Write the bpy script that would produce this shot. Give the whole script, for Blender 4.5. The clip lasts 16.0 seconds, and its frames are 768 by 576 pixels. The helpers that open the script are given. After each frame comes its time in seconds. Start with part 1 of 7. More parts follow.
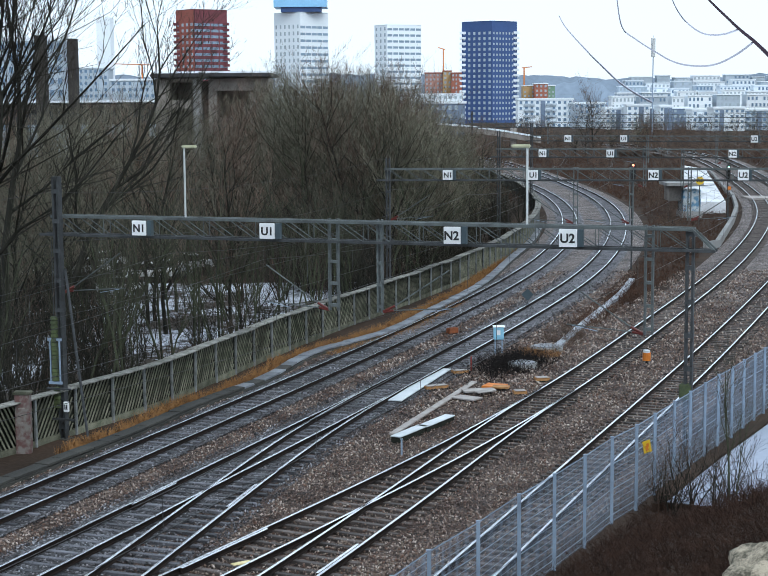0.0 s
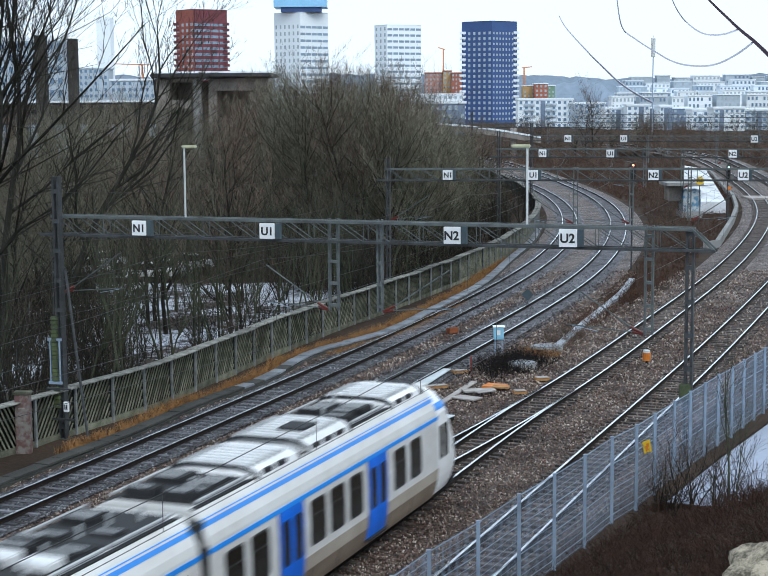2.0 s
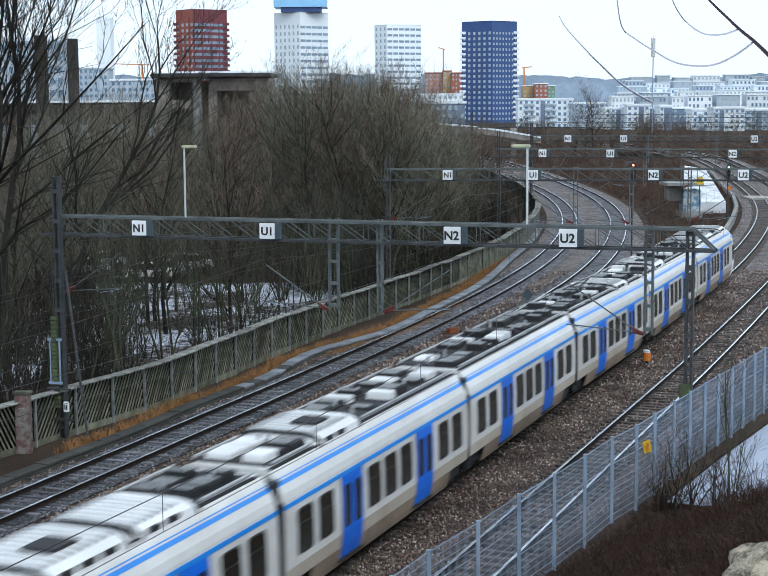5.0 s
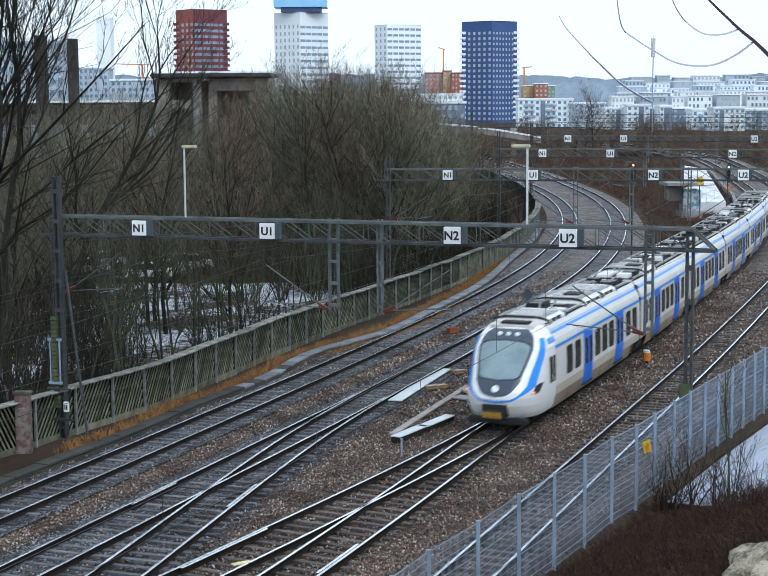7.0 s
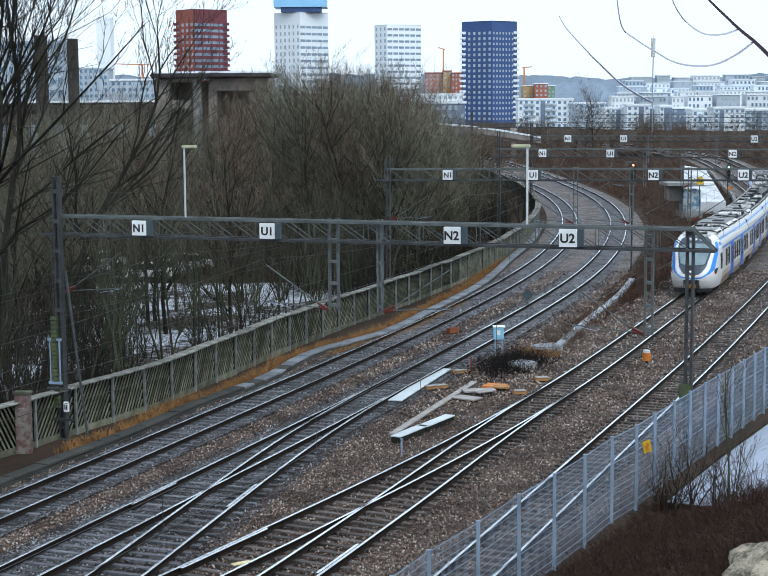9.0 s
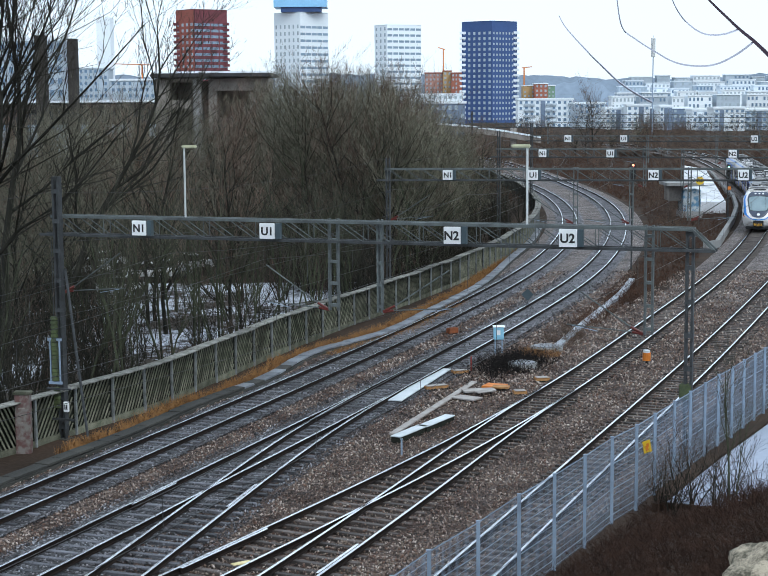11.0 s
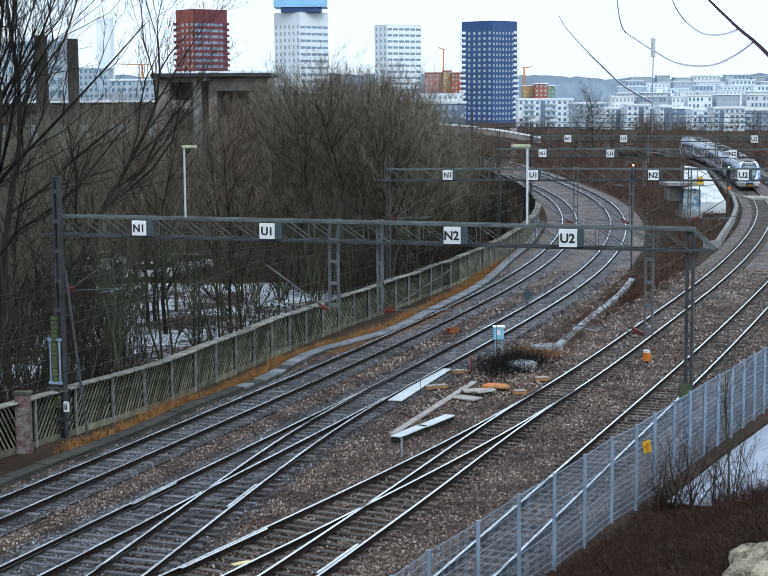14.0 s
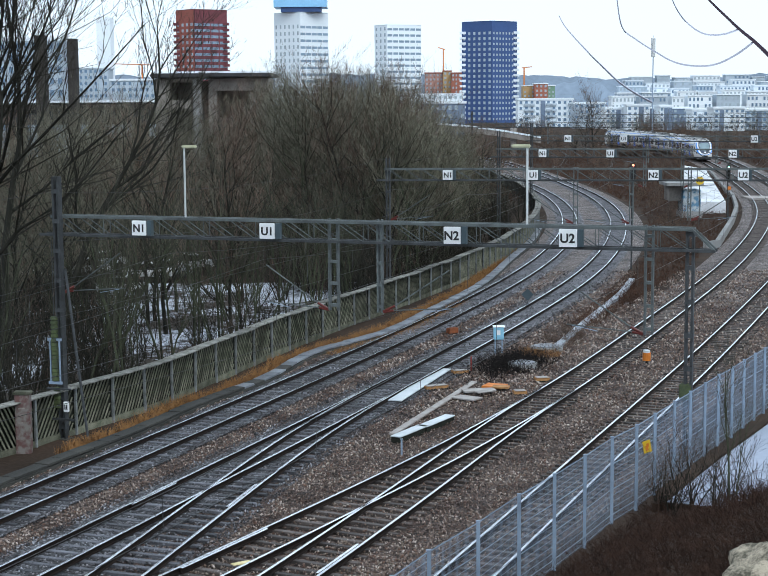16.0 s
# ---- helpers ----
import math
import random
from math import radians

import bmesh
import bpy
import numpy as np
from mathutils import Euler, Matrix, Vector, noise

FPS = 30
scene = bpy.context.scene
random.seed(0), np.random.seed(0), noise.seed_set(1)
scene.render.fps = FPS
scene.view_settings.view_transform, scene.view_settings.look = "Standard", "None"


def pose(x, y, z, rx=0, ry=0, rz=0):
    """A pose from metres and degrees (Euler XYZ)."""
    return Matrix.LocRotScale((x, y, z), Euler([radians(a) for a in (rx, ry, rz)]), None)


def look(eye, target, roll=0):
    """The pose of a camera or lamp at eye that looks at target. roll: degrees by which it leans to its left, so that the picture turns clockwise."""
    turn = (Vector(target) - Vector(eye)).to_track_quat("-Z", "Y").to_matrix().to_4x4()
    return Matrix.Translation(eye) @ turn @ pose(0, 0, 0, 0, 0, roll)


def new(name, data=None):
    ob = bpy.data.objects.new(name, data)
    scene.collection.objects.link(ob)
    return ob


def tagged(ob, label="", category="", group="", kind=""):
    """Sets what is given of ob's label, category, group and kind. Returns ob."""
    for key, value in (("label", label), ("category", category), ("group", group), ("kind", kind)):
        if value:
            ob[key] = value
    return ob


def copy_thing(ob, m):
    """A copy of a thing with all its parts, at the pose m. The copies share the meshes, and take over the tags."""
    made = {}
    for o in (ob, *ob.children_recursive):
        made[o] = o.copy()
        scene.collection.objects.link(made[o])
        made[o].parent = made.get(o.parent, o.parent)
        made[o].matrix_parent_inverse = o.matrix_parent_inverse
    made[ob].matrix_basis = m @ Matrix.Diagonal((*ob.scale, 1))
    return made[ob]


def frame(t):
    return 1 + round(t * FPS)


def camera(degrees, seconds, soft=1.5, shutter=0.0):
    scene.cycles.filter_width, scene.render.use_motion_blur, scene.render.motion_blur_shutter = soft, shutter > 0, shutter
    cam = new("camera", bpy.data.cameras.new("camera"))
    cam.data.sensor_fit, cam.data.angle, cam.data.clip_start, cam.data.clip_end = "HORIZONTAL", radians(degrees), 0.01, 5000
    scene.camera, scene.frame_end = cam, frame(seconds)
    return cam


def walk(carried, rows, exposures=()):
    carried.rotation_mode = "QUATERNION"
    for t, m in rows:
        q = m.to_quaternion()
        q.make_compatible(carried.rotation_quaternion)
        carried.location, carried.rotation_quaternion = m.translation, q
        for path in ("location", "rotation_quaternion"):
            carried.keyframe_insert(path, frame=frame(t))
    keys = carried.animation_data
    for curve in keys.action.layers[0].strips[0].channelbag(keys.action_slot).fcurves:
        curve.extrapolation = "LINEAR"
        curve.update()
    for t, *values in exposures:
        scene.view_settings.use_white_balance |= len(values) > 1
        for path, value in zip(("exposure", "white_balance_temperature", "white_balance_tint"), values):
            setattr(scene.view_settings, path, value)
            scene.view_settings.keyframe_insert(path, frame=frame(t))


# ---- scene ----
cam = camera(27.66, 16.0, soft=1.0, shutter=0.6)
EYE = Vector((0.0, 0.0, 12.763))
AHEAD = EYE + Vector((0.0, math.cos(0.119614), -math.sin(0.119614))) * 10
walk(cam, [(0.0, look(EYE, AHEAD, -0.3994)), (16.0, look(EYE, AHEAD, -0.3994))], exposures=[(0.0, 0.15, 5880, 5), (16.0, 0.15, 5880, 5)])

# ---- light: an overcast winter noon ----
world = bpy.data.worlds.new("overcast_sky")
scene.world = world
world.use_nodes = True
wn, wl = world.node_tree.nodes, world.node_tree.links
wn.clear()
sky = wn.new("ShaderNodeTexSky")
sky.sky_type, sky.sun_disc, sky.sun_elevation, sky.sun_rotation = "NISHITA", False, radians(44), radians(152)
grey = wn.new("ShaderNodeMixRGB")
grey.inputs[0].default_value = 0.85
grey.inputs[2].default_value = (8.3, 8.9, 9.6, 1)
back = wn.new("ShaderNodeBackground")
back.inputs[1].default_value = 0.12
wout = wn.new("ShaderNodeOutputWorld")
wl.new(sky.outputs[0], grey.inputs[1])
wl.new(grey.outputs[0], back.inputs[0])
wl.new(back.outputs[0], wout.inputs[0])
sun_data = bpy.data.lights.new("sun", "SUN")
sun_data.energy, sun_data.angle, sun_data.color = 1.4, radians(25), (1.0, 0.96, 0.9)
sun = new("sun", sun_data)
sun.matrix_world = look((0, 0, 0), (-0.36, 0.68, -0.76))


# ---- materials ----
def mat(name, base, other=None, scale=3.0, fine=40.0, rough=0.7, metal=0.0, bump=0.2, mix=0.5, emit=None, space="Object", contrast=0.25):
    m = bpy.data.materials.new(name)
    m.use_nodes = True
    n, l = m.node_tree.nodes, m.node_tree.links
    b = n["Principled BSDF"]
    b.inputs["Roughness"].default_value = rough
    b.inputs["Metallic"].default_value = metal
    if rough > 0.8:
        b.inputs["Specular IOR Level"].default_value = 0.12
    other = other or tuple(c * 0.7 for c in base)
    co = n.new("ShaderNodeTexCoord")
    src = co.outputs["Object"]
    if space == "World":
        src = n.new("ShaderNodeNewGeometry").outputs["Position"]
    big, small = n.new("ShaderNodeTexNoise"), n.new("ShaderNodeTexNoise")
    big.inputs["Scale"].default_value, small.inputs["Scale"].default_value = scale, fine
    big.inputs["Detail"].default_value = 5
    for t in (big, small):
        l.new(src, t.inputs["Vector"])
    add = n.new("ShaderNodeMath")
    add.operation = "MULTIPLY_ADD"
    add.inputs[1].default_value = 0.45
    l.new(small.outputs["Fac"], add.inputs[0])
    l.new(big.outputs["Fac"], add.inputs[2])
    ramp = n.new("ShaderNodeValToRGB")
    mid = 0.72
    ramp.color_ramp.elements[0].position, ramp.color_ramp.elements[1].position = mid - contrast, mid + contrast
    ramp.color_ramp.elements[0].color, ramp.color_ramp.elements[1].color = (*other, 1), (*base, 1)
    l.new(add.outputs[0], ramp.inputs[0])
    out = ramp.outputs[0]
    info = n.new("ShaderNodeObjectInfo")
    val = n.new("ShaderNodeHueSaturation")
    rnd = n.new("ShaderNodeMapRange")
    rnd.inputs["To Min"].default_value, rnd.inputs["To Max"].default_value = 1 - 0.2 * mix, 1 + 0.2 * mix
    l.new(info.outputs["Random"], rnd.inputs["Value"])
    l.new(rnd.outputs[0], val.inputs["Value"])
    l.new(out, val.inputs["Color"])
    l.new(val.outputs[0], b.inputs["Base Color"])
    if bump:
        bp = n.new("ShaderNodeBump")
        bp.inputs["Strength"].default_value = bump
        bp.inputs["Distance"].default_value = 0.03
        l.new(small.outputs["Fac"], bp.inputs["Height"])
        l.new(bp.outputs[0], b.inputs["Normal"])
    if emit:
        b.inputs["Emission Color"].default_value = (*emit[:3], 1)
        b.inputs["Emission Strength"].default_value = emit[3]
    return m


def ballast_mat(name, cols, cell=17.0, patch=0.5):
    """Crushed stone: a colour for each stone, stained in patches."""
    m = bpy.data.materials.new(name)
    m.use_nodes = True
    n, l = m.node_tree.nodes, m.node_tree.links
    b = n["Principled BSDF"]
    b.inputs["Roughness"].default_value = 0.62
    b.inputs["Specular IOR Level"].default_value = 0.3
    pos = n.new("ShaderNodeNewGeometry")
    vor = n.new("ShaderNodeTexVoronoi")
    vor.inputs["Scale"].default_value = cell
    l.new(pos.outputs["Position"], vor.inputs["Vector"])
    sep = n.new("ShaderNodeSeparateColor")
    l.new(vor.outputs["Color"], sep.inputs[0])
    ramp = n.new("ShaderNodeValToRGB")
    els = ramp.color_ramp.elements
    els[0].color, els[1].color = (*cols[0], 1), (*cols[-1], 1)
    for i, c in enumerate(cols[1:-1]):
        e = els.new((i + 1) / (len(cols) - 1))
        e.color = (*c, 1)
    l.new(sep.outputs[0], ramp.inputs[0])
    big = n.new("ShaderNodeTexNoise")
    big.inputs["Scale"].default_value, big.inputs["Detail"].default_value = patch, 6
    l.new(pos.outputs["Position"], big.inputs["Vector"])
    r2 = n.new("ShaderNodeValToRGB")
    r2.color_ramp.elements[0].position, r2.color_ramp.elements[1].position = 0.35, 0.65
    r2.color_ramp.elements[0].color, r2.color_ramp.elements[1].color = (0.42, 0.36, 0.34, 1), (1.0, 0.94, 0.9, 1)
    l.new(big.outputs["Fac"], r2.inputs[0])
    mul = n.new("ShaderNodeMixRGB")
    mul.blend_type, mul.inputs[0].default_value = "MULTIPLY", 1
    l.new(ramp.outputs[0], mul.inputs[1])
    l.new(r2.outputs[0], mul.inputs[2])
    l.new(mul.outputs[0], b.inputs["Base Color"])
    bp = n.new("ShaderNodeBump")
    bp.inputs["Strength"].default_value, bp.inputs["Distance"].default_value = 1.0, 0.06
    bp.invert = True
    l.new(vor.outputs["Distance"], bp.inputs["Height"])
    l.new(bp.outputs[0], b.inputs["Normal"])
    return m


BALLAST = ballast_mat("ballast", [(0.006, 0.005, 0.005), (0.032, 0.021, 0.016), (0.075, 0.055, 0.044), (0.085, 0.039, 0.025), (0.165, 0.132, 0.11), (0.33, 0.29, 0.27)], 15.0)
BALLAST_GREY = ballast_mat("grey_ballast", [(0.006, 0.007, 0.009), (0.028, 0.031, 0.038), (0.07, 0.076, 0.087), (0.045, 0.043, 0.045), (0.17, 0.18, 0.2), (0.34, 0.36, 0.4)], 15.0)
# paler copies of the brown and the grey ballast, for the far stretch
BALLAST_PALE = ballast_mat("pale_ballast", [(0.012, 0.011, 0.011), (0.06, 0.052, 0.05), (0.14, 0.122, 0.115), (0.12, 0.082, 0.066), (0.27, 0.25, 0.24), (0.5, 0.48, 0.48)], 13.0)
BALLAST_PALE_GREY = ballast_mat("pale_grey_ballast", [(0.012, 0.014, 0.018), (0.055, 0.06, 0.072), (0.13, 0.14, 0.16), (0.085, 0.085, 0.09), (0.28, 0.3, 0.34), (0.52, 0.55, 0.62)], 13.0)
SOIL = mat("winter_soil", (0.062, 0.042, 0.03), (0.022, 0.016, 0.012), 0.3, 6, 0.95, bump=0.6, space="World")
SNOW_SOIL = mat("patchy_snow", (0.62, 0.66, 0.74), (0.06, 0.05, 0.042), 0.16, 2.0, 0.85, bump=0.3, space="World", contrast=0.07)
RAIL_STEEL = mat("polished_rail", (0.95, 0.96, 0.98), (0.76, 0.77, 0.8), 1.2, 20, 0.18, 1.0, 0.05)
# dark rust, darkened further to hold the shadow under the rail head
RAIL_RUST_SHADE = mat("rusty_shaded_rail_side", (0.022, 0.015, 0.012), (0.009, 0.007, 0.006), 3, 30, 0.85)
CONCRETE_SLEEPER = mat("sleeper_concrete", (0.135, 0.138, 0.158), (0.02, 0.019, 0.02), 1.3, 18, 0.6, mix=3.4)
WOOD_SLEEPER = mat("dark_sleeper", (0.105, 0.088, 0.08), (0.022, 0.018, 0.016), 1.6, 22, 0.7, mix=2.6)
GALV = mat("galvanised_steel", (0.34, 0.43, 0.55), (0.22, 0.28, 0.37), 2, 30, 0.5, 0.3, 0.05)
DARK_STEEL = mat("weathered_steel", (0.07, 0.075, 0.08), (0.025, 0.026, 0.026), 2, 20, 0.65, 0.3)
BEAM_STEEL = mat("beam_steel", (0.14, 0.16, 0.16), (0.06, 0.066, 0.066), 2, 20, 0.6, 0.3)
MOSS_STEEL = mat("mossy_steel", (0.11, 0.14, 0.06), (0.05, 0.055, 0.045), 3, 20, 0.85)
WIRE = mat("wire", (0.1, 0.1, 0.105), (0.05, 0.05, 0.05), 2, 10, 0.5, 0.6, 0)
FENCE_WOOD = mat("mossy_fence_wood", (0.21, 0.205, 0.155), (0.05, 0.058, 0.036), 1.5, 25, 0.9, mix=2.0)
FENCE_CAP = mat("weathered_coping", (0.33, 0.32, 0.3), (0.05, 0.055, 0.04), 2.2, 12, 0.85, mix=2.0)
CONCRETE = mat("concrete", (0.33, 0.33, 0.33), (0.2, 0.2, 0.19), 0.6, 12, 0.85)
TROUGH = mat("wet_concrete_lid", (0.3, 0.325, 0.37), (0.11, 0.118, 0.13), 0.4, 12, 0.35, mix=2.0)
MOSSY_TROUGH = mat("mossy_concrete", (0.055, 0.053, 0.046), (0.016, 0.016, 0.013), 0.7, 12, 0.8, mix=1.5)
DRY_GRASS = mat("dry_grass", (0.37, 0.2, 0.08), (0.15, 0.08, 0.036), 2, 20, 0.95, bump=0.5)
BARK = mat("bark", (0.036, 0.034, 0.027), (0.016, 0.016, 0.013), 2, 25, 0.95)
MOSSY_BARK = mat("mossy_bark", (0.085, 0.095, 0.058), (0.02, 0.02, 0.015), 0.8, 12, 0.95)
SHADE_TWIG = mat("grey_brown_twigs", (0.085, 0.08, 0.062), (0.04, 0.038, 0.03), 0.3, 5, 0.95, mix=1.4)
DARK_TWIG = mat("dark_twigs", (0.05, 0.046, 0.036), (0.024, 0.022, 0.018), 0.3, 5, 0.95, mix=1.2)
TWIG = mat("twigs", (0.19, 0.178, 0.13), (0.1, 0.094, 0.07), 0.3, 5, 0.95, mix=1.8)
TWIG_RED = mat("reddish_twigs", (0.17, 0.118, 0.09), (0.085, 0.06, 0.047), 0.3, 5, 0.95, mix=1.5)
TRAIN_WHITE = mat("train_white", (0.68, 0.68, 0.67), (0.54, 0.52, 0.49), 0.5, 4, 0.3, bump=0)
TRAIN_DIRTY = mat("train_skirt", (0.3, 0.23, 0.17), (0.13, 0.095, 0.07), 0.7, 5, 0.6, bump=0, contrast=0.35)
TRAIN_GRIMY = mat("train_lower_side", (0.52, 0.47, 0.4), (0.3, 0.24, 0.18), 0.6, 5, 0.5, bump=0, contrast=0.35)
TRAIN_FRONT = mat("train_front_white", (0.86, 0.86, 0.86), (0.76, 0.75, 0.73), 0.5, 4, 0.28, bump=0)
TRAIN_STRIPE = mat("train_stripe_blue", (0.03, 0.27, 0.8), (0.025, 0.22, 0.7), 0.5, 4, 0.3, bump=0)
ROOF_SEAM = mat("roof_seam", (0.42, 0.43, 0.44), (0.3, 0.31, 0.32), 1, 10, 0.6, bump=0)
TRAIN_BLUE = mat("train_blue", (0.014, 0.16, 0.78), (0.012, 0.13, 0.64), 0.5, 4, 0.3, bump=0)
TRAIN_GLASS = mat("train_glass", (0.022, 0.019, 0.014), (0.012, 0.01, 0.008), 0.5, 4, 0.16, bump=0)
TRAIN_DARK = mat("train_dark_roof", (0.018, 0.019, 0.021), (0.008, 0.008, 0.009), 1, 10, 0.75)
TRAIN_ROOF = mat("train_roof_cover", (0.82, 0.82, 0.82), (0.62, 0.62, 0.62), 0.8, 8, 0.4, bump=0.05)
TRAIN_MASK = mat("train_front_mask", (0.055, 0.07, 0.105), (0.042, 0.055, 0.085), 1, 10, 0.3, bump=0)
# sky reflection and pale cab interior are put into the glass colour
WINDSCREEN = mat("windscreen", (0.26, 0.34, 0.37), (0.16, 0.22, 0.25), 1, 10, 0.06, bump=0)
RUBBER = mat("rubber", (0.02, 0.02, 0.02), None, 2, 20, 0.8)
YELLOW = mat("coupler_yellow", (0.6, 0.32, 0.02), None, 2, 20, 0.6)
SIGN_WHITE = mat("sign_white", (0.85, 0.86, 0.87), (0.75, 0.76, 0.77), 2, 20, 0.5, bump=0)
SIGN_BLACK = mat("sign_black", (0.012, 0.012, 0.013), None, 2, 20, 0.5, bump=0)
SIGN_SIDE = mat("sign_box", (0.05, 0.075, 0.09), None, 2, 20, 0.5)
INSULATOR = mat("insulator", (0.13, 0.022, 0.016), None, 2, 20, 0.35)
LAMP_POLE = mat("pale_pole", (0.6, 0.62, 0.62), None, 2, 20, 0.5)
TOWER_RED = mat("tower_red", (0.17, 0.045, 0.055), (0.135, 0.035, 0.045), 0.05, 0.6, 0.7, bump=0)
TOWER_ORANGE = mat("tower_orange", (0.4, 0.115, 0.08), (0.3, 0.08, 0.06), 0.05, 0.6, 0.7, bump=0)
TOWER_BLUE = mat("tower_blue", (0.045, 0.095, 0.26), (0.034, 0.072, 0.2), 0.05, 0.6, 0.5, bump=0)
# white with a bluish tint that stands in for haze over the city
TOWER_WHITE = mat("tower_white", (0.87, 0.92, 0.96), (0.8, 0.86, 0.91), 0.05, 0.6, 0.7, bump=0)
# window tint lifted to imitate distance haze
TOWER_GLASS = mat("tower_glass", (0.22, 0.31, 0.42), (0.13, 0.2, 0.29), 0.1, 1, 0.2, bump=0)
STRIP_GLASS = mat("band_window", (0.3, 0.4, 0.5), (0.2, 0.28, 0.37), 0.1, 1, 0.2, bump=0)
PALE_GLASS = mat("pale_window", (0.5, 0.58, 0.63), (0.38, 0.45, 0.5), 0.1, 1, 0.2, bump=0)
# distance haze is put into the blue-grey of the wooded hills
HAZE_TINTED_HILL = mat("far_hill", (0.26, 0.32, 0.4), (0.17, 0.21, 0.26), 0.02, 0.2, 1.0, bump=0, space="World")
ROCK = mat("lichen_rock", (0.44, 0.38, 0.29), (0.11, 0.1, 0.075), 5, 30, 0.9, bump=1.0, contrast=0.14)
BRUSH = mat("brown_brush", (0.06, 0.034, 0.024), (0.016, 0.01, 0.008), 1.5, 9, 0.95, bump=0.8, space="World", contrast=0.18)
RED_BRUSH = mat("russet_brush", (0.12, 0.066, 0.044), (0.045, 0.026, 0.018), 0.4, 4, 0.95, bump=0, space="World", contrast=0.2)
PATH_SNOW = mat("slushy_path", (0.36, 0.4, 0.5), (0.24, 0.27, 0.33), 0.5, 6, 0.6, bump=0.15, space="World")
GRAFFITI = mat("painted_wall", (0.5, 0.55, 0.58), (0.12, 0.25, 0.38), 1.2, 3, 0.7, contrast=0.06)
WHITE_WALL = mat("old_snow", (0.72, 0.74, 0.78), (0.36, 0.37, 0.38), 0.35, 3, 0.8, contrast=0.16, space="World")
ORANGE = mat("orange_paint", (0.65, 0.2, 0.02), None, 3, 20, 0.6)
LIGHT_BLUE = mat("light_blue_paint", (0.3, 0.58, 0.75), (0.22, 0.45, 0.6), 3, 20, 0.6)
BOARD = mat("grey_board", (0.4, 0.38, 0.36), (0.24, 0.21, 0.19), 2, 20, 0.8)
PALE_BOARD = mat("pale_plank", (0.62, 0.66, 0.68), (0.45, 0.5, 0.53), 1, 12, 0.5)
BURNT = mat("burnt_scrub", (0.02, 0.017, 0.016), None, 2, 12, 1.0, bump=0.6)


# ---- mesh helpers ----
def mesh_of(name, bm, material, smooth=False):
    me = bpy.data.meshes.new(name)
    bmesh.ops.recalc_face_normals(bm, faces=bm.faces)
    bm.to_mesh(me)
    bm.free()
    if smooth:
        me.polygons.foreach_set("use_smooth", [True] * len(me.polygons))
    me.materials.append(material)
    return me


def part(name, bm, material, parent=None, label="", smooth=False):
    ob = new(name, mesh_of(name, bm, material, smooth))
    if parent:
        ob.parent = parent
    if label:
        tagged(ob, label)
    return ob


def empty(name, m=None, label="", category="", group="", kind=""):
    ob = new(name)
    if m:
        ob.matrix_basis = m
    return tagged(ob, label, category, group, kind)


def box(bm, x0, x1, y0, y1, z0, z1, m=None):
    vs = [bm.verts.new(v) for v in [(x0, y0, z0), (x1, y0, z0), (x1, y1, z0), (x0, y1, z0), (x0, y0, z1), (x1, y0, z1), (x1, y1, z1), (x0, y1, z1)]]
    if m:
        for v in vs:
            v.co = m @ v.co
    for f in ((0, 3, 2, 1), (4, 5, 6, 7), (0, 1, 5, 4), (1, 2, 6, 5), (2, 3, 7, 6), (3, 0, 4, 7)):
        bm.faces.new([vs[i] for i in f])
    return bm


def boxes(*specs):
    bm = bmesh.new()
    for s in specs:
        box(bm, *s)
    return bm


def bevelled(*specs, w=0.02):
    bm = boxes(*specs)
    bmesh.ops.bevel(bm, geom=bm.edges[:], offset=w, segments=2, affect="EDGES")
    return bm


def bar(bm, a, b, r, r2=None, sides=4):
    """A straight bar from a to b, of radius r, tapering to r2."""
    a, b = Vector(a), Vector(b)
    d = (b - a)
    if d.length < 1e-5:
        return bm
    d.normalize()
    u = d.cross(Vector((0, 0, 1)) if abs(d.z) < 0.9 else Vector((1, 0, 0))).normalized()
    v = d.cross(u)
    r2 = r if r2 is None else r2
    ring = []
    for c, q in ((a, r), (b, r2)):
        ring.append([bm.verts.new(c + (u * math.cos(math.tau * (k + 0.5) / sides) + v * math.sin(math.tau * (k + 0.5) / sides)) * q) for k in range(sides)])
    for k in range(sides):
        bm.faces.new((ring[0][k], ring[0][(k + 1) % sides], ring[1][(k + 1) % sides], ring[1][k]))
    if sides > 2:
        bm.faces.new(ring[0][::-1])
        bm.faces.new(ring[1])
    return bm


def bars(r, *pairs, sides=4):
    bm = bmesh.new()
    for a, b in pairs:
        bar(bm, a, b, r, sides=sides)
    return bm


def strip(bm, left, right):
    """A surface between two lines of points."""
    a = [bm.verts.new(p) for p in left]
    b = [bm.verts.new(p) for p in right]
    for i in range(len(a) - 1):
        bm.faces.new((a[i], b[i], b[i + 1], a[i + 1]))
    return bm


def sweep(profile, points, closed=True):
    """Profile (across, up) carried along points that have a side direction: [(point, side)]."""
    bm = bmesh.new()
    rings = [[bm.verts.new(p + s * a + Vector((0, 0, u))) for a, u in profile] for p, s in points]
    n = len(profile)
    for r, q in zip(rings, rings[1:]):
        for k in range(n if closed else n - 1):
            bm.faces.new((r[k], r[(k + 1) % n], q[(k + 1) % n], q[k]))
    if closed:
        bm.faces.new(rings[0])
        bm.faces.new(rings[-1][::-1])
    return bm


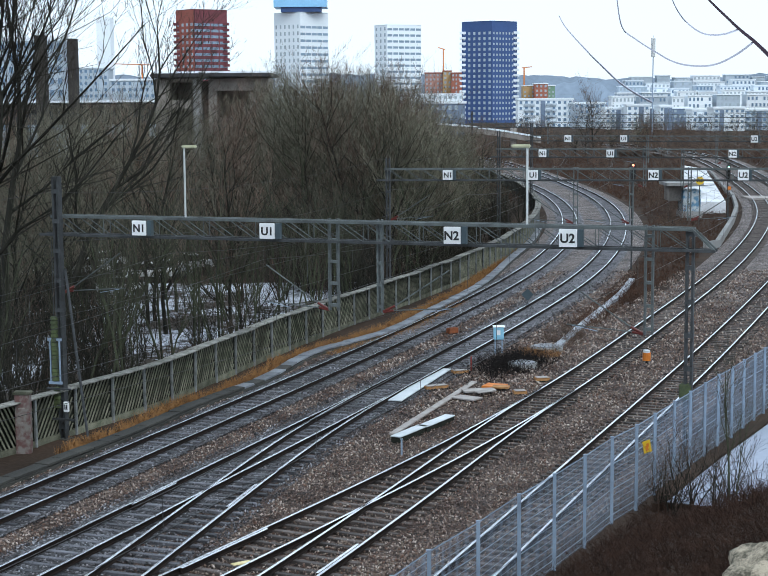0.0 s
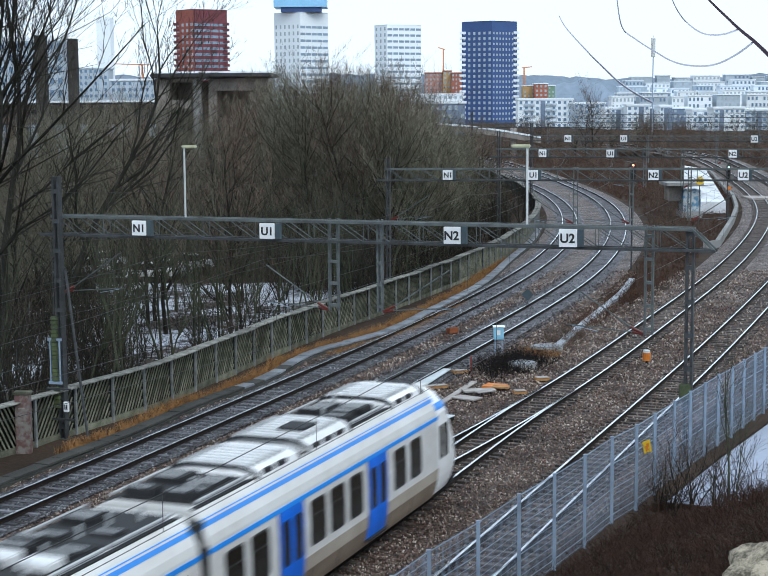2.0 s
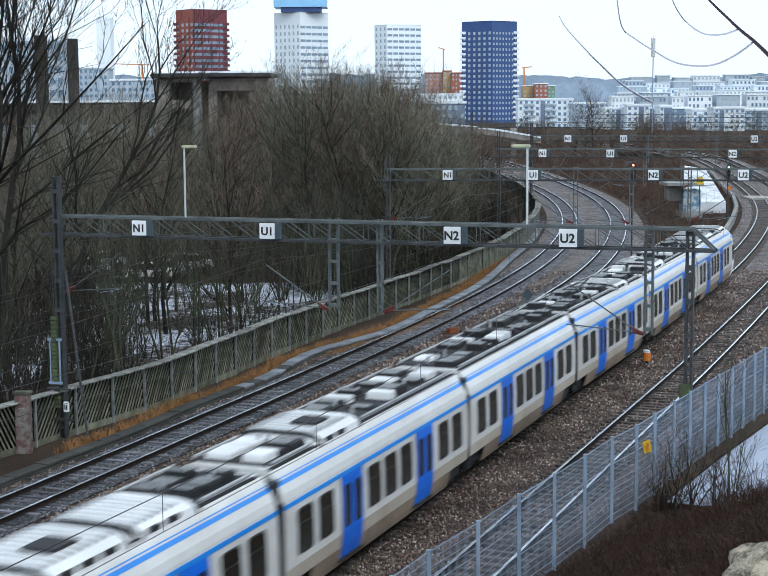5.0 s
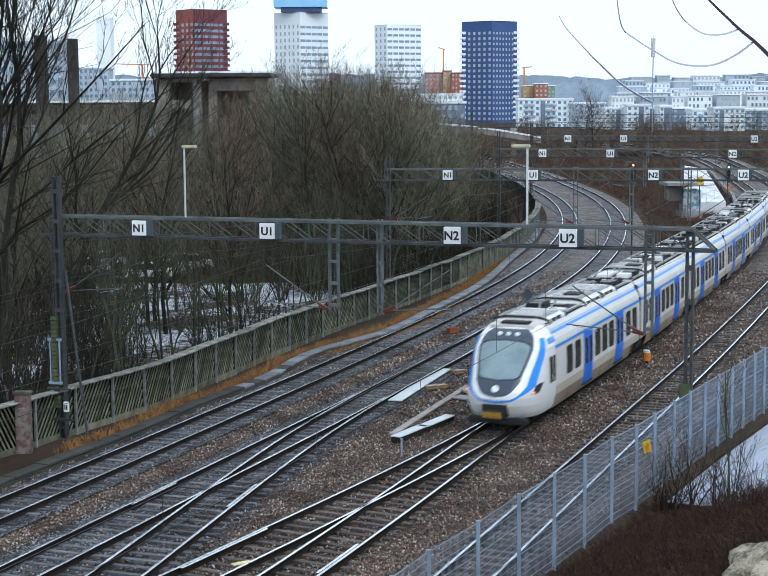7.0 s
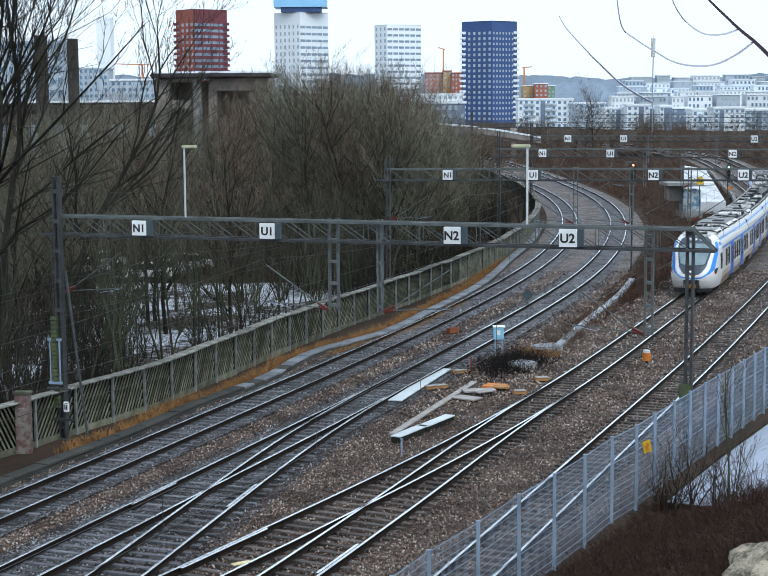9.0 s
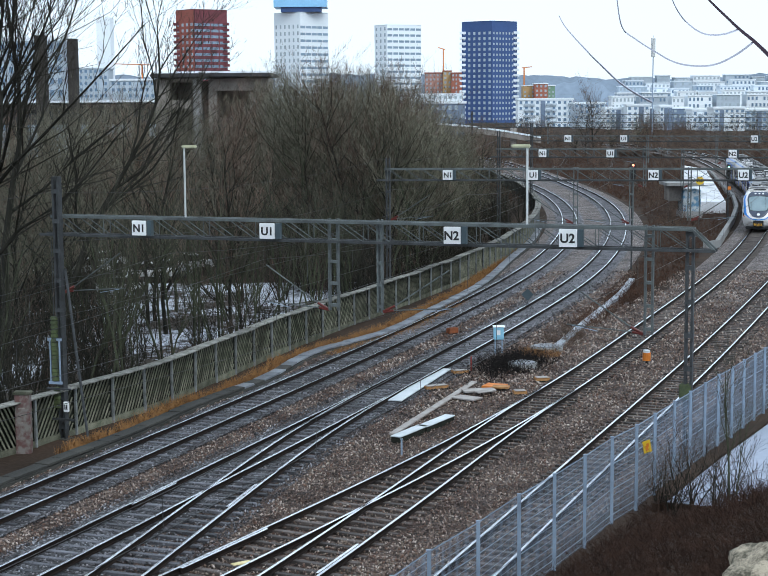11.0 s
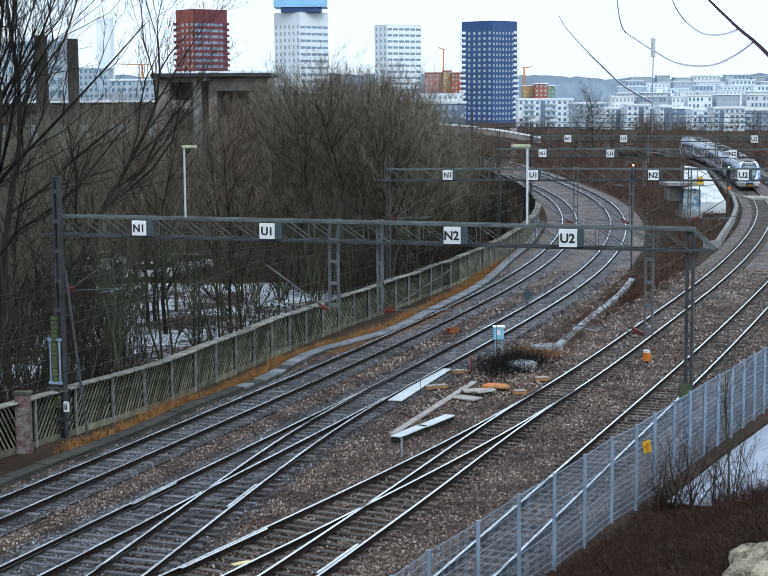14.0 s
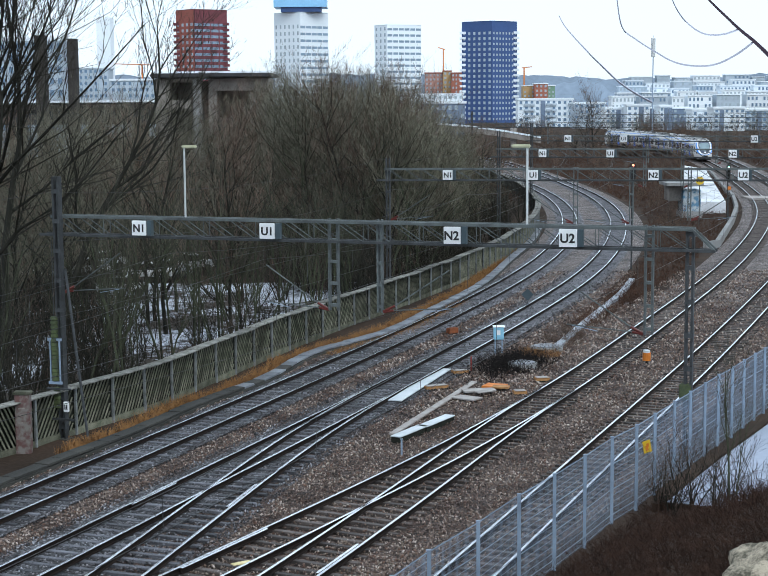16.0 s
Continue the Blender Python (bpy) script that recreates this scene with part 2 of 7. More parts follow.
# ---- alignments: x over y, as natural splines ----
class Line:
    def __init__(self, *knots):
        self.k = np.array([a for a, _ in knots], float)
        self.v = np.array([b for _, b in knots], float)
        k, v, n = self.k, self.v, len(knots)
        h = np.diff(k)
        a, b = np.eye(n), np.zeros(n)
        for i in range(1, n - 1):
            a[i, i - 1], a[i, i], a[i, i + 1] = h[i - 1], 2 * (h[i - 1] + h[i]), h[i]
            b[i] = 6 * ((v[i + 1] - v[i]) / h[i] - (v[i] - v[i - 1]) / h[i - 1])
        self.m, self.h = np.linalg.solve(a, b), h

    def x(self, y):
        k, v, m, h = self.k, self.v, self.m, self.h
        if y < k[0]:
            return v[0] + ((v[1] - v[0]) / h[0] - h[0] * m[1] / 6) * (y - k[0])
        if y > k[-1]:
            return v[-1] + ((v[-1] - v[-2]) / h[-1] + h[-1] * m[-2] / 6) * (y - k[-1])
        i = min(max(int(np.searchsorted(k, y)) - 1, 0), len(k) - 2)
        a, c = (k[i + 1] - y) / h[i], (y - k[i]) / h[i]
        return a * v[i] + c * v[i + 1] + ((a ** 3 - a) * m[i] + (c ** 3 - c) * m[i + 1]) * h[i] ** 2 / 6

    def at(self, y, off=0.0, z=0.0):
        """A point beside the line (off to the right) and the direction to the right."""
        s = (self.x(y + 0.2) - self.x(y - 0.2)) / 0.4
        side = Vector((1, -s, 0)).normalized()
        return Vector((self.x(y), y, z + rise(y))) + side * off, side

    def run(self, y0, y1, step, off=0.0, z=0.0):
        """Points every so many metres along the line."""
        out, y = [], y0
        while y < y1:
            out.append(self.at(y, off, z))
            s = (self.x(y + 0.2) - self.x(y - 0.2)) / 0.4
            y += step / math.sqrt(1 + s * s)
        return out


def rise(y):
    return 0.0 if y < 215 else (0.00018 * (y - 215) ** 2 if y < 290 else 1.0125 + 0.027 * 12 * (1 - math.exp(-(y - 290) / 12)))


TRACK_A = Line((46, -13.16), (60, -7.97), (75, -2.5), (95, 4.37), (120, 11.57), (150, 17.68), (185, 21.51), (230, 22.09), (280, 17.5), (340, 6.0))
TRACK_B = Line((41, -10.34), (52, -6.22), (66, -1.0), (85, 5.75), (110, 13.7), (140, 20.78), (175, 25.97), (235, 28.0), (290, 23.5), (350, 12.0))
TRACK_C = Line((38, -6.95), (48, -1.7), (58, 3.23), (70, 8.43), (85, 14.14), (110, 23.27), (140, 33.12), (180, 43.94), (234, 53.6), (290, 60.0), (325, 61.0), (360, 59.5), (420, 52.0))
TRACK_D = Line((48, 4.86), (60, 9.51), (75, 15.3), (95, 22.77), (110, 28.2), (140, 38.2), (180, 48.9), (234, 58.4), (290, 64.8), (325, 66.0), (360, 64.6), (420, 57.4))
TURNOUT_B = Line((41, -7.43), (50, -5.3), (60, -2.75), (70, 0.45))
TURNOUT_C = Line((40, -3.06), (50, 0.75), (62, 5.2), (70, 8.43))
ROUTE = Line((40, -3.06), (50, 0.75), (62, 5.2), (70, 8.43), (85, 14.14), (110, 23.27), (140, 33.12), (180, 43.94), (234, 53.6), (290, 60.0), (325, 61.0), (360, 59.5), (420, 52.0))
RAIL_Z = 0.0
FENCE_LEFT = Line((44, -19.85), (55.79, -14.90), (59.61, -12.98), (64.5, -10.58), (70.13, -8.57), (77.43, -6.39), (88.43, -2.66), (94.61, -0.38), (104.31, 3.04), (118, 7.40), (137, 11.95), (165, 16.40), (200, 18.40), (240, 17.50), (300, 9.00))
FENCE_RIGHT = Line((0, -10.5), (15, -5.4), (33, 1.0), (38, 3.4), (46.2, 7.6), (51.4, 10.2), (60.3, 14.9), (80, 23.4), (110, 34.5), (150, 47.5), (190, 57.5))


def smooth(a, b, v):
    t = min(max((v - a) / (b - a), 0.0), 1.0)
    return t * t * (3 - 2 * t)


def ground_z(x, y):
    """Height of the ground: the rail corridor, the lower park beyond the wooden fence, the bank on which the camera stands."""
    z = -0.33
    yy = min(max(y, -60), 300)
    if y < 320:
        left = FENCE_LEFT.x(yy) - x
        z -= 1.6 * smooth(0.3, 5, left)
        if y < 190:
            right = (x - FENCE_RIGHT.x(yy)) * 0.9
            z += 0.8 * smooth(-1.6, -0.3, right)
            z += 0.5 * min(max(right - 0.5, 0), 18) * (1 - smooth(38, 46, y))
    else:
        z -= 1.6
    return z + (rise(y) if y < 420 else rise(420)) * smooth(20, 60, x)


def axis(stops):
    out = []
    for a, b, n in stops:
        out += [a + (b - a) * i / n for i in range(n)]
    return out + [stops[-1][1]]


def ground_sheet():
    xs = axis([(-3000, -300, 6), (-300, -60, 12), (-60, 80, 140), (80, 300, 11), (300, 3000, 6)])
    ys = axis([(-300, -60, 6), (-60, 0, 20), (0, 100, 100), (100, 320, 110), (320, 700, 12), (700, 4600, 10)])
    bm = bmesh.new()
    grid = [[bm.verts.new((x, y, ground_z(x, y) + 0.1 * noise.noise((x * 0.4, y * 0.4, 0)))) for x in xs] for y in ys]
    for r, q in zip(grid, grid[1:]):
        for i in range(len(xs) - 1):
            bm.faces.new((r[i], r[i + 1], q[i + 1], q[i]))
    return tagged(part("ground", bm, SOIL, smooth=True), "bare brown winter soil and leaf litter beside the railway", "ground", kind="structure")


ground_sheet()


def surface(name, left, right, cells, material, label, category, y_bump=0.03):
    """A strip of ground between two lines of points, slightly uneven."""
    bm = bmesh.new()
    rows = []
    for a, b in zip(left, right):
        rows.append([bm.verts.new(a.lerp(b, i / cells) + Vector((0, 0, y_bump * noise.noise(a.lerp(b, i / cells) * 0.9)))) for i in range(cells + 1)])
    for r, q in zip(rows, rows[1:]):
        for i in range(cells):
            bm.faces.new((r[i], r[i + 1], q[i + 1], q[i]))
    return tagged(part(name, bm, material, smooth=True), label, category, kind="structure")


ys = [20 + i * 1.0 for i in range(81)]
surface("ballast_bed", [TRACK_A.at(y, -2.3, -0.27)[0] for y in ys], [TRACK_D.at(y, 2.3, -0.27)[0] for y in ys], 40, BALLAST, "brown and grey crushed stone ballast between the tracks", "ballast", 0.05)
ys = [99.5 + i * 1.5 for i in range(158)]
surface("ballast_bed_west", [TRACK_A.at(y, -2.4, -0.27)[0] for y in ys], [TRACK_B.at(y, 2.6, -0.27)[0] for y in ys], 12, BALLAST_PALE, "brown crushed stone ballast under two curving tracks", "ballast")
ys = [99.5 + i * 1.5 for i in range(198)]
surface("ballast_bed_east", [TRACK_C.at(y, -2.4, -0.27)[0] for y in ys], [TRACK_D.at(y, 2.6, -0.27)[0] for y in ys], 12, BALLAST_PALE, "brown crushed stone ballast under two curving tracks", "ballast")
for line, nm in ((TRACK_A, "ballast_strip_a"), (TRACK_B, "ballast_strip_b")):
    for y0, n, material in ((22, 63, BALLAST_GREY), (84, 180, BALLAST_PALE_GREY)):
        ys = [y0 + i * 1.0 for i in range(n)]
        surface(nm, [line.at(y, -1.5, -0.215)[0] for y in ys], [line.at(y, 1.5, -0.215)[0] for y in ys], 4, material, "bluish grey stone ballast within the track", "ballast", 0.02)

# ---- tracks ----
HEAD = [(-0.036, 0.0), (0.036, 0.0), (0.043, -0.008), (0.043, -0.018), (-0.043, -0.018), (-0.043, -0.008)]
WEB = [(-0.036, -0.012), (0.036, -0.012), (0.034, -0.04), (0.012, -0.06), (0.012, -0.14), (0.07, -0.17), (-0.07, -0.17), (-0.012, -0.14), (-0.012, -0.06), (-0.034, -0.04)]


def rail(line, y0, y1, off, parent, name="rail"):
    pts = line.run(y0, y1, 1.5, off)
    r = part(name, sweep(WEB, pts), RAIL_RUST_SHADE, parent, "rust-brown steel rail, side darkened for shade, with a polished running surface")
    part("rail_head", sweep(HEAD, pts), RAIL_STEEL, r, "polished steel running surface")


def track(name, line, y0, y1, near, label, branch=None, step=0.62, material=None):
    """Rails on sleepers; where a branch leaves the line its long sleepers carry both."""
    t = tagged(empty(name), label, "track", "railway tracks", "structure")
    rail(line, y0, y1, -0.7535, t)
    rail(line, y0, y1, 0.7535, t)
    material = material or CONCRETE_SLEEPER
    short = mesh_of("sleeper", bevelled((-1.25, 1.25, -0.1, 0.1, -0.32, -0.178), w=0.012), material)
    far = bmesh.new()
    for p, s in line.run(y0, y1, step):
        turn = math.atan2(s.y, s.x)
        m = Matrix.Translation(p + Vector((0, 0, random.uniform(-0.02, 0.004)))) @ Matrix.Rotation(turn + random.uniform(-0.015, 0.015), 4, "Z")
        gap = (branch.x(p.y) - p.x) * s.x if branch and 42 < p.y < 69 else 0.0
        if near[0] < p.y < near[1]:
            me = short if gap < 0.15 else mesh_of("sleeper", bevelled((-1.25, gap + 1.25, -0.1, 0.1, -0.32, -0.178), w=0.012), material)
            o = new("sleeper", me)
            o.parent, o.matrix_basis = t, m
        elif p.y > 18:
            box(far, -1.25, 1.25, -0.1, 0.1, -0.32, -0.178, m)
    if len(far.verts):
        tagged(part("sleeper_row", far, material, t), kind="stuff")
    else:
        far.free()
    return t


def turnout(name, line, y0, y1, main, side, label):
    """Diverging rails with their check rail and the switch blades."""
    t = tagged(empty(name), label, "track", "railway tracks", "structure")
    rail(line, y0, y1, -0.7535, t)
    rail(line, y0, y1, 0.7535, t)
    rail(line, y0 + 33.5, y0 + 37, 0.64, t, "check_rail")
    rail(main, y0 + 33.5, y0 + 37.5, -0.64, t, "check_rail")
    return t


# ---- train ----
CAR_W = 1.61
SIDE = [(0.38, 1.43), (0.6, 1.5), (0.95, 1.575), (1.3, 1.61), (2.1, 1.61), (2.7, 1.585), (3.02, 1.55), (3.2, 1.5), (3.62, 1.29), (3.74, 1.19), (3.8, 1.0)]


def half_width(z):
    return float(np.interp(z, [a for a, _ in SIDE], [b for _, b in SIDE]))


def hull(x0, x1, low=0.92):
    """White body shell of one car, x along the car, sides curved in at the foot and the shoulder."""
    zs = [low] + [z for z, _ in SIDE if z > low + 0.05]
    prof = [(half_width(z), z) for z in zs]
    ring = prof + [(-a, b) for a, b in reversed(prof)]
    bm = bmesh.new()
    rings = [[bm.verts.new((x, a, b)) for a, b in ring] for x in (x0, x1)]
    n = len(ring)
    for k in range(n):
        bm.faces.new((rings[0][k], rings[0][(k + 1) % n], rings[1][(k + 1) % n], rings[1][k]))
    bm.faces.new(rings[0])
    bm.faces.new(rings[1][::-1])
    return bm


def skin(x0, x1, z0, z1, side, out=0.012, thick=0.04, corner=0.0):
    """A panel that follows the curved side between two heights, with cut corners."""
    x0, x1 = min(x0, x1), max(x0, x1)
    zs = sorted({z0, z1, z0 + corner, z1 - corner} | {z for z, _ in SIDE if z0 < z < z1})
    bm = bmesh.new()
    rings = []
    for z in zs:
        c = corner if corner and (z == z0 or z == z1) else 0.0
        y1 = side * (half_width(z) + out)
        y0 = y1 - side * thick
        rings.append([bm.verts.new(p) for p in ((x0 + c, y0, z), (x1 - c, y0, z), (x1 - c, y1, z), (x0 + c, y1, z))])
    for r, q in zip(rings, rings[1:]):
        for k in range(4):
            bm.faces.new((r[k], r[(k + 1) % 4], q[(k + 1) % 4], q[k]))
    bm.faces.new(rings[0])
    bm.faces.new(rings[-1][::-1])
    return bm


def vault(x0, x1, wide, z0, z1, slope=0.25):
    """A roof cover with rounded shoulders and sloping ends."""
    prof = [(-wide, z0), (-wide + 0.05, z0 + (z1 - z0) * 0.5), (-wide + 0.2, z1 - 0.06), (-wide * 0.55, z1), (wide * 0.55, z1), (wide - 0.2, z1 - 0.06), (wide - 0.05, z0 + (z1 - z0) * 0.5), (wide, z0)]
    bm = bmesh.new()
    rings = [[bm.verts.new((x, a * k, z0 + (b - z0) * f)) for a, b in prof] for x, f, k in ((x0, 0.15, 0.94), (x0 + slope, 1.0, 1.0), (x1 - slope, 1.0, 1.0), (x1, 0.15, 0.94))]
    for r, q in zip(rings, rings[1:]):
        for k in range(len(prof)):
            bm.faces.new((r[k], r[(k + 1) % len(prof)], q[(k + 1) % len(prof)], q[k]))
    bm.faces.new(rings[0])
    bm.faces.new(rings[-1][::-1])
    return bm


def arch_rib(x, wide, z0, z1, across=0.09):
    """A dark rib bent over a roof cover."""
    pts = [(-wide - 0.02, z0), (-wide + 0.03, z0 + (z1 - z0) * 0.5), (-wide + 0.2, z1 - 0.05), (-wide * 0.55, z1 + 0.015), (wide * 0.55, z1 + 0.015), (wide - 0.2, z1 - 0.05), (wide - 0.03, z0 + (z1 - z0) * 0.5), (wide + 0.02, z0)]
    bm = bmesh.new()
    rows = [[bm.verts.new((xx, a, b + dz)) for a, b in pts] for xx, dz in ((x, 0), (x + across, 0), (x + across, -0.06), (x, -0.06))]
    for i in range(4):
        r, q = rows[i], rows[(i + 1) % 4]
        for k in range(len(pts) - 1):
            bm.faces.new((r[k], r[k + 1], q[k + 1], q[k]))
    return bm


def roof_cover(car, x0, x1, z1, hatch):
    cv = part("roof_cover", vault(x0, x1, 1.2, 3.74, z1), TRAIN_ROOF, car, "white vaulted roof cover with fine ribs")
    n = max(int((x1 - x0 - 0.6) / 0.3), 1)
    for q in range(n):
        x = x0 + 0.3 + q * 0.3
        part("rib", boxes((x, x + 0.035, -0.98, 0.98, z1 - 0.05, z1 + 0.022)), ROOF_SEAM, cv)
    for x in (x0 + 0.1, x1 - 0.24):
        part("end_rib", arch_rib(x, 1.2, 3.76, z1 - 0.01, 0.14), TRAIN_DARK, cv, "dark end rib")
    for s in (-1, 1):
        for k in range(int((x1 - x0 - 0.9) / 0.8)):
            x = x0 + 0.5 + k * 0.8
            part("side_grille", boxes((x, x + 0.55, min(s * 1.12, s * 1.2), max(s * 1.12, s * 1.2), 3.78, 3.9)), TRAIN_DARK, cv)
    if hatch:
        m = (x0 + x1) / 2
        part("hatch", bevelled((m - 0.55, m + 0.45, -0.65, 0.1, z1, z1 + 0.07), w=0.02), TRAIN_DARK, cv, "dark grey roof hatch")


def roof_machinery(car, x0, x1, rnd, pantograph=False):
    """An open dark well with converters, resistors, pipes and pale lids."""
    un = part("roof_unit", boxes((x0, x1, -1.0, 1.0, 3.78, 3.86)), TRAIN_DARK, car, "dark open well with roof machinery")
    x = x0 + 0.1
    while x < x1 - 0.45:
        w = min(rnd.uniform(0.5, 1.1), x1 - x - 0.05)
        for ya, yb in ((-0.95, -0.1), (0.05, 0.92)):
            if rnd.random() < 0.85:
                top = 3.9 + rnd.uniform(0.02, 0.2)
                dark = rnd.random() < 0.74
                bx = part("converter_box", bevelled((x, x + w - 0.08, ya + rnd.uniform(0, 0.15), yb - rnd.uniform(0, 0.12), 3.82, top), w=0.03), TRAIN_DARK if dark else TRAIN_ROOF, un, "dark box" if dark else "pale box")
                if dark:
                    for k in range(int(w / 0.16) - 1):
                        part("fin", boxes((x + 0.08 + k * 0.16, x + 0.11 + k * 0.16, ya + 0.18, yb - 0.16, top - 0.01, top + 0.03)), ROOF_SEAM, bx)
        x += w
    for q in (-1.08, 1.08):
        part("roof_pipe", bars(0.045, ((x0, q, 3.9), (x1, q, 3.9)), sides=6), ROOF_SEAM, un)
    for k in range(3):
        px, py = rnd.uniform(x0 + 0.2, x1 - 0.2), rnd.uniform(-0.8, 0.8)
        part("post_insulator", bars(0.05, ((px, py, 3.84), (px, py, 4.12)), sides=8), ROOF_SEAM, un)
    if pantograph:
        m = (x0 + x1) / 2
        part("pantograph_base", bars(0.04, ((m - 0.8, -0.5, 4.12), (m + 0.8, -0.5, 4.12)), ((m - 0.8, 0.5, 4.12), (m + 0.8, 0.5, 4.12)), ((m - 0.8, -0.5, 4.12), (m - 0.8, 0.5, 4.12)), ((m + 0.8, -0.5, 4.12), (m + 0.8, 0.5, 4.12))), DARK_STEEL, un)
        part("pantograph_arm", bars(0.035, ((m - 0.7, 0, 4.16), (m + 0.9, 0, 4.34)), ((m + 0.9, 0, 4.36), (m - 0.8, 0, 4.42))), DARK_STEEL, un, "folded pantograph arm")


def train_car(name, length, nose, label, seed):
    """One articulated car; nose +1 has the driver's cab ahead, -1 behind, 0 none."""
    rnd = random.Random(seed)
    car = empty(name, None, label, "train car", "cars of the commuter train")
    h = length / 2
    x0, x1 = -h + 0.22, h - 0.22
    if nose > 0:
        x1 = h - 3.3
    if nose < 0:
        x0 = -h + 3.3
    part("body", hull(x0, x1), TRAIN_WHITE, car, "light grey painted body shell", smooth=False)
    part("underframe", boxes((x0 + 0.1, x1 - 0.1, -1.3, 1.3, 0.45, 0.95)), TRAIN_DARK, car, "dark underframe")
    mid = 0.0 if nose == 0 else -nose * 2.0
    doors = (mid - 2.95, mid + 2.95)
    wins = [mid - 6.1, mid - 4.75, mid - 1.3, mid, mid + 1.3, mid + 4.75, mid + 6.1]
    s0 = x0 + (1.75 if nose >= 0 else 0.1)
    s1 = x1 - (1.75 if nose <= 0 else 0.1)
    for side in (1, -1):
        part("skirt", skin(s0, s1, 0.38, 0.95, side, 0.0, 0.06), TRAIN_DIRTY, car, "grime-stained skirt panel between the bogies")
        part("lower_side", skin(x0 + 0.02, x1 - 0.02, 0.93, 1.3, side, 0.006, 0.02), TRAIN_GRIMY, car, "lower side with a film of brown dirt")
        for k in range(1, int((s1 - s0) / 1.9)):
            part("skirt_joint", skin(s0 + k * 1.9, s0 + k * 1.9 + 0.025, 0.4, 0.94, side, 0.006, 0.02), TRAIN_DARK, car)
        for w in wins:
            fr = part("window_frame", skin(w - 0.5, w + 0.5, 1.5, 2.68, side, 0.006, 0.03, 0.09), RUBBER, car, "black rubber window frame")
            part("window_pane", skin(w - 0.455, w + 0.455, 1.545, 2.635, side, 0.012, 0.03, 0.08), TRAIN_GLASS, fr, "dark tinted side window")
            part("window_bar", skin(w - 0.455, w + 0.455, 2.28, 2.305, side, 0.018, 0.02), RUBBER, fr)
        for d in doors:
            part("door_surround", skin(d - 0.76, d + 0.76, 0.95, 2.93, side, 0.01, 0.03), RUBBER, car)
            for q in (-1, 1):
                leaf = part("door", skin(d + q * 0.005, d + q * 0.72, 0.6, 2.9, side, 0.02, 0.05), TRAIN_BLUE, car, "blue sliding door leaf")
                part("door_pane", skin(d + q * 0.14, d + q * 0.58, 1.42, 2.58, side, 0.027, 0.02, 0.08), TRAIN_GLASS, leaf, "tall dark door window")
            part("door_step", boxes((d - 0.75, d + 0.75, min(side * 1.45, side * 1.6), max(side * 1.45, side * 1.6), 0.54, 0.6)), TRAIN_DARK, car)
            part("door_lamp", skin(d + 0.85, d + 0.93, 2.1, 2.2, side, 0.02, 0.03), SIGN_WHITE, car)
        part("lower_stripe", skin(x0, x1, 2.84, 2.945, side, 0.024, 0.03), TRAIN_STRIPE, car, "blue stripe above the windows")
        part("upper_stripe", skin(x0, x1, 3.4, 3.5, side, 0.012, 0.03), TRAIN_STRIPE, car, "blue stripe along the roof edge")
        part("edge_line", skin(x0, x1, 3.545, 3.565, side, 0.014, 0.03), TRAIN_STRIPE, car, "thin blue line at the roof edge")
    # roof: white vaulted covers and open dark wells in turn
    part("roof_well", boxes((x0 + 0.1, x1 - 0.1, -1.15, 1.15, 3.74, 3.79)), TRAIN_DARK, car, "dark grey roof well")
    span = x1 - x0
    order = ("mmmcm", "mmmmm", "mhmmm")[seed % 3] if nose == 0 else "cmhcm"
    cuts = [{"m": 0.19, "c": 0.2, "h": 0.23}[k] for k in order]
    tot = sum(cuts)
    seq = list(zip(order, cuts))
    if nose > 0:
        seq = seq[::-1]
    x = x0 + 0.25
    for k, c in seq:
        e = x + (span - 0.5) * c / tot
        if k == "m":
            roof_machinery(car, x + 0.08, e - 0.08, rnd, pantograph=(nose == 0 and seed == 3 and x < 0 < e))
        else:
            roof_cover(car, x + 0.05, e - 0.05, 4.02 if k == "c" else 4.07, k == "h")
        x = e
    # bogies and gangways
    for bx in (-h, h):
        if nose and (bx > 0) == (nose > 0):
            bx = bx - nose * 4.2
        bg = part("bogie", bevelled((bx - 1.5, bx + 1.5, -1.15, 1.15, 0.35, 0.62), w=0.05), TRAIN_DARK, car, "dark bogie frame") if (bx < 0 or nose > 0) else None
        if bg:
            for wx in (bx - 0.95, bx + 0.95):
                for sy in (-0.7535, 0.7535):
                    bm = bars(0.42, ((wx, sy - 0.06, 0.42), (wx, sy + 0.06, 0.42)), sides=20)
                    part("wheel", bm, TRAIN_DARK, bg)
                for sy in (-1.2, 1.2):
                    part("axle_box", bevelled((wx - 0.16, wx + 0.16, sy - 0.1, sy + 0.1, 0.3, 0.56), w=0.03), DARK_STEEL, bg)
            for sy in (-1.22, 1.22):
                part("damper", bars(0.05, ((bx - 0.5, sy, 0.5), (bx + 0.5, sy, 0.72)), sides=6), DARK_STEEL, bg)
    for e, s in ((-h, -1), (h, 1)):
        if nose != s:
            part("gangway", boxes((min(e, e - s * 0.3), max(e, e - s * 0.3), -1.4, 1.4, 0.8, 3.55)), RUBBER, car, "black rubber gangway bellows")
            r0, r1 = min(e - s * 0.26, e - s * 0.16), max(e - s * 0.26, e - s * 0.16)
            part("gangway_ring", boxes((r0, r1, -1.55, 1.55, 0.7, 3.0), (r0, r1, -1.34, 1.34, 3.0, 3.58)), TRAIN_DARK, car)
    if nose:
        cab(car, h, nose)
    return car


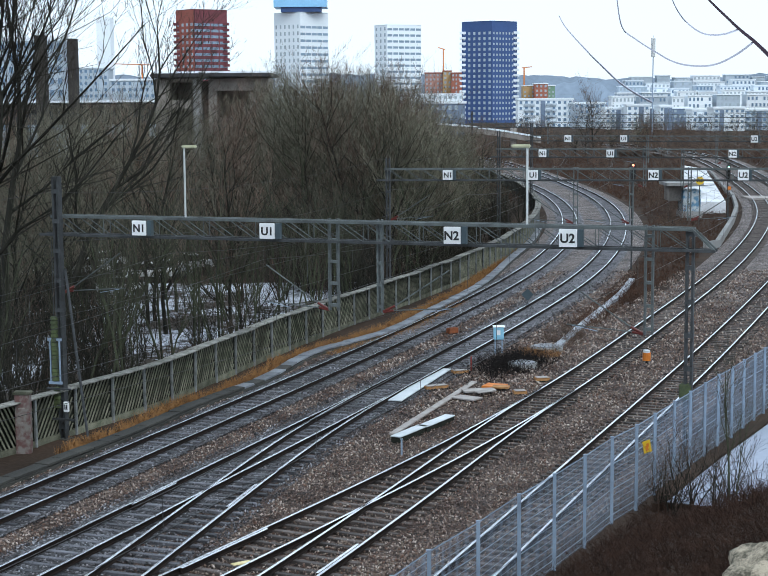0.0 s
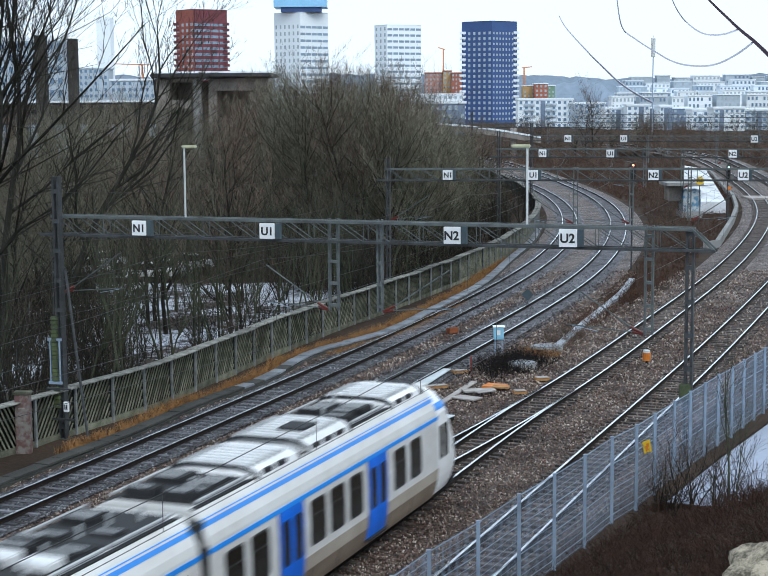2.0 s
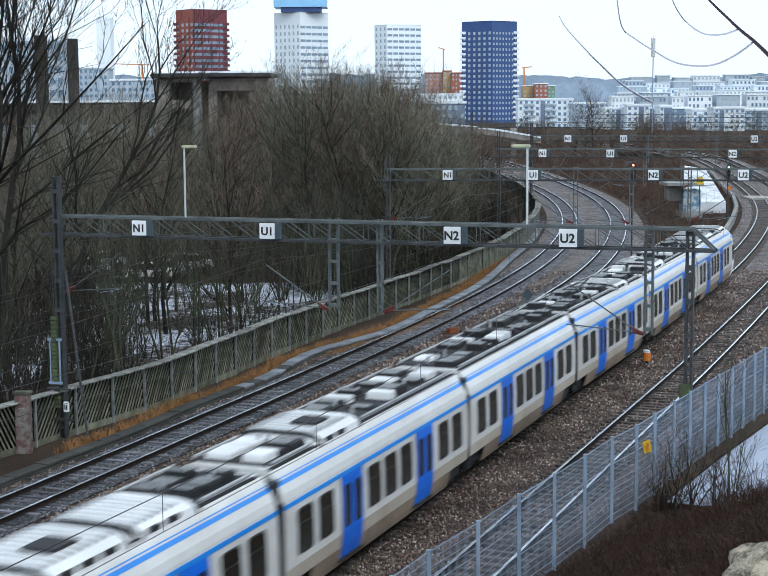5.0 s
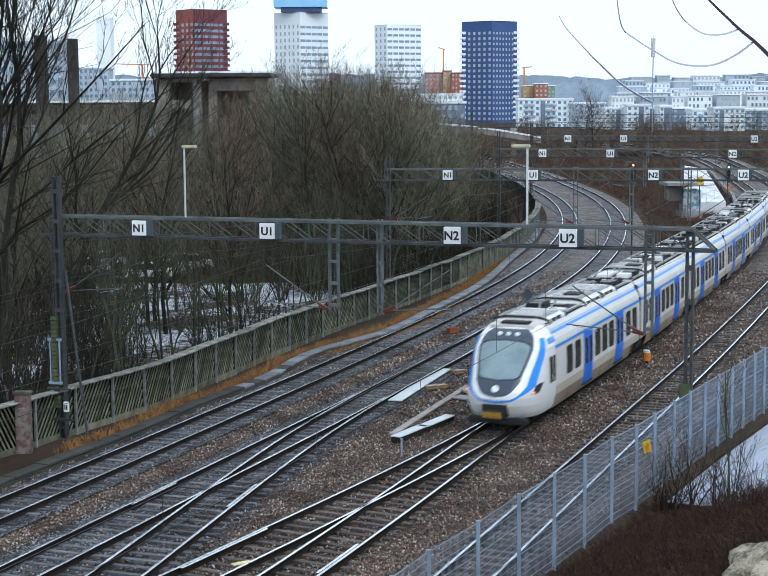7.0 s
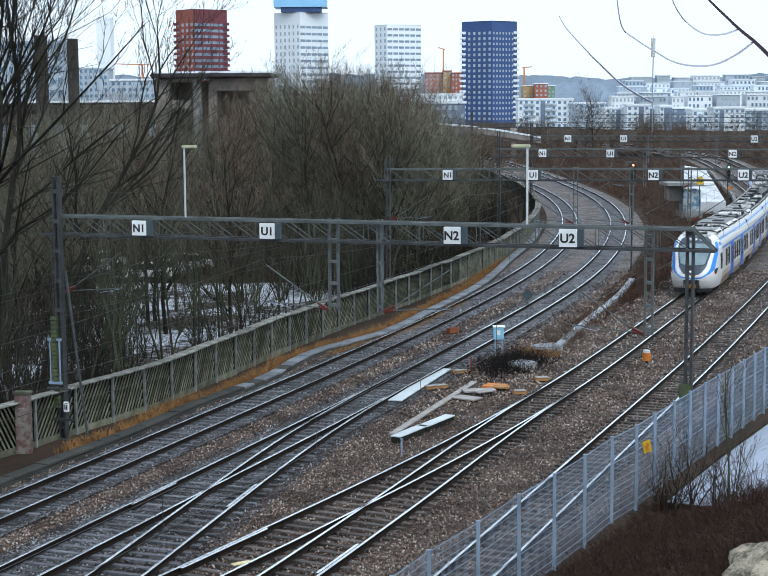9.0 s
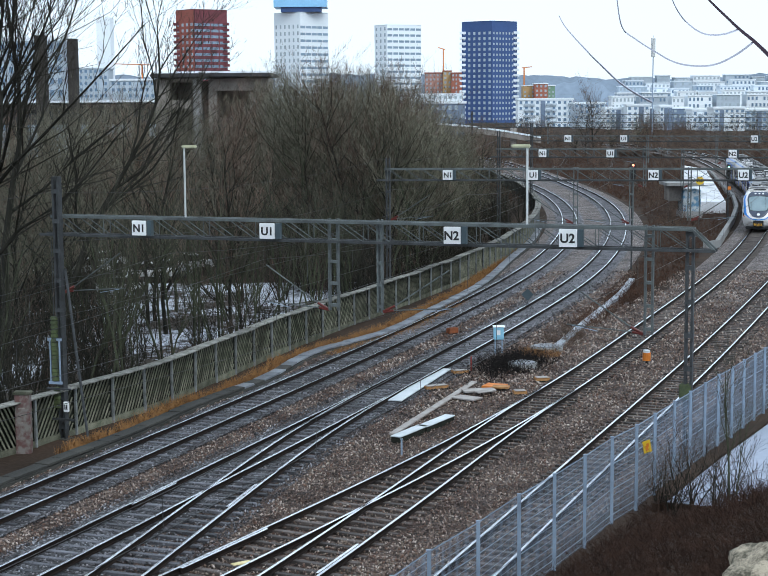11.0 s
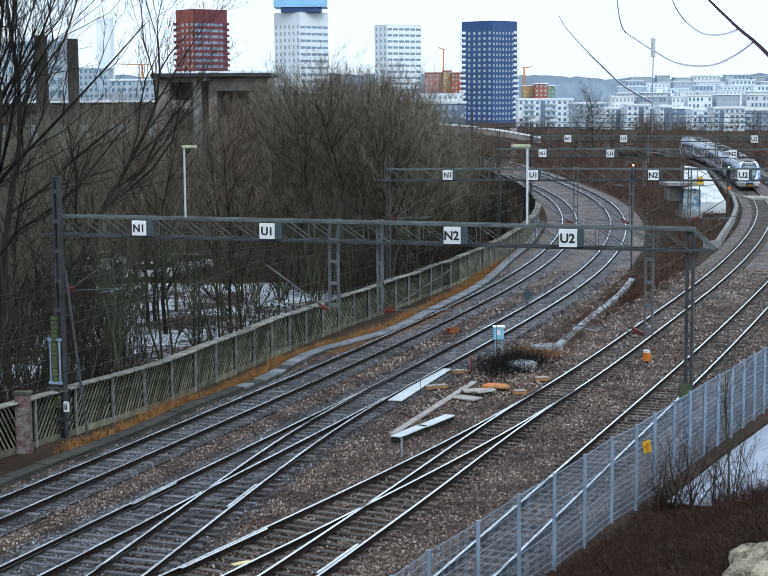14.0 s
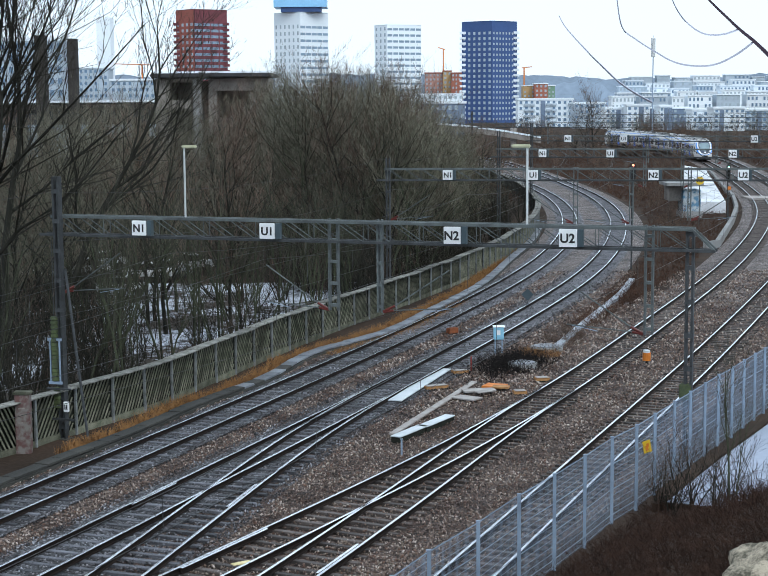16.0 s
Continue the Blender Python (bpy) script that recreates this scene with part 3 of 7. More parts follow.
def cab(car, h, nose):
    """The rounded driver's cab: rows of height with bands for mask, white surround, blue flank."""
    base = h - 3.3
    rows = [(0.42, 2.78, 1.42), (0.62, 2.98, 1.5), (0.95, 3.18, 1.57), (1.25, 3.22, 1.6), (1.5, 3.14, 1.61), (1.8, 2.92, 1.61), (2.2, 2.6, 1.6), (2.6, 2.27, 1.585), (3.0, 1.93, 1.55), (3.3, 1.62, 1.43), (3.55, 1.3, 1.28), (3.72, 0.95, 1.1), (3.8, 0.5, 0.9)]

    def shape(z):
        return float(np.interp(z, [a[0] for a in rows], [a[1] for a in rows])), float(np.interp(z, [a[0] for a in rows], [a[2] for a in rows]))

    def point(u, z, push=0.0):
        reach, w = shape(z)
        a = u * math.pi / 2
        x = (reach + push) * max(math.cos(a), 0) ** 0.55
        y = (w + push * 0.3) * math.copysign(abs(math.sin(a)) ** 0.8, a)
        return Vector((nose * (base + x), y, z))

    def cup(z, foot, wide):
        """Half width of a rounded U that stands on foot."""
        return 0.0 if z <= foot else wide * min((z - foot) / 0.55, 1.0) ** 0.4

    def edges(z):
        grow_up = 0.17 * smooth(1.6, 3.4, z) - 0.1 * smooth(3.45, 3.72, z)
        mask = cup(z, 1.32, 0.31) + (grow_up if z > 1.3 else 0)
        white = cup(z, 1.16, 0.45) + (grow_up if z > 1.17 else 0)
        blue = cup(z, 1.08, 0.48) + (grow_up if z > 1.08 else 0) + 0.15 * smooth(1.25, 1.75, z) - 0.02 * smooth(2.6, 3.3, z)
        return mask, white, min(blue, 0.94)

    zs = [0.42 + (3.8 - 0.42) * i / 96 for i in range(97)]
    bands = {"front_mask": (TRAIN_MASK, "dark grey front mask"), "front_surround": (TRAIN_FRONT, "white front shell"), "blue_flank": (TRAIN_STRIPE, "blue crescent along the cab pillars"), "cab_side": (TRAIN_FRONT, "light grey cab side"), "windscreen_rim": (RUBBER, "black windscreen seal"), "windscreen": (WINDSCREEN, "tall curved windscreen")}
    bms = {k: bmesh.new() for k in bands}

    def fill(kind, z0, z1, u0, u1, n, push=0.0):
        bm = bms[kind]
        for i in range(n):
            q = []
            for z, (a, b) in ((z0, u0), (z1, u1)):
                q.append((bm.verts.new(point(a + (b - a) * i / n, z, push)), bm.verts.new(point(a + (b - a) * (i + 1) / n, z, push))))
            bm.faces.new((q[0][0], q[0][1], q[1][1], q[1][0]))

    def screen(z, foot, head, wide):
        """Half width of the windscreen, its corners rounded."""
        if not foot < z < head:
            return 0.0
        return (wide + 0.12 * smooth(1.9, 3.2, z)) * min((z - foot) / 0.14, 1.0) ** 0.25 * min((head - z) / 0.16, 1.0) ** 0.25

    for z0, z1 in zip(zs, zs[1:]):
        e0, e1 = edges(z0), edges(z1)
        top = z1 > 3.7
        if e1[0] > 0:
            fill("front_surround" if top else "front_mask", z0, z1, (-e0[0], e0[0]), (-e1[0], e1[0]), 10)
        for s in (1, -1):
            fill("front_surround", z0, z1, (s * e0[0], s * e0[1]), (s * e1[0], s * e1[1]), 3)
            fill("blue_flank" if z0 < 3.36 else "front_surround", z0, z1, (s * e0[1], s * e0[2]), (s * e1[1], s * e1[2]), 4)
            fill("cab_side", z0, z1, (s * e0[2], s * 1.0), (s * e1[2], s * 1.0), 8)
        for kind, foot, head, wide, push in (("windscreen_rim", 1.9, 3.32, 0.3, 0.008), ("windscreen", 1.94, 3.28, 0.278, 0.016)):
            k0, k1 = screen(z0, foot, head, wide), screen(z1, foot, head, wide)
            if k0 > 0 or k1 > 0:
                fill(kind, z0, z1, (-k0, k0), (-k1, k1), 10, push)
    for k, (m, lab) in bands.items():
        bmesh.ops.remove_doubles(bms[k], verts=bms[k].verts[:], dist=0.0005)
        part(k, bms[k], m, car, lab, smooth=True)
    n = nose

    def span(a, b):
        return (min(n * a, n * b), max(n * a, n * b))

    part("cab_roof", boxes((*span(base, base + 0.9), -0.9, 0.9, 3.6, 3.8)), TRAIN_WHITE, car)
    part("antenna_pad", bevelled((*span(base - 0.1, base + 0.55), -0.6, 0.6, 3.79, 3.9), w=0.04), TRAIN_DARK, car, "dark antenna pad")
    part("cab_fairing", vault(*span(base - 0.5, base + 0.35), 1.05, 3.74, 3.86, 0.15), TRAIN_WHITE, car)
    tip = base + 3.16
    part("coupler_recess", boxes((*span(tip - 0.3, tip + 0.05), -0.5, 0.5, 0.55, 1.03)), RUBBER, car, "black coupler recess")
    cp = part("coupler", bevelled((*span(tip, tip + 0.34), -0.42, 0.42, 0.5, 0.8), w=0.05), RUBBER, car, "coupler cover striped yellow and black")
    for k in range(6):
        st = bmesh.new()
        y = -0.38 + k * 0.13
        x = n * (tip + 0.345)
        q = [(x, y, 0.54), (x, y + 0.075, 0.54), (x, y + 0.135, 0.77), (x, y + 0.06, 0.77)]
        a = [st.verts.new(p) for p in q]
        b = [st.verts.new((p[0] - n * 0.02, p[1], p[2])) for p in q]
        st.faces.new(a)
        st.faces.new(b[::-1])
        for i in range(4):
            st.faces.new((a[i], b[i], b[(i + 1) % 4], a[(i + 1) % 4]))
        part("warning_stripe", st, YELLOW, cp, "yellow warning stripe")
    part("snow_plough", bevelled((*span(tip - 0.7, tip - 0.3), -1.2, 1.2, 0.18, 0.44), w=0.05), TRAIN_DARK, car, "dark rail guard")
    emblem = bmesh.new()
    bmesh.ops.create_circle(emblem, cap_ends=True, radius=0.15, segments=20, matrix=Matrix.Translation(point(0, 1.62, 0.03)) @ Matrix.Rotation(n * radians(55), 4, "Y"))
    part("emblem", emblem, SIGN_WHITE, car, "plain white round emblem")
    for u in (-0.13, 0, 0.13):
        lamp = bmesh.new()
        bmesh.ops.create_uvsphere(lamp, u_segments=12, v_segments=8, radius=0.11, matrix=Matrix.Translation(point(u, 3.5, -0.05)))
        part("top_lamp", lamp, SIGN_WHITE, car, "round white marker lamp")
    for s in (1, -1):
        hb = bmesh.new()
        cells = 5
        grid = [[hb.verts.new(point(s * (0.56 + 0.05 * j + 0.016 * i), 1.36 + 0.075 * i, 0.03 if 0 < i < cells and 0 < j < 3 else 0.0)) for j in range(4)] for i in range(cells + 1)]
        for r, q in zip(grid, grid[1:]):
            for j in range(3):
                hb.faces.new((r[j], r[j + 1], q[j + 1], q[j]))
        hs = part("lamp_housing", hb, SIGN_BLACK, car, "slanted dark lamp housing", smooth=True)
        if n < 0:
            red = bmesh.new()
            bmesh.ops.create_uvsphere(red, u_segments=8, v_segments=6, radius=0.045, matrix=Matrix.Translation(point(s * 0.6, 1.42, 0.02)))
            part("tail_lamp", red, TAIL, hs, "small red tail lamp")
        for dx, wide in ((0.12, 0.3), (0.55, 0.36)):
            a, b = span(base + dx, base + dx + wide)
            part("cab_window", skin(a, b, 1.55, 2.62, s, 0.012, 0.05, 0.06), TRAIN_GLASS, car, "narrow cab side window")
        part("cab_stripe", skin(*span(base - 0.05, base + 0.75), 3.12, 3.32, s, 0.01, 0.03), TRAIN_STRIPE, car, "blue stripe joining the crescent")


TAIL = mat("tail_lamp", (0.5, 0.05, 0.03), None, 3, 20, 0.3, bump=0, emit=(1.0, 0.25, 0.12, 2.5))
LENGTHS = [19.0, 15.0, 15.0, 15.0, 15.0, 19.0]
CARS = [train_car("train_car", 19.0, 1, "white and blue commuter train end car leading on the rails", 1)]
for i in range(4):
    CARS.append(train_car("train_car", 15.0, 0, "white and blue commuter train middle car on the rails", 2 + i))
CARS.append(train_car("train_car", 19.0, -1, "white and blue commuter train end car, rear cab dark and empty", 9))


# distance along the route, metres from its start far behind the camera
ROUTE_Y = [-260 + i * 0.5 for i in range(1400)]
ROUTE_S = [0.0]
for a, b in zip(ROUTE_Y, ROUTE_Y[1:]):
    ROUTE_S.append(ROUTE_S[-1] + math.hypot(b - a, ROUTE.x(b) - ROUTE.x(a)))


def s_of(y):
    return float(np.interp(y, ROUTE_Y, ROUTE_S))


def on_route(s):
    y = float(np.interp(s, ROUTE_S, ROUTE_Y))
    return Vector((ROUTE.x(y), y, rise(y)))


# where the tail of the train is, by its place along y
TAIL_AT = Line((0.0, s_of(81.3) - 98.0 - 74.2), (1.5, s_of(81.3) - 98.0 - 42.4), (3.5, s_of(81.3) - 98.0), (6.5, s_of(49.6)), (9.1, s_of(103)), (12.5, s_of(185)), (14.5, s_of(232)), (16.0, s_of(292)))


def tail_s(t):
    return float(TAIL_AT.x(t))


def motions():
    times = [i * 0.5 for i in range(33)]
    for i, car in enumerate(CARS):
        ahead = sum(LENGTHS[:i])
        rows = []
        for t in times:
            head = tail_s(t) + 98.0 - ahead
            a, b = on_route(head - 1.0), on_route(head - LENGTHS[i] + 1.0)
            d = a - b
            c = (a + b) / 2
            turn = Matrix((d.normalized(), Vector((0, 0, 1)).cross(d).normalized(), Vector((0, 0, 1)))).transposed().to_4x4()
            rows.append((t, Matrix.Translation(c) @ turn))
        walk(car, rows)


# ---- wooden fence with slanted slats ----
class Soup:
    """Collects thin three-sided sticks and blades quickly."""
    def __init__(self):
        self.v, self.f = [], []

    def stick(self, a, b, r, r2):
        d = b - a
        u = d.orthogonal().normalized()
        w = d.cross(u).normalized()
        n = len(self.v)
        for c, q in ((a, r), (b, r2)):
            for k in range(3):
                t = k * 2.0944
                self.v.append(c + (u * math.cos(t) + w * math.sin(t)) * q)
        self.f += [(n, n + 1, n + 4, n + 3), (n + 1, n + 2, n + 5, n + 4), (n + 2, n, n + 3, n + 5)]

    def tube(self, pts, r):
        n = len(self.v)
        for i, p in enumerate(pts):
            d = (pts[min(i + 1, len(pts) - 1)] - pts[max(i - 1, 0)])
            u = d.orthogonal().normalized()
            w = d.cross(u).normalized()
            q = r(i / (len(pts) - 1)) if callable(r) else r
            self.v += [p + (u * math.cos(k * 2.0944) + w * math.sin(k * 2.0944)) * q for k in range(3)]
        for i in range(len(pts) - 1):
            m = n + 3 * i
            self.f += [(m, m + 1, m + 4, m + 3), (m + 1, m + 2, m + 5, m + 4), (m + 2, m, m + 3, m + 5)]

    def blade(self, a, tip, w):
        n = len(self.v)
        s = Vector((tip.y - a.y + 0.01, a.x - tip.x, 0)).normalized() * w
        self.v += [a - s, a + s, tip]
        self.f.append((n, n + 1, n + 2))

    def mesh(self, name, material):
        me = bpy.data.meshes.new(name)
        me.from_pydata([tuple(v) for v in self.v], [], self.f)
        me.materials.append(material)
        return me


def slat_mesh(u, lean):
    """One slanted slat that starts at u, cut off at the ends of its panel."""
    h, w, t = 1.78, 0.09, 0.022
    lo, hi = 0.0, h
    if lean > 0:
        lo, hi = max(0.0, (0.06 - u) / lean * h), min(h, (2.28 - u) / lean * h)
    else:
        lo, hi = max(0.0, (u - 2.28) / -lean * h), min(h, (u - 0.06) / -lean * h)
    if hi - lo < 0.15:
        return None
    bm = bmesh.new()
    q = [(u + lean * lo / h, lo), (u + lean * lo / h + w, lo), (u + lean * hi / h + w, hi), (u + lean * hi / h, hi)]
    a = [bm.verts.new((p, -t / 2, z)) for p, z in q]
    b = [bm.verts.new((p, t / 2, z)) for p, z in q]
    bm.faces.new(a)
    bm.faces.new(b[::-1])
    for i in range(4):
        bm.faces.new((a[i], b[i], b[(i + 1) % 4], a[(i + 1) % 4]))
    return mesh_of("slat", bm, FENCE_WOOD)


def wooden_fence():
    sets = {lean: [m for m in (slat_mesh((-1.15 if lean > 0 else 0.06) + 0.23 * i, lean) for i in range(16)) if m] for lean in (1.1, 0.9, -1.0)}
    post_mesh = mesh_of("post", bevelled((-0.05, 0.05, -0.13, -0.03, -0.3, 1.86), w=0.01), POST_GREY)
    cap_mesh = mesh_of("coping_board", bevelled((-0.02, 2.46, -0.3, 0.0, 1.86, 1.91), (-0.02, 2.46, 0.05, 0.33, 1.83, 1.88), w=0.008), FENCE_CAP)
    # added dark sheet behind the slats, stands in for shade in the gaps
    back = mesh_of("backing_board", boxes((0.02, 2.42, 0.1, 0.13, -0.1, 1.8)), DARK_WOOD_GAP_SHADE)
    foot = mesh_of("plinth_board", boxes((-0.02, 2.46, -0.06, 0.1, -0.75, 0.03)), FENCE_WOOD)
    pts = FENCE_LEFT.run(43, 262, 2.44, 0, 0)
    for i in range(0, len(pts) - 1, 6):
        run = empty("wooden_fence", None, "mossy grey-green fence of slanted wooden slats with pale coping", "fence", "fence sections along the tracks")
        rest = Soup()
        for j in range(i, min(i + 6, len(pts) - 1)):
            a, b = pts[j][0], pts[j + 1][0]
            d = (b - a)
            m = Matrix.Translation(a + Vector((0, 0, -0.14 + 0.03 * math.sin(j * 1.7)))) @ Matrix.Rotation(math.atan2(d.y, d.x), 4, "Z") @ Matrix.Rotation(0.012 * math.sin(j * 2.3), 4, "X") @ Matrix.Diagonal((1, 1, 0.93, 1))
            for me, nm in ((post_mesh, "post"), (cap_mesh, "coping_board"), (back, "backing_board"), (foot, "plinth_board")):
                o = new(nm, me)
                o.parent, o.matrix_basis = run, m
            lean = -1.0 if j < 5 or j % 11 == 6 else (1.1 if j % 3 else 0.9)
            for me in sets[lean]:
                mm = m @ Matrix.Translation((random.uniform(-0.012, 0.012), -0.012, random.uniform(-0.02, 0.01)))
                if a.y < 90:
                    o = new("slat", me)
                    o.parent, o.matrix_basis = run, mm
                else:
                    n = len(rest.v)
                    rest.v += [mm @ v.co for v in me.vertices]
                    rest.f += [tuple(n + q for q in p.vertices) for p in me.polygons]
        if rest.v:
            o = new("slat", rest.mesh("slat", FENCE_WOOD))
            o.parent = run
            tagged(o, kind="stuff")


POST_GREY = mat("grey_fence_post", (0.24, 0.255, 0.26), (0.09, 0.095, 0.09), 2, 20, 0.8)
# dark boards, and the painted shade between fence slats
DARK_WOOD_GAP_SHADE = mat("dark_wood_gap_shade", (0.028, 0.03, 0.024), (0.014, 0.015, 0.012), 2, 20, 0.95)
wooden_fence()


# ---- cable trough and verge of dry grass ----
TROUGH_LINE = Line((52.20, -13.18), (55.57, -11.86), (59.55, -10.21), (66.71, -7.78), (71.96, -5.62), (79.98, -3.43), (84.98, -0.67), (93.19, 2.23), (105.29, 5.86), (125.91, 10.19), (139.77, 12.98), (165.41, 16.76))
pts = TROUGH_LINE.run(48, 160, 1.0, 0, -0.12)
trough = tagged(empty("cable_trough"), "long concrete cable trough with wet grey lids beside the track", "cable trough", kind="structure")
lid_mesh = mesh_of("lid", bevelled((0.01, 0.98, -0.3, 0.3, 0.0, 0.09), w=0.012), TROUGH)
mossy_lid = mesh_of("lid", bevelled((0.01, 0.98, -0.3, 0.3, 0.0, 0.09), w=0.012), MOSSY_TROUGH)
side_pts = TROUGH_LINE.run(44, 165, 2.0, 0, -0.14)
part("trough_body", sweep([(-0.34, 0.0), (0.34, 0.0), (0.34, -0.4), (-0.34, -0.4)], side_pts), MOSSY_TROUGH, trough)
for (a, _), (b, _) in zip(pts, pts[1:]):
    o = new("lid", lid_mesh if a.y > 71 + random.uniform(-4, 4) else mossy_lid)
    d = b - a
    o.parent = trough
    o.matrix_basis = Matrix.Translation(a + Vector((0, 0, random.uniform(-0.015, 0.02)))) @ Matrix.Rotation(math.atan2(d.y, d.x) + random.uniform(-0.02, 0.02), 4, "Z")


def grass_patch(name, points, label, material=None, count=60, tall=0.4):
    """Tufts of dry blades about the points (place, spread)."""
    s = Soup()
    for p, spread in points:
        for _ in range(count):
            a = p + Vector((random.gauss(0, spread), random.gauss(0, spread), 0))
            lean = Vector((random.gauss(0, 0.2), random.gauss(0, 0.2), tall * random.uniform(0.4, 1.1)))
            s.blade(a, a + lean, 0.012)
    return tagged(new(name, s.mesh(name, material or DRY_GRASS)), label, "grass", kind="stuff")


pts = []
for p, side in TROUGH_LINE.run(57, 150, 0.5, -0.75, -0.25):
    pts.append((p + side * random.uniform(-0.35, 0.2), 0.22))
grass_patch("dry_verge_grass", pts, "tawny dry grass along the foot of the wooden fence", None, 120, 0.34)
pts = [(p, 0.25) for p, side in TROUGH_LINE.run(80, 100, 0.5, 0.75, -0.3)]
grass_patch("dry_verge_grass", pts, "tawny dry grass beside the cable trough", None, 90, 0.28)


# ---- gantries over the tracks ----
def rail_between(a, b, f):
    return Vector((a[0] + (b[0] - a[0]) * f, a[1] + (b[1] - a[1]) * f, 0))


def letters(text, size, parent, m, material):
    cu = bpy.data.curves.new("lettering", "FONT")
    cu.body, cu.size, cu.extrude, cu.align_x, cu.align_y = text, size, 0.004, "CENTER", "CENTER"
    cu.offset = 0.012
    tmp = bpy.data.objects.new("lettering", cu)
    scene.collection.objects.link(tmp)
    me = bpy.data.meshes.new_from_object(tmp.evaluated_get(bpy.context.evaluated_depsgraph_get()))
    bpy.data.objects.remove(tmp)
    xs, zs = [v.co.x for v in me.vertices], [v.co.y for v in me.vertices]
    me.transform(Matrix.Translation((-(min(xs) + max(xs)) / 2, -(min(zs) + max(zs)) / 2, 0)))
    me.materials.clear()
    me.materials.append(material)
    ob = new("lettering", me)
    ob.parent, ob.matrix_basis = parent, m
    return ob


BATTEN = mesh_of("batten_plate", boxes((-0.15, 0.15, -0.15, 0.15, 0, 0.16)), DARK_STEEL)


def gantry(a, b, top, low, signs, drops, label, mast_top, mast_b_top, base_a=-0.4, base_b=-0.4, front_a=0.0):
    """A portal over the tracks from mast a to mast b, a lattice beam between heights low and top."""
    a, b = Vector((*a, 0)), Vector((*b, 0))
    d = (b - a).normalized()
    span = (b - a).length
    side = Vector((-d.y, d.x, 0))
    m = Matrix((d, side, Vector((0, 0, 1)))).transposed().to_4x4()
    m.translation = a
    g = empty("gantry", m, label, "gantry", "catenary gantries")
    for x0, y0, top_z, base in ((-0.5 * front_a, front_a, mast_top, base_a), (span, 0.0, mast_b_top, base_b)):
        bm = boxes((x0 - 0.14, x0 - 0.06, y0 - 0.14, y0 + 0.14, base, top_z), (x0 + 0.06, x0 + 0.14, y0 - 0.14, y0 + 0.14, base, top_z))
        mast = part("mast", bm, DARK_STEEL, g, "dark steel twin-channel mast")
        z = base + 0.5
        while z < top_z:
            o = new("batten_plate", BATTEN)
            o.parent, o.location = mast, (x0, y0, z)
            z += 1.15
        part("mast_foot", bevelled((x0 - 0.3, x0 + 0.3, y0 - 0.3, y0 + 0.3, base - 0.4, base + 0.1), w=0.04), MOSSY_TROUGH, mast, "concrete foot")
    x1 = span + 0.12
    for y in (-0.25, 0.25):
        part("top_chord", bevelled((-0.2, x1, y - 0.055, y + 0.055, top - 0.11, top), w=0.01), BEAM_STEEL, g, "steel beam chord")
        part("bottom_chord", bevelled((-0.7, x1 + 0.75, y - 0.055, y + 0.055, low, low + 0.1), w=0.01), DARK_STEEL, g, "steel beam chord")
        bm = bmesh.new()
        n = int(span / 1.05)
        step = span / n
        for i in range(n):
            bar(bm, (i * step, y, top - 0.06), ((i + 1) * step, y, low + 0.06), 0.02)
            if i % 2 == 0:
                bar(bm, (i * step, y, top - 0.06), (i * step, y, low + 0.06), 0.018)
        tagged(part("lattice", bm, BEAM_STEEL, g), kind="stuff")
        part("end_bar", bars(0.05, ((x1 - 0.05, y, top - 0.05), (x1 + 0.72, y, low + 0.06))), BEAM_STEEL, g)
    bm = bmesh.new()
    for i in range(int(span / 1.6)):
        bar(bm, (i * 1.6, -0.25, top - 0.03), (i * 1.6 + 0.8, 0.25, top - 0.03), 0.02)
        bar(bm, (i * 1.6 + 0.8, 0.25, top - 0.03), (i * 1.6 + 1.6, -0.25, top - 0.03), 0.02)
    part("top_bracing", bm, BEAM_STEEL, g)
    zs = (top + low) / 2
    for x, text, size in signs:
        sg = part("track_sign", bevelled((x - size / 2, x + size / 2, -0.62, -0.5, zs - size / 2, zs + size / 2), w=0.012), SIGN_WHITE, g, "white track sign lettered " + text)
        part("sign_cheek", boxes((x + size / 2 + 0.01, x + size / 2 + 0.2, -0.5, -0.32, zs - size / 2, zs + size / 2)), SIGN_SIDE, sg, "dark side plate")
        letters(text, size * 0.72, sg, Matrix.Translation((x, -0.628, zs)) @ Matrix.Rotation(radians(90), 4, "X"), SIGN_BLACK)
    for x, length, wide, arms in drops:
        z0 = low - length
        p = part("drop_post", boxes((x - wide, x - wide + 0.07, -0.09, 0.09, z0, top + 0.05), (x + wide - 0.07, x + wide, -0.09, 0.09, z0, top + 0.05)), BEAM_STEEL, g, "grey steel post hanging from the beam")
        z = z0 + 0.15
        pm = mesh_of("post_batten", boxes((-wide, wide, -0.1, 0.1, 0, 0.1)), BEAM_STEEL)
        while z < top:
            o = new("post_batten", pm)
            o.parent, o.location = p, (x, 0, z)
            z += 0.8
        for s in arms:
            cantilever(g, x + s * wide, z0, s)
    return g


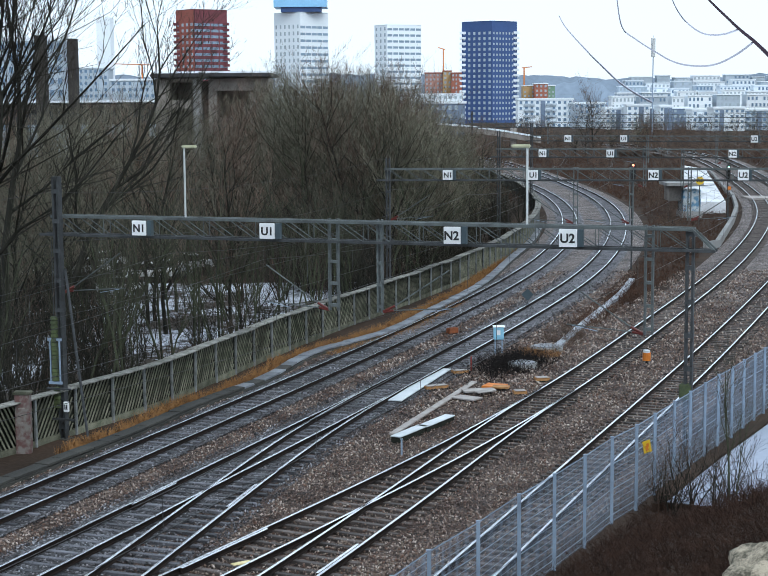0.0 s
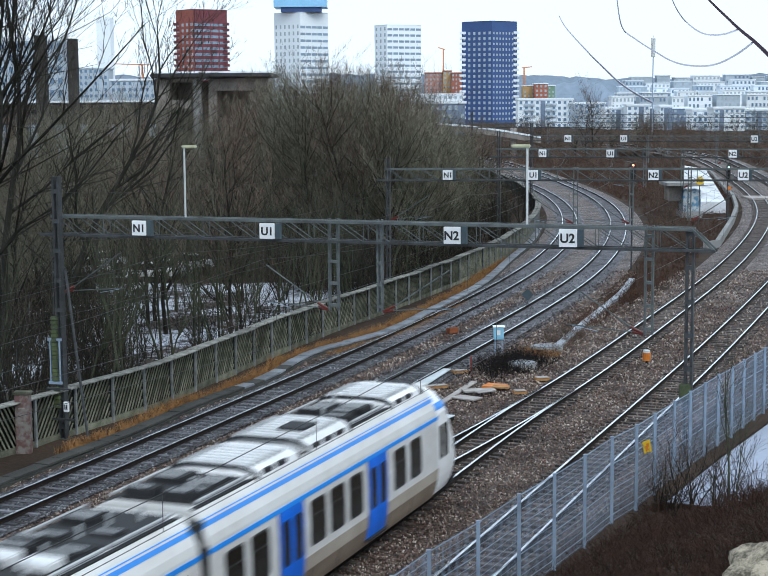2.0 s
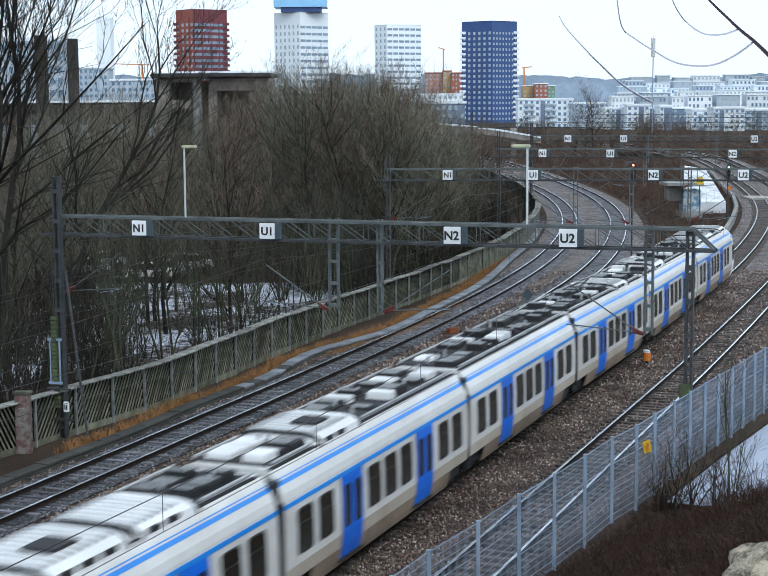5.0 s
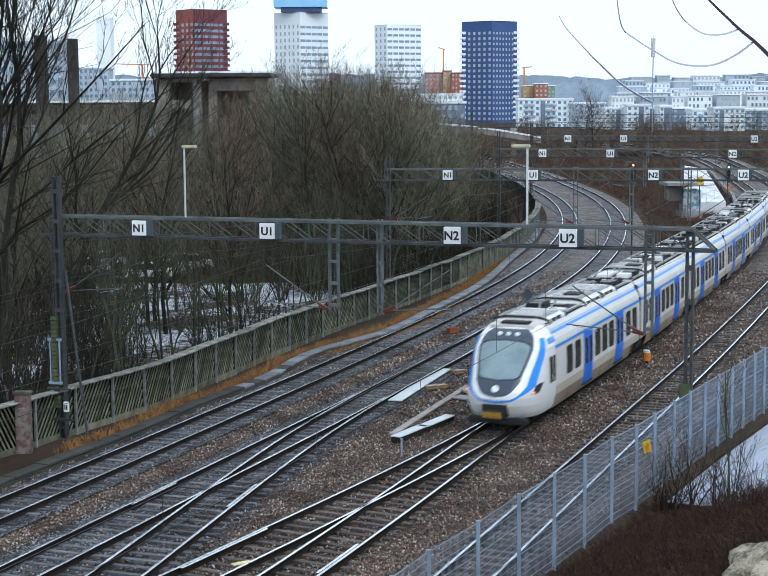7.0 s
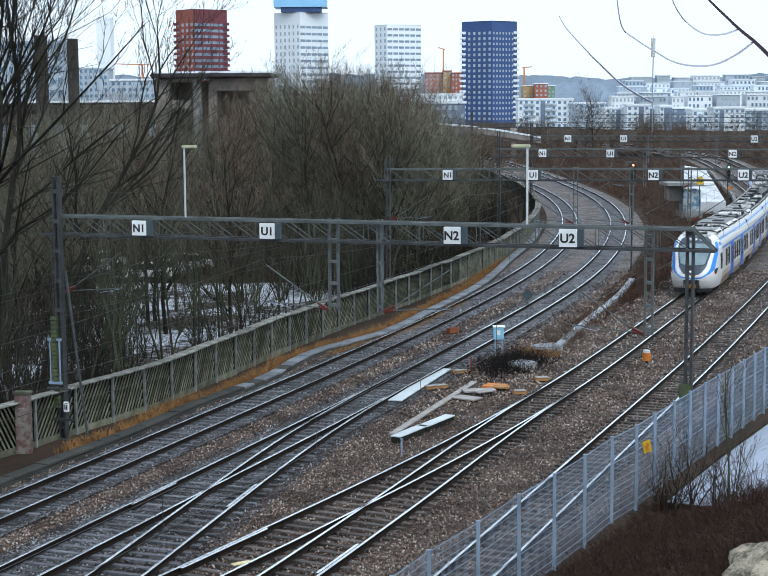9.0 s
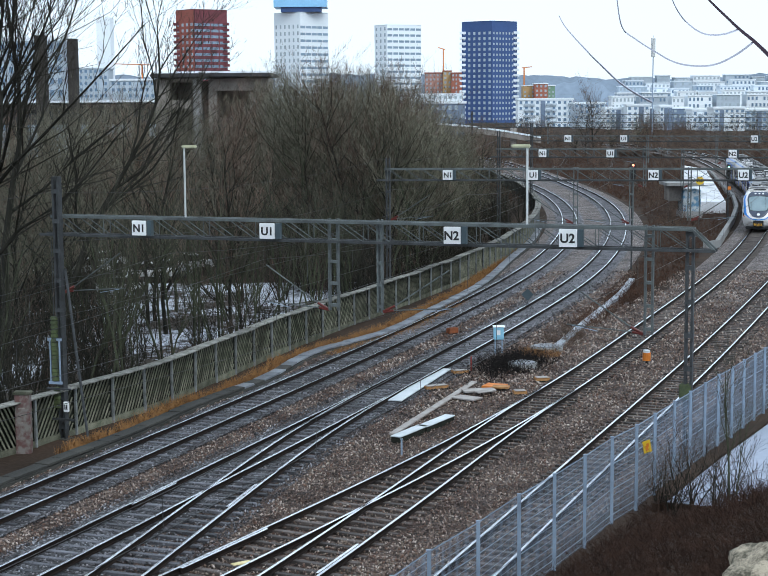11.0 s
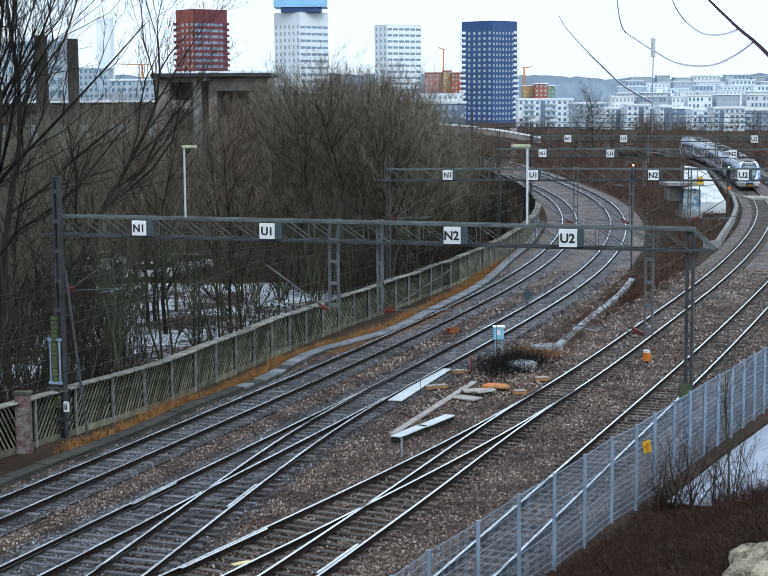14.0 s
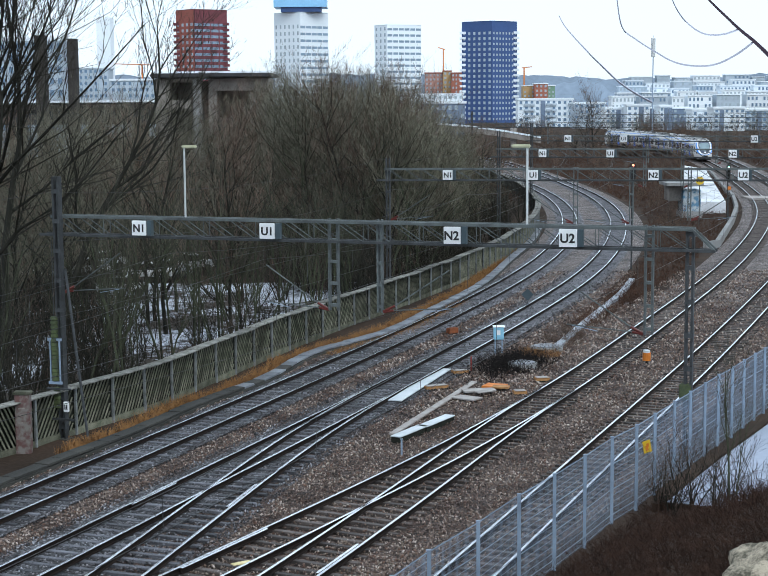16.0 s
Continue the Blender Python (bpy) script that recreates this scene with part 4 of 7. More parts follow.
def cantilever(g, x, z0, s):
    """Registration arm: insulators, stay tube, steady arm that hold the contact wire."""
    end = x + s * 2.5
    arm = part("cantilever", bars(0.026, ((x + s * 0.45, 0, z0 + 0.25), (end, 0, z0 + 1.6)), sides=6), BEAM_STEEL, g, "slender steel cantilever tube")
    part("bracket_tube", bars(0.022, ((x + s * 0.4, 0, z0 + 0.08), (end + s * 0.2, 0, z0 + 0.25)), sides=6), BEAM_STEEL, arm)
    part("insulator", bars(0.05, ((x, 0, z0 + 0.02), (x + s * 0.45, 0, z0 + 0.25)), sides=8), INSULATOR, arm, "brown ribbed insulator")
    part("insulator", bars(0.045, ((x, 0, z0), (x + s * 0.4, 0, z0 + 0.08)), sides=8), INSULATOR, arm, "brown ribbed insulator")
    part("steady_arm", bars(0.014, ((end + s * 0.1, 0, z0 + 0.24), (end - s * 0.9, 0, z0 + 0.05))), GALV, arm)


def mast_arm(g, z0, s, x=0.0):
    cantilever(g, x + s * 0.16, z0, s)


G1 = gantry((-12.65, 60.65), (10.35, 52.4), 8.45, 7.63, [(3.82, "N1", 0.56), (9.1, "U1", 0.57), (16.2, "N2", 0.6), (20.35, "U2", 0.61)],
            [(11.5, 2.5, 0.2, (-1,)), (13.3, 2.5, 0.11, (1,)), (23.05, 2.9, 0.16, (-1,))], "dark steel catenary gantry with lattice beam spanning four tracks", 9.95, 8.4, front_a=-0.5)
mast_arm(G1, 5.4, 1)
G2 = gantry((0.3, 98.0), (27.5, 93.9), 8.55, 7.75, [(3.82, "N1", 0.6), (9.1, "U1", 0.6), (16.4, "N2", 0.62), (21.75, "U2", 0.64)],
            [(11.7, 2.6, 0.16, (-1,)), (15.1, 2.6, 0.14, (-1,)), (18.6, 2.4, 0.12, (1,))], "dark steel catenary gantry with lattice beam over the curve", 9.2, 9.0)
mast_arm(G2, 5.3, 1)
G3 = gantry((10.2, 138.0), (38.5, 130.0), 8.5, 7.7, [(4.0, "N1", 0.66), (9.9, "U1", 0.66), (20.2, "N2", 0.66)], [(12.8, 2.5, 0.14, (-1,)), (16.0, 2.5, 0.14, (1,))], "distant dark steel catenary gantry over the curve", 10.0, 9.5)
G4 = gantry((17.8, 187.5), (52.0, 174.0), 8.5, 7.8, [(4.6, "N1", 0.8), (11.3, "U1", 0.8), (26.3, "U2", 0.8)], [(14, 2.5, 0.14, (-1,)), (22, 2.5, 0.14, (1,))], "distant dark steel catenary gantry over the curve", 10.0, 9.5)
G5 = gantry((14.0, 246.0), (70.0, 232.0), 9.2, 8.4, [], [(12, 2.5, 0.14, ()), (44, 2.5, 0.14, ())], "far dark steel catenary gantry beyond the curve", 11.0, 11.0)
G6 = gantry((40.0, 305.0), (92.0, 300.0), 9.8, 9.0, [], [(10, 2.5, 0.14, ()), (34, 2.5, 0.14, ())], "far dark steel catenary gantry beyond the curve", 11.5, 11.5)

# the near left mast: stay, mossy lower half, weights in a cage
part("stay", bars(0.06, ((0.55, -0.55, 6.4), (1.5, -0.8, -0.3)), sides=6), DARK_STEEL, G1, "slanting steel stay")
part("weight_cage", boxes((-0.08, -0.03, -0.85, -0.8, 1.9, 3.7), (0.33, 0.38, -0.85, -0.8, 1.9, 3.7), (-0.14, 0.44, -0.88, -0.78, 3.6, 3.7), (-0.14, 0.44, -0.88, -0.78, 1.9, 2.0)), GALV, G1, "steel guide of the tension weights")
for k in range(15):
    z = 2.02 + k * 0.17
    part("tension_weight", bevelled((0.02, 0.26, -0.9, -0.72, z, z + 0.15), w=0.02), MOSS_STEEL, G1, "mossy cast weight")
for k in range(5):
    z = 0.95 + k * 0.17
    part("tension_weight", bevelled((0.06, 0.3, -0.9, -0.72, z, z + 0.15), w=0.02), MOSS_STEEL, G1, "mossy cast weight")
part("weight_rod", bars(0.018, ((0.14, -0.81, 4.5), (0.14, -0.81, 7.7)), sides=6), DARK_STEEL, G1)
part("step_bracket", boxes((-0.2, 1.0, -0.95, -0.88, 0.5, 0.58), (-0.2, 0.85, -0.95, -0.88, 1.7, 1.77)), DARK_STEEL, G1, "dark steel bracket across the mast")
part("mast_box", bevelled((0.55, 0.77, -1.0, -0.9, 0.85, 1.25), w=0.02), SIGN_WHITE, G1, "small white enamel plate")
part("number_bar", boxes((0.6, 0.65, -1.008, -1.002, 0.95, 1.15), (0.68, 0.73, -1.008, -1.002, 0.95, 1.15)), SIGN_BLACK, G1, "black bars on the plate")
part("mast_plate", bevelled((24.15, 24.55, -0.2, 0.2, 2.6, 3.1), w=0.03), MOSS_STEEL, G1, "mossy green box on the mast")


def gantry_lamp(g, x, z, h):
    """A lamp on a pale pole that stands on the beam."""
    pole = part("lamp_pole", bars(0.038, ((x, 0, z), (x, 0, z + h)), sides=8), LAMP_POLE, g, "pale lamp pole on the beam")
    part("lamp_head", bevelled((x - 0.1, x + 0.52, -0.1, 0.1, z + h, z + h + 0.11), w=0.04), LAMP_HEAD, pole, "flat pale yellowish lamp head")


LAMP_HEAD = mat("lamp_head", (0.6, 0.6, 0.42), (0.35, 0.35, 0.22), 2, 20, 0.5)
gantry_lamp(G1, 5.5, 8.44, 2.6)
lamp2 = part("lamp_pole", bars(0.042, ((18.76, 0, 8.44), (18.76, 0, 11.1)), sides=8), LAMP_POLE, G1, "pale lamp pole on the beam")
part("lamp_head", bevelled((18.2, 18.88, -0.1, 0.1, 11.1, 11.22), w=0.04), LAMP_HEAD, lamp2, "flat pale yellowish lamp head")


# ---- overhead wires ----
def wire_run(name, pts, r, label, sag=0.0):
    s = Soup()
    line = []
    for a, b in zip(pts, pts[1:]):
        n = 8
        line += [a.lerp(b, i / n) - Vector((0, 0, sag * 4 * (i / n) * (1 - i / n))) for i in range(n)]
    s.tube(line + [pts[-1]], r)
    return tagged(new(name, s.mesh(name, WIRE)), label, "wire", "overhead wires")


for line, ys in ((TRACK_A, (8, 60, 97, 137, 186, 240)), (TRACK_B, (6, 57.5, 96, 135, 184, 242)), (TRACK_C, (4, 55, 95, 132.5, 178, 236, 302)), (TRACK_D, (2, 53.5, 94, 131, 176, 234, 301))):
    zig = [line.at(y, 0.3 * (-1) ** i, 5.55)[0] for i, y in enumerate(ys)]
    wire_run("contact_wire", zig, 0.009, "thin dark contact wire above the track")
    top = [line.at(y, 0.3 * (-1) ** i, 6.95)[0] for i, y in enumerate(ys)]
    wire_run("messenger_wire", top, 0.01, "thin dark messenger wire above the track", 0.75)
    s = Soup()
    for a, b, c, e in zip(zig, zig[1:], top, top[1:]):
        for f in (0.1, 0.22, 0.34, 0.46, 0.58, 0.7, 0.82, 0.92):
            p, q = a.lerp(b, f), c.lerp(e, f) - Vector((0, 0, 0.75 * 4 * f * (1 - f)))
            s.stick(p, q, 0.008, 0.008)
    tagged(new("dropper_wires", s.mesh("dropper_wires", WIRE)), "short thin droppers between the overhead wires", "wire", kind="stuff")
for off, z in ((-0.5, 9.3), (0.2, 7.4), (0.5, 6.0)):
    wire_run("feeder_wire", [Vector((-36 + off, 2, z)), Vector((-12.6 + off, 60.6, z)), Vector((0.3 + off, 98, z - 0.2)), Vector((10.2, 138, z)), Vector((17.8, 187.5, z))], 0.01, "thin dark feeder wire along the masts", 0.6)


# ---- galvanised mesh fence ----
def mesh_fence():
    tops = [(0.12, 31.09, 3.05), (0.93, 32.93, 3.05), (2.15, 35.27, 3.05), (3.31, 37.73, 3.05), (4.42, 39.84, 3.05), (5.49, 41.96, 3.05), (6.57, 44.24, 3.05), (7.55, 45.92, 3.05), (8.39, 47.59, 3.05), (9.36, 49.54, 3.05), (10.20, 51.21, 3.05), (11.02, 52.81, 3.05), (11.83, 54.42, 3.05), (12.65, 55.92, 3.05), (13.44, 57.50, 3.05), (14.19, 58.94, 3.05), (14.87, 60.22, 3.05), (15.55, 61.55, 3.05), (16.26, 62.95, 3.05)]
    f = empty("mesh_fence", None, "galvanised steel mesh fence with square posts", "fence")
    for i, p in enumerate(tops):
        x, y, z = p
        base = min(ground_z(x, y), 0.8) - 0.1
        part("post", bevelled((x - 0.045, x + 0.045, y - 0.045, y + 0.045, base, z), w=0.008), GALV, f)
        part("post_cap", bevelled((x - 0.055, x + 0.055, y - 0.055, y + 0.055, z, z + 0.03), w=0.008), GALV, f)
    for p, q in zip(tops, tops[1:]):
        a, b = Vector(p), Vector(q)
        d = (b - a)
        out = Vector((d.y, -d.x, 0)).normalized() * -0.05
        s = Soup()
        for k in range(14):
            z = -0.05 - k * 0.19
            r = 0.011 if k % 4 == 0 else 0.007
            s.stick(a + out + Vector((0, 0, z)), b + out + Vector((0, 0, z)), r, r)
            if k % 4 == 0:
                s.stick(a + out * 2 + Vector((0, 0, z - 0.05)), b + out * 2 + Vector((0, 0, z - 0.05)), 0.009, 0.009)
        n = int(d.length / 0.06)
        for k in range(1, n):
            c = a.lerp(b, k / n) + out
            s.stick(c + Vector((0, 0, -0.02)), c + Vector((0, 0, -2.58)), 0.0035, 0.0035)
        o = new("mesh_panel", s.mesh("mesh_panel", GALV))
        o.parent = f
    w = Vector((7.98, 46.60, 2.24))
    sign = part("warning_sign", bevelled((-0.14, 0.14, -0.008, 0.008, -0.19, 0.19), w=0.003), YELLOW_SIGN, f, "yellow warning plate with a red mark")
    sign.matrix_basis = Matrix.Translation(w) @ Matrix.Rotation(radians(25), 4, "Z") @ Matrix.Rotation(radians(-12), 4, "Y")
    part("sign_mark", boxes((-0.07, 0.03, -0.014, -0.009, -0.12, 0.04), (-0.02, 0.07, -0.014, -0.009, -0.02, 0.1)), ORANGE, sign)


YELLOW_SIGN = mat("yellow_sign", (0.75, 0.5, 0.02), None, 3, 20, 0.5, bump=0)
mesh_fence()


# ---- path behind the mesh fence, rock, brush ----
def over_ground(name, pts_left, pts_right, cells, lift, material, label, category):
    bm = bmesh.new()
    rows = []
    for a, b in zip(pts_left, pts_right):
        row = []
        for i in range(cells + 1):
            p = Vector(a).lerp(Vector(b), i / cells)
            row.append(bm.verts.new((p.x, p.y, ground_z(p.x, p.y) + lift)))
        rows.append(row)
    for r, q in zip(rows, rows[1:]):
        for i in range(cells):
            bm.faces.new((r[i], r[i + 1], q[i + 1], q[i]))
    return tagged(part(name, bm, material, smooth=True), label, category, kind="structure")


ys = [46.5 + 0.8 * i for i in range(60)]
over_ground("footpath", [FENCE_RIGHT.at(y, 0.85)[0] for y in ys], [FENCE_RIGHT.at(y, 7.5)[0] for y in ys], 8, 0.16, PATH_SNOW, "slushy pale grey footpath behind the mesh fence", "path")
kerb = [(Vector((p.x, p.y, ground_z(p.x, p.y) + 0.05)), s) for p, s in FENCE_RIGHT.run(46, 95, 1.0, 0.7)]
tagged(part("path_edging", sweep([(-0.12, -0.2), (-0.12, 0.18), (0.12, 0.18), (0.12, -0.2)], kerb), SOIL), "brown earth-stained edging of the footpath", "kerb", kind="structure")


def rock(name, c, size, label):
    bm = bmesh.new()
    bmesh.ops.create_icosphere(bm, subdivisions=4, radius=1)
    for v in bm.verts:
        n = v.co.normalized()
        v.co = n * (1 + 0.28 * noise.noise(n * 1.4 + Vector(c)) + 0.1 * noise.noise(n * 4) + 0.03 * noise.noise(n * 11))
        v.co = Vector((v.co.x * size[0], v.co.y * size[1], v.co.z * size[2]))
    o = part(name, bm, ROCK, smooth=True)
    o.location = c
    return tagged(o, label, "rock")


def brush(name, area, count, tall, material, label, thick=0.012):
    """Tangled bare stems over an area of the ground: area gives a random (x, y)."""
    s = Soup()
    for _ in range(count):
        x, y = area()
        p = Vector((x, y, ground_z(x, y) - 0.05))
        d = Vector((random.gauss(0, 0.6), random.gauss(0, 0.6), random.uniform(0.5, 1.0))).normalized()
        h = tall * random.uniform(0.4, 1.1)
        for k in range(3):
            q = p + d * h / 3
            s.stick(p, q, thick * (1 - k * 0.28), thick * (1 - (k + 1) * 0.28))
            if random.random() < 0.8:
                e = (d + Vector((random.gauss(0, 0.7), random.gauss(0, 0.7), random.gauss(0, 0.4)))).normalized()
                s.stick(q, q + e * h * 0.3, thick * 0.5, thick * 0.25)
            p, d = q, (d + Vector((random.gauss(0, 0.3), random.gauss(0, 0.3), random.gauss(-0.1, 0.25)))).normalized()
    return tagged(new(name, s.mesh(name, material)), label, "brush", kind="stuff")


def bank_area():
    while True:
        y = random.uniform(26, 49.5)
        x = y * random.uniform(0.09, 0.27)
        d = x - FENCE_RIGHT.x(y)
        if d > 0.45 and not (y > 44.5 and x / y > 0.196):
            return x, y


brush("bank_brush", bank_area, 7500, 0.62, BRUSH, "tangled dark brown dead brush on the bank")


def between_area():
    while True:
        y = random.uniform(88, 290)
        x0, x1 = TRACK_B.x(y) + 3.2, TRACK_C.x(y) - 3.4
        if x1 > x0:
            return random.uniform(x0, x1), y


def east_area():
    y = random.uniform(78, 200)
    return random.uniform(TRACK_D.x(y) + 3.3, FENCE_RIGHT.x(y) + 10), y


brush("verge_brush", between_area, 9000, 0.75, RED_BRUSH, "low reddish brown dead scrub between the track pairs", 0.02)
brush("verge_brush", east_area, 5000, 0.55, RED_BRUSH, "low reddish brown dead scrub beside the track", 0.02)


def far_area():
    while True:
        y = random.uniform(200, 430)
        x = y * random.uniform(0.03, 0.26)
        if min(abs(x - l.x(min(y, 420))) for l in (TRACK_A, TRACK_B, TRACK_C, TRACK_D)) > 3.2:
            return x, y


brush("verge_brush", far_area, 9000, 1.3, RED_BRUSH, "reddish brown dead scrub on the waste ground beyond the curve", 0.05)


# ---- bare trees ----
def grow(seed, height, radius, spread, stems=1, plan=((5, 5), (3, 3), (2, 3), (1, 3)), twig=0.012, low=0.25, straight=1.0):
    """Limbs and twigs of a leafless tree: returns two soups, the trunk with its limbs (one skin, each limb grown out of
    a ring of its parent) and the crown of twigs. plan: for each order of branching the number of joints and the side
    shoots at each; the last order is single blades."""
    rnd = random.Random(seed)
    trunk, crown = Soup(), Soup()

    def ring(p, d, r):
        u = d.orthogonal().normalized()
        w = d.cross(u).normalized()
        n = len(trunk.v)
        trunk.v += [p + (u * math.cos(k * 1.2566) + w * math.sin(k * 1.2566)) * r for k in range(5)]
        return n

    def join(a, b):
        trunk.f += [(a + k, a + (k + 1) % 5, b + (k + 1) % 5, b + k) for k in range(5)]

    def shoot(p, d, length, r, level, root=None):
        segs, kids = plan[level]
        if level == 0:
            segs, kids = segs * 2, max(kids // 2, 1)
        last = level == len(plan) - 1
        step = length / segs
        if level < 2:
            here = ring(p, d, r * 1.2) if root is None else ring(p + d * min(r * 2, step * 0.4), d, r)
            if root is not None:
                join(root, here)
        for k in range(segs):
            fall = 0.8
            r1, r2 = max(r * (1 - fall * k / segs), twig * 0.5), max(r * (1 - fall * (k + 1) / segs), twig * 0.5)
            j = straight * (0.08 if level == 0 else 0.14)
            d = (d + Vector((rnd.gauss(0, j), rnd.gauss(0, j), rnd.gauss(0.05, 0.07)))).normalized()
            q = p + d * step
            if level < 2:
                nxt = ring(q, d, r2)
                join(here, nxt)
                here = nxt
            elif last:
                crown.blade(p, q, twig)
            elif level == len(plan) - 2:
                crown.blade(p, q, twig * 1.5)
            else:
                crown.stick(p, q, r1, r2)
            if not last and (level or (k + 1) / segs > low):
                for _ in range(kids + (1 if level == 0 and plan[0][1] % 2 and k % 2 else 0)):
                    out = d.orthogonal().normalized()
                    out.rotate(Matrix.Rotation(rnd.uniform(0, math.tau), 3, d))
                    e = (d * rnd.uniform(0.5, 1.0) + out * spread * rnd.uniform(0.5, 1.0)).normalized()
                    f = rnd.uniform(0.34, 0.6) * (1.15 - 0.5 * (k + 1) / segs)
                    start = q if level == 0 else p.lerp(q, rnd.random())
                    shoot(start, e, length * f, max(r2 * 0.62, twig * 0.6), level + 1, here if level == 0 else None)
            p = q

    foot = ring(Vector((0, 0, -0.1)), Vector((0, 0, 1)), radius * (1.2 if stems == 1 else 2.5)) if stems > 1 else None
    for s in range(stems):
        a = rnd.uniform(0, math.tau)
        lean = 0.0 if stems == 1 else rnd.uniform(0.1, 0.45)
        base = Vector((math.cos(a), math.sin(a), 0)) * (0.0 if stems == 1 else rnd.uniform(0.05, 0.4))
        shoot(base, Vector((math.cos(a) * lean, math.sin(a) * lean, 1)).normalized(), height * (1 if stems == 1 else rnd.uniform(0.7, 1.0)), radius, 0, foot)
    return trunk, crown


def tree_kind(name, seed, height, radius, spread, bark, twigs, label, category, group, **kw):
    t, c = grow(seed, height, radius, spread, **kw)
    e = empty(name, pose(0, -500, -200), label, category, group)
    for nm, soup, m in (("trunk", t, bark), ("crown", c, twigs)):
        o = new(nm, soup.mesh(nm, m))
        o.parent = e
    return e


def put(src, x, y, size=1.0, turn=None, z=None, first=[]):
    """Sets a tree of that kind on the ground; the first one is moved, the others are copies."""
    z = ground_z(x, y) - 0.1 if z is None else z
    turn = random.uniform(0, 360) if turn is None else turn
    m = pose(x, y, z, random.uniform(-3, 3), random.uniform(-3, 3), turn) @ Matrix.Diagonal((size, size, size, 1))
    if src.name in first:
        o = copy_thing(src, m)
        o.matrix_basis = m
        return o
    first.append(src.name)
    src.matrix_basis = m
    return src


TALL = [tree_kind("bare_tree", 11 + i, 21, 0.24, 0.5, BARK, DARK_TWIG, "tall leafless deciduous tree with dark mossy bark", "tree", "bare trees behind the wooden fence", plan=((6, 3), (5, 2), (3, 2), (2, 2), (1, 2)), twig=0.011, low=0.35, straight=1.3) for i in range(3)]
WOOD = [tree_kind("bare_tree", 31 + i, 15, 0.17, 0.95, MOSSY_BARK if i == 0 else BARK, TWIG if i != 2 else TWIG_RED, "dense leafless tree with fine brown twigs", "tree", "bare trees behind the wooden fence", plan=((5, 6), (3, 4), (3, 5), (1, 4)), twig=0.0095, low=0.1) for i in range(3)]
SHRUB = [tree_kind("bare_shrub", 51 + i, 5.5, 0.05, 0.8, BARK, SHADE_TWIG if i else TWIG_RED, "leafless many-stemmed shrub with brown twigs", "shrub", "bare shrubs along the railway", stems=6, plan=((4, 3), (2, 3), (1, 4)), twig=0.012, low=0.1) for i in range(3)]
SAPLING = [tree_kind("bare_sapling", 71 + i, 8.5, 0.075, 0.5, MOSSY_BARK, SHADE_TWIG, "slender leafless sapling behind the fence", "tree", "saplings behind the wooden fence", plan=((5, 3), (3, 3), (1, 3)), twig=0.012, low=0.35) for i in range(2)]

TREE_RND = random.Random(5)
THICKET = []


def thicket(src, x, y, size):
    """Notes a shrub that becomes part of the joined far scrub."""
    THICKET.append((src, pose(x, y, ground_z(x, y) - 0.1, 0, 0, TREE_RND.uniform(0, 360)) @ Matrix.Diagonal((size, size, size, 1))))


def join_thicket():
    for idx, (nm, material) in enumerate((("thicket_stems", BARK), ("thicket_twigs", TWIG_RED))):
        co, li, ls, nv, nl = [], [], [], 0, 0
        for src, m in THICKET:
            me = src.children[idx].data
            v = np.empty(len(me.vertices) * 3, np.float32)
            me.vertices.foreach_get("co", v)
            mm = np.array(m)
            co.append(v.reshape(-1, 3) @ mm[:3, :3].T + mm[:3, 3])
            i = np.empty(len(me.loops), np.int32)
            me.loops.foreach_get("vertex_index", i)
            s = np.empty(len(me.polygons), np.int32)
            me.polygons.foreach_get("loop_start", s)
            li.append(i + nv)
            ls.append(s + nl)
            nv += len(me.vertices)
            nl += len(i)
        me = bpy.data.meshes.new(nm)
        me.vertices.add(nv)
        me.vertices.foreach_set("co", np.concatenate(co).reshape(-1).astype(np.float32))
        me.loops.add(nl)
        me.loops.foreach_set("vertex_index", np.concatenate(li))
        ls = np.concatenate(ls)
        me.polygons.add(len(ls))
        me.polygons.foreach_set("loop_start", ls)
        me.update(calc_edges=True)
        me.materials.append(material)
        tagged(new(nm, me), "leafless reddish brown scrub between and beyond the tracks", "scrub", kind="stuff")




def col(px, y):
    return (px - 784) / 3184.5 * y


# big trees at the edge of the park
for px, y, s in ((6, 80, 1.05), (72, 78, 0.92), (-25, 68, 1.0), (28, 96, 1.05), (-50, 74, 1.1)):
    put(TALL[int(px + y) % 3], col(px, y), y, s)
# the wood that hides the middle distance
for i in range(128):
    y = TREE_RND.uniform(112, 215)
    px = TREE_RND.uniform(470, 965)
    lim = FENCE_LEFT.x(y) - 5
    x = min(col(px, y), lim)
    px = 784 + x / y * 3184.5
    top = 148 + 105 * smooth(760, 935, px) + 130 * smooth(600, 430, px)
    h = 12.76 + y * (205 - top) / 3184.5 - ground_z(x, y)
    put(WOOD[i % 3], x, y, min(max(h / 17.8, 0.3), 1.08) * TREE_RND.uniform(0.88, 1.03))
for i in range(52):
    y = TREE_RND.uniform(88, 200)
    px = TREE_RND.uniform(0, 500)
    x = col(px, y)
    h = 12.76 + y * (205 - TREE_RND.uniform(222, 315)) / 3184.5 + 2
    put(WOOD[i % 3], x, y, min(max(h / 16.5, 0.3), 0.9))
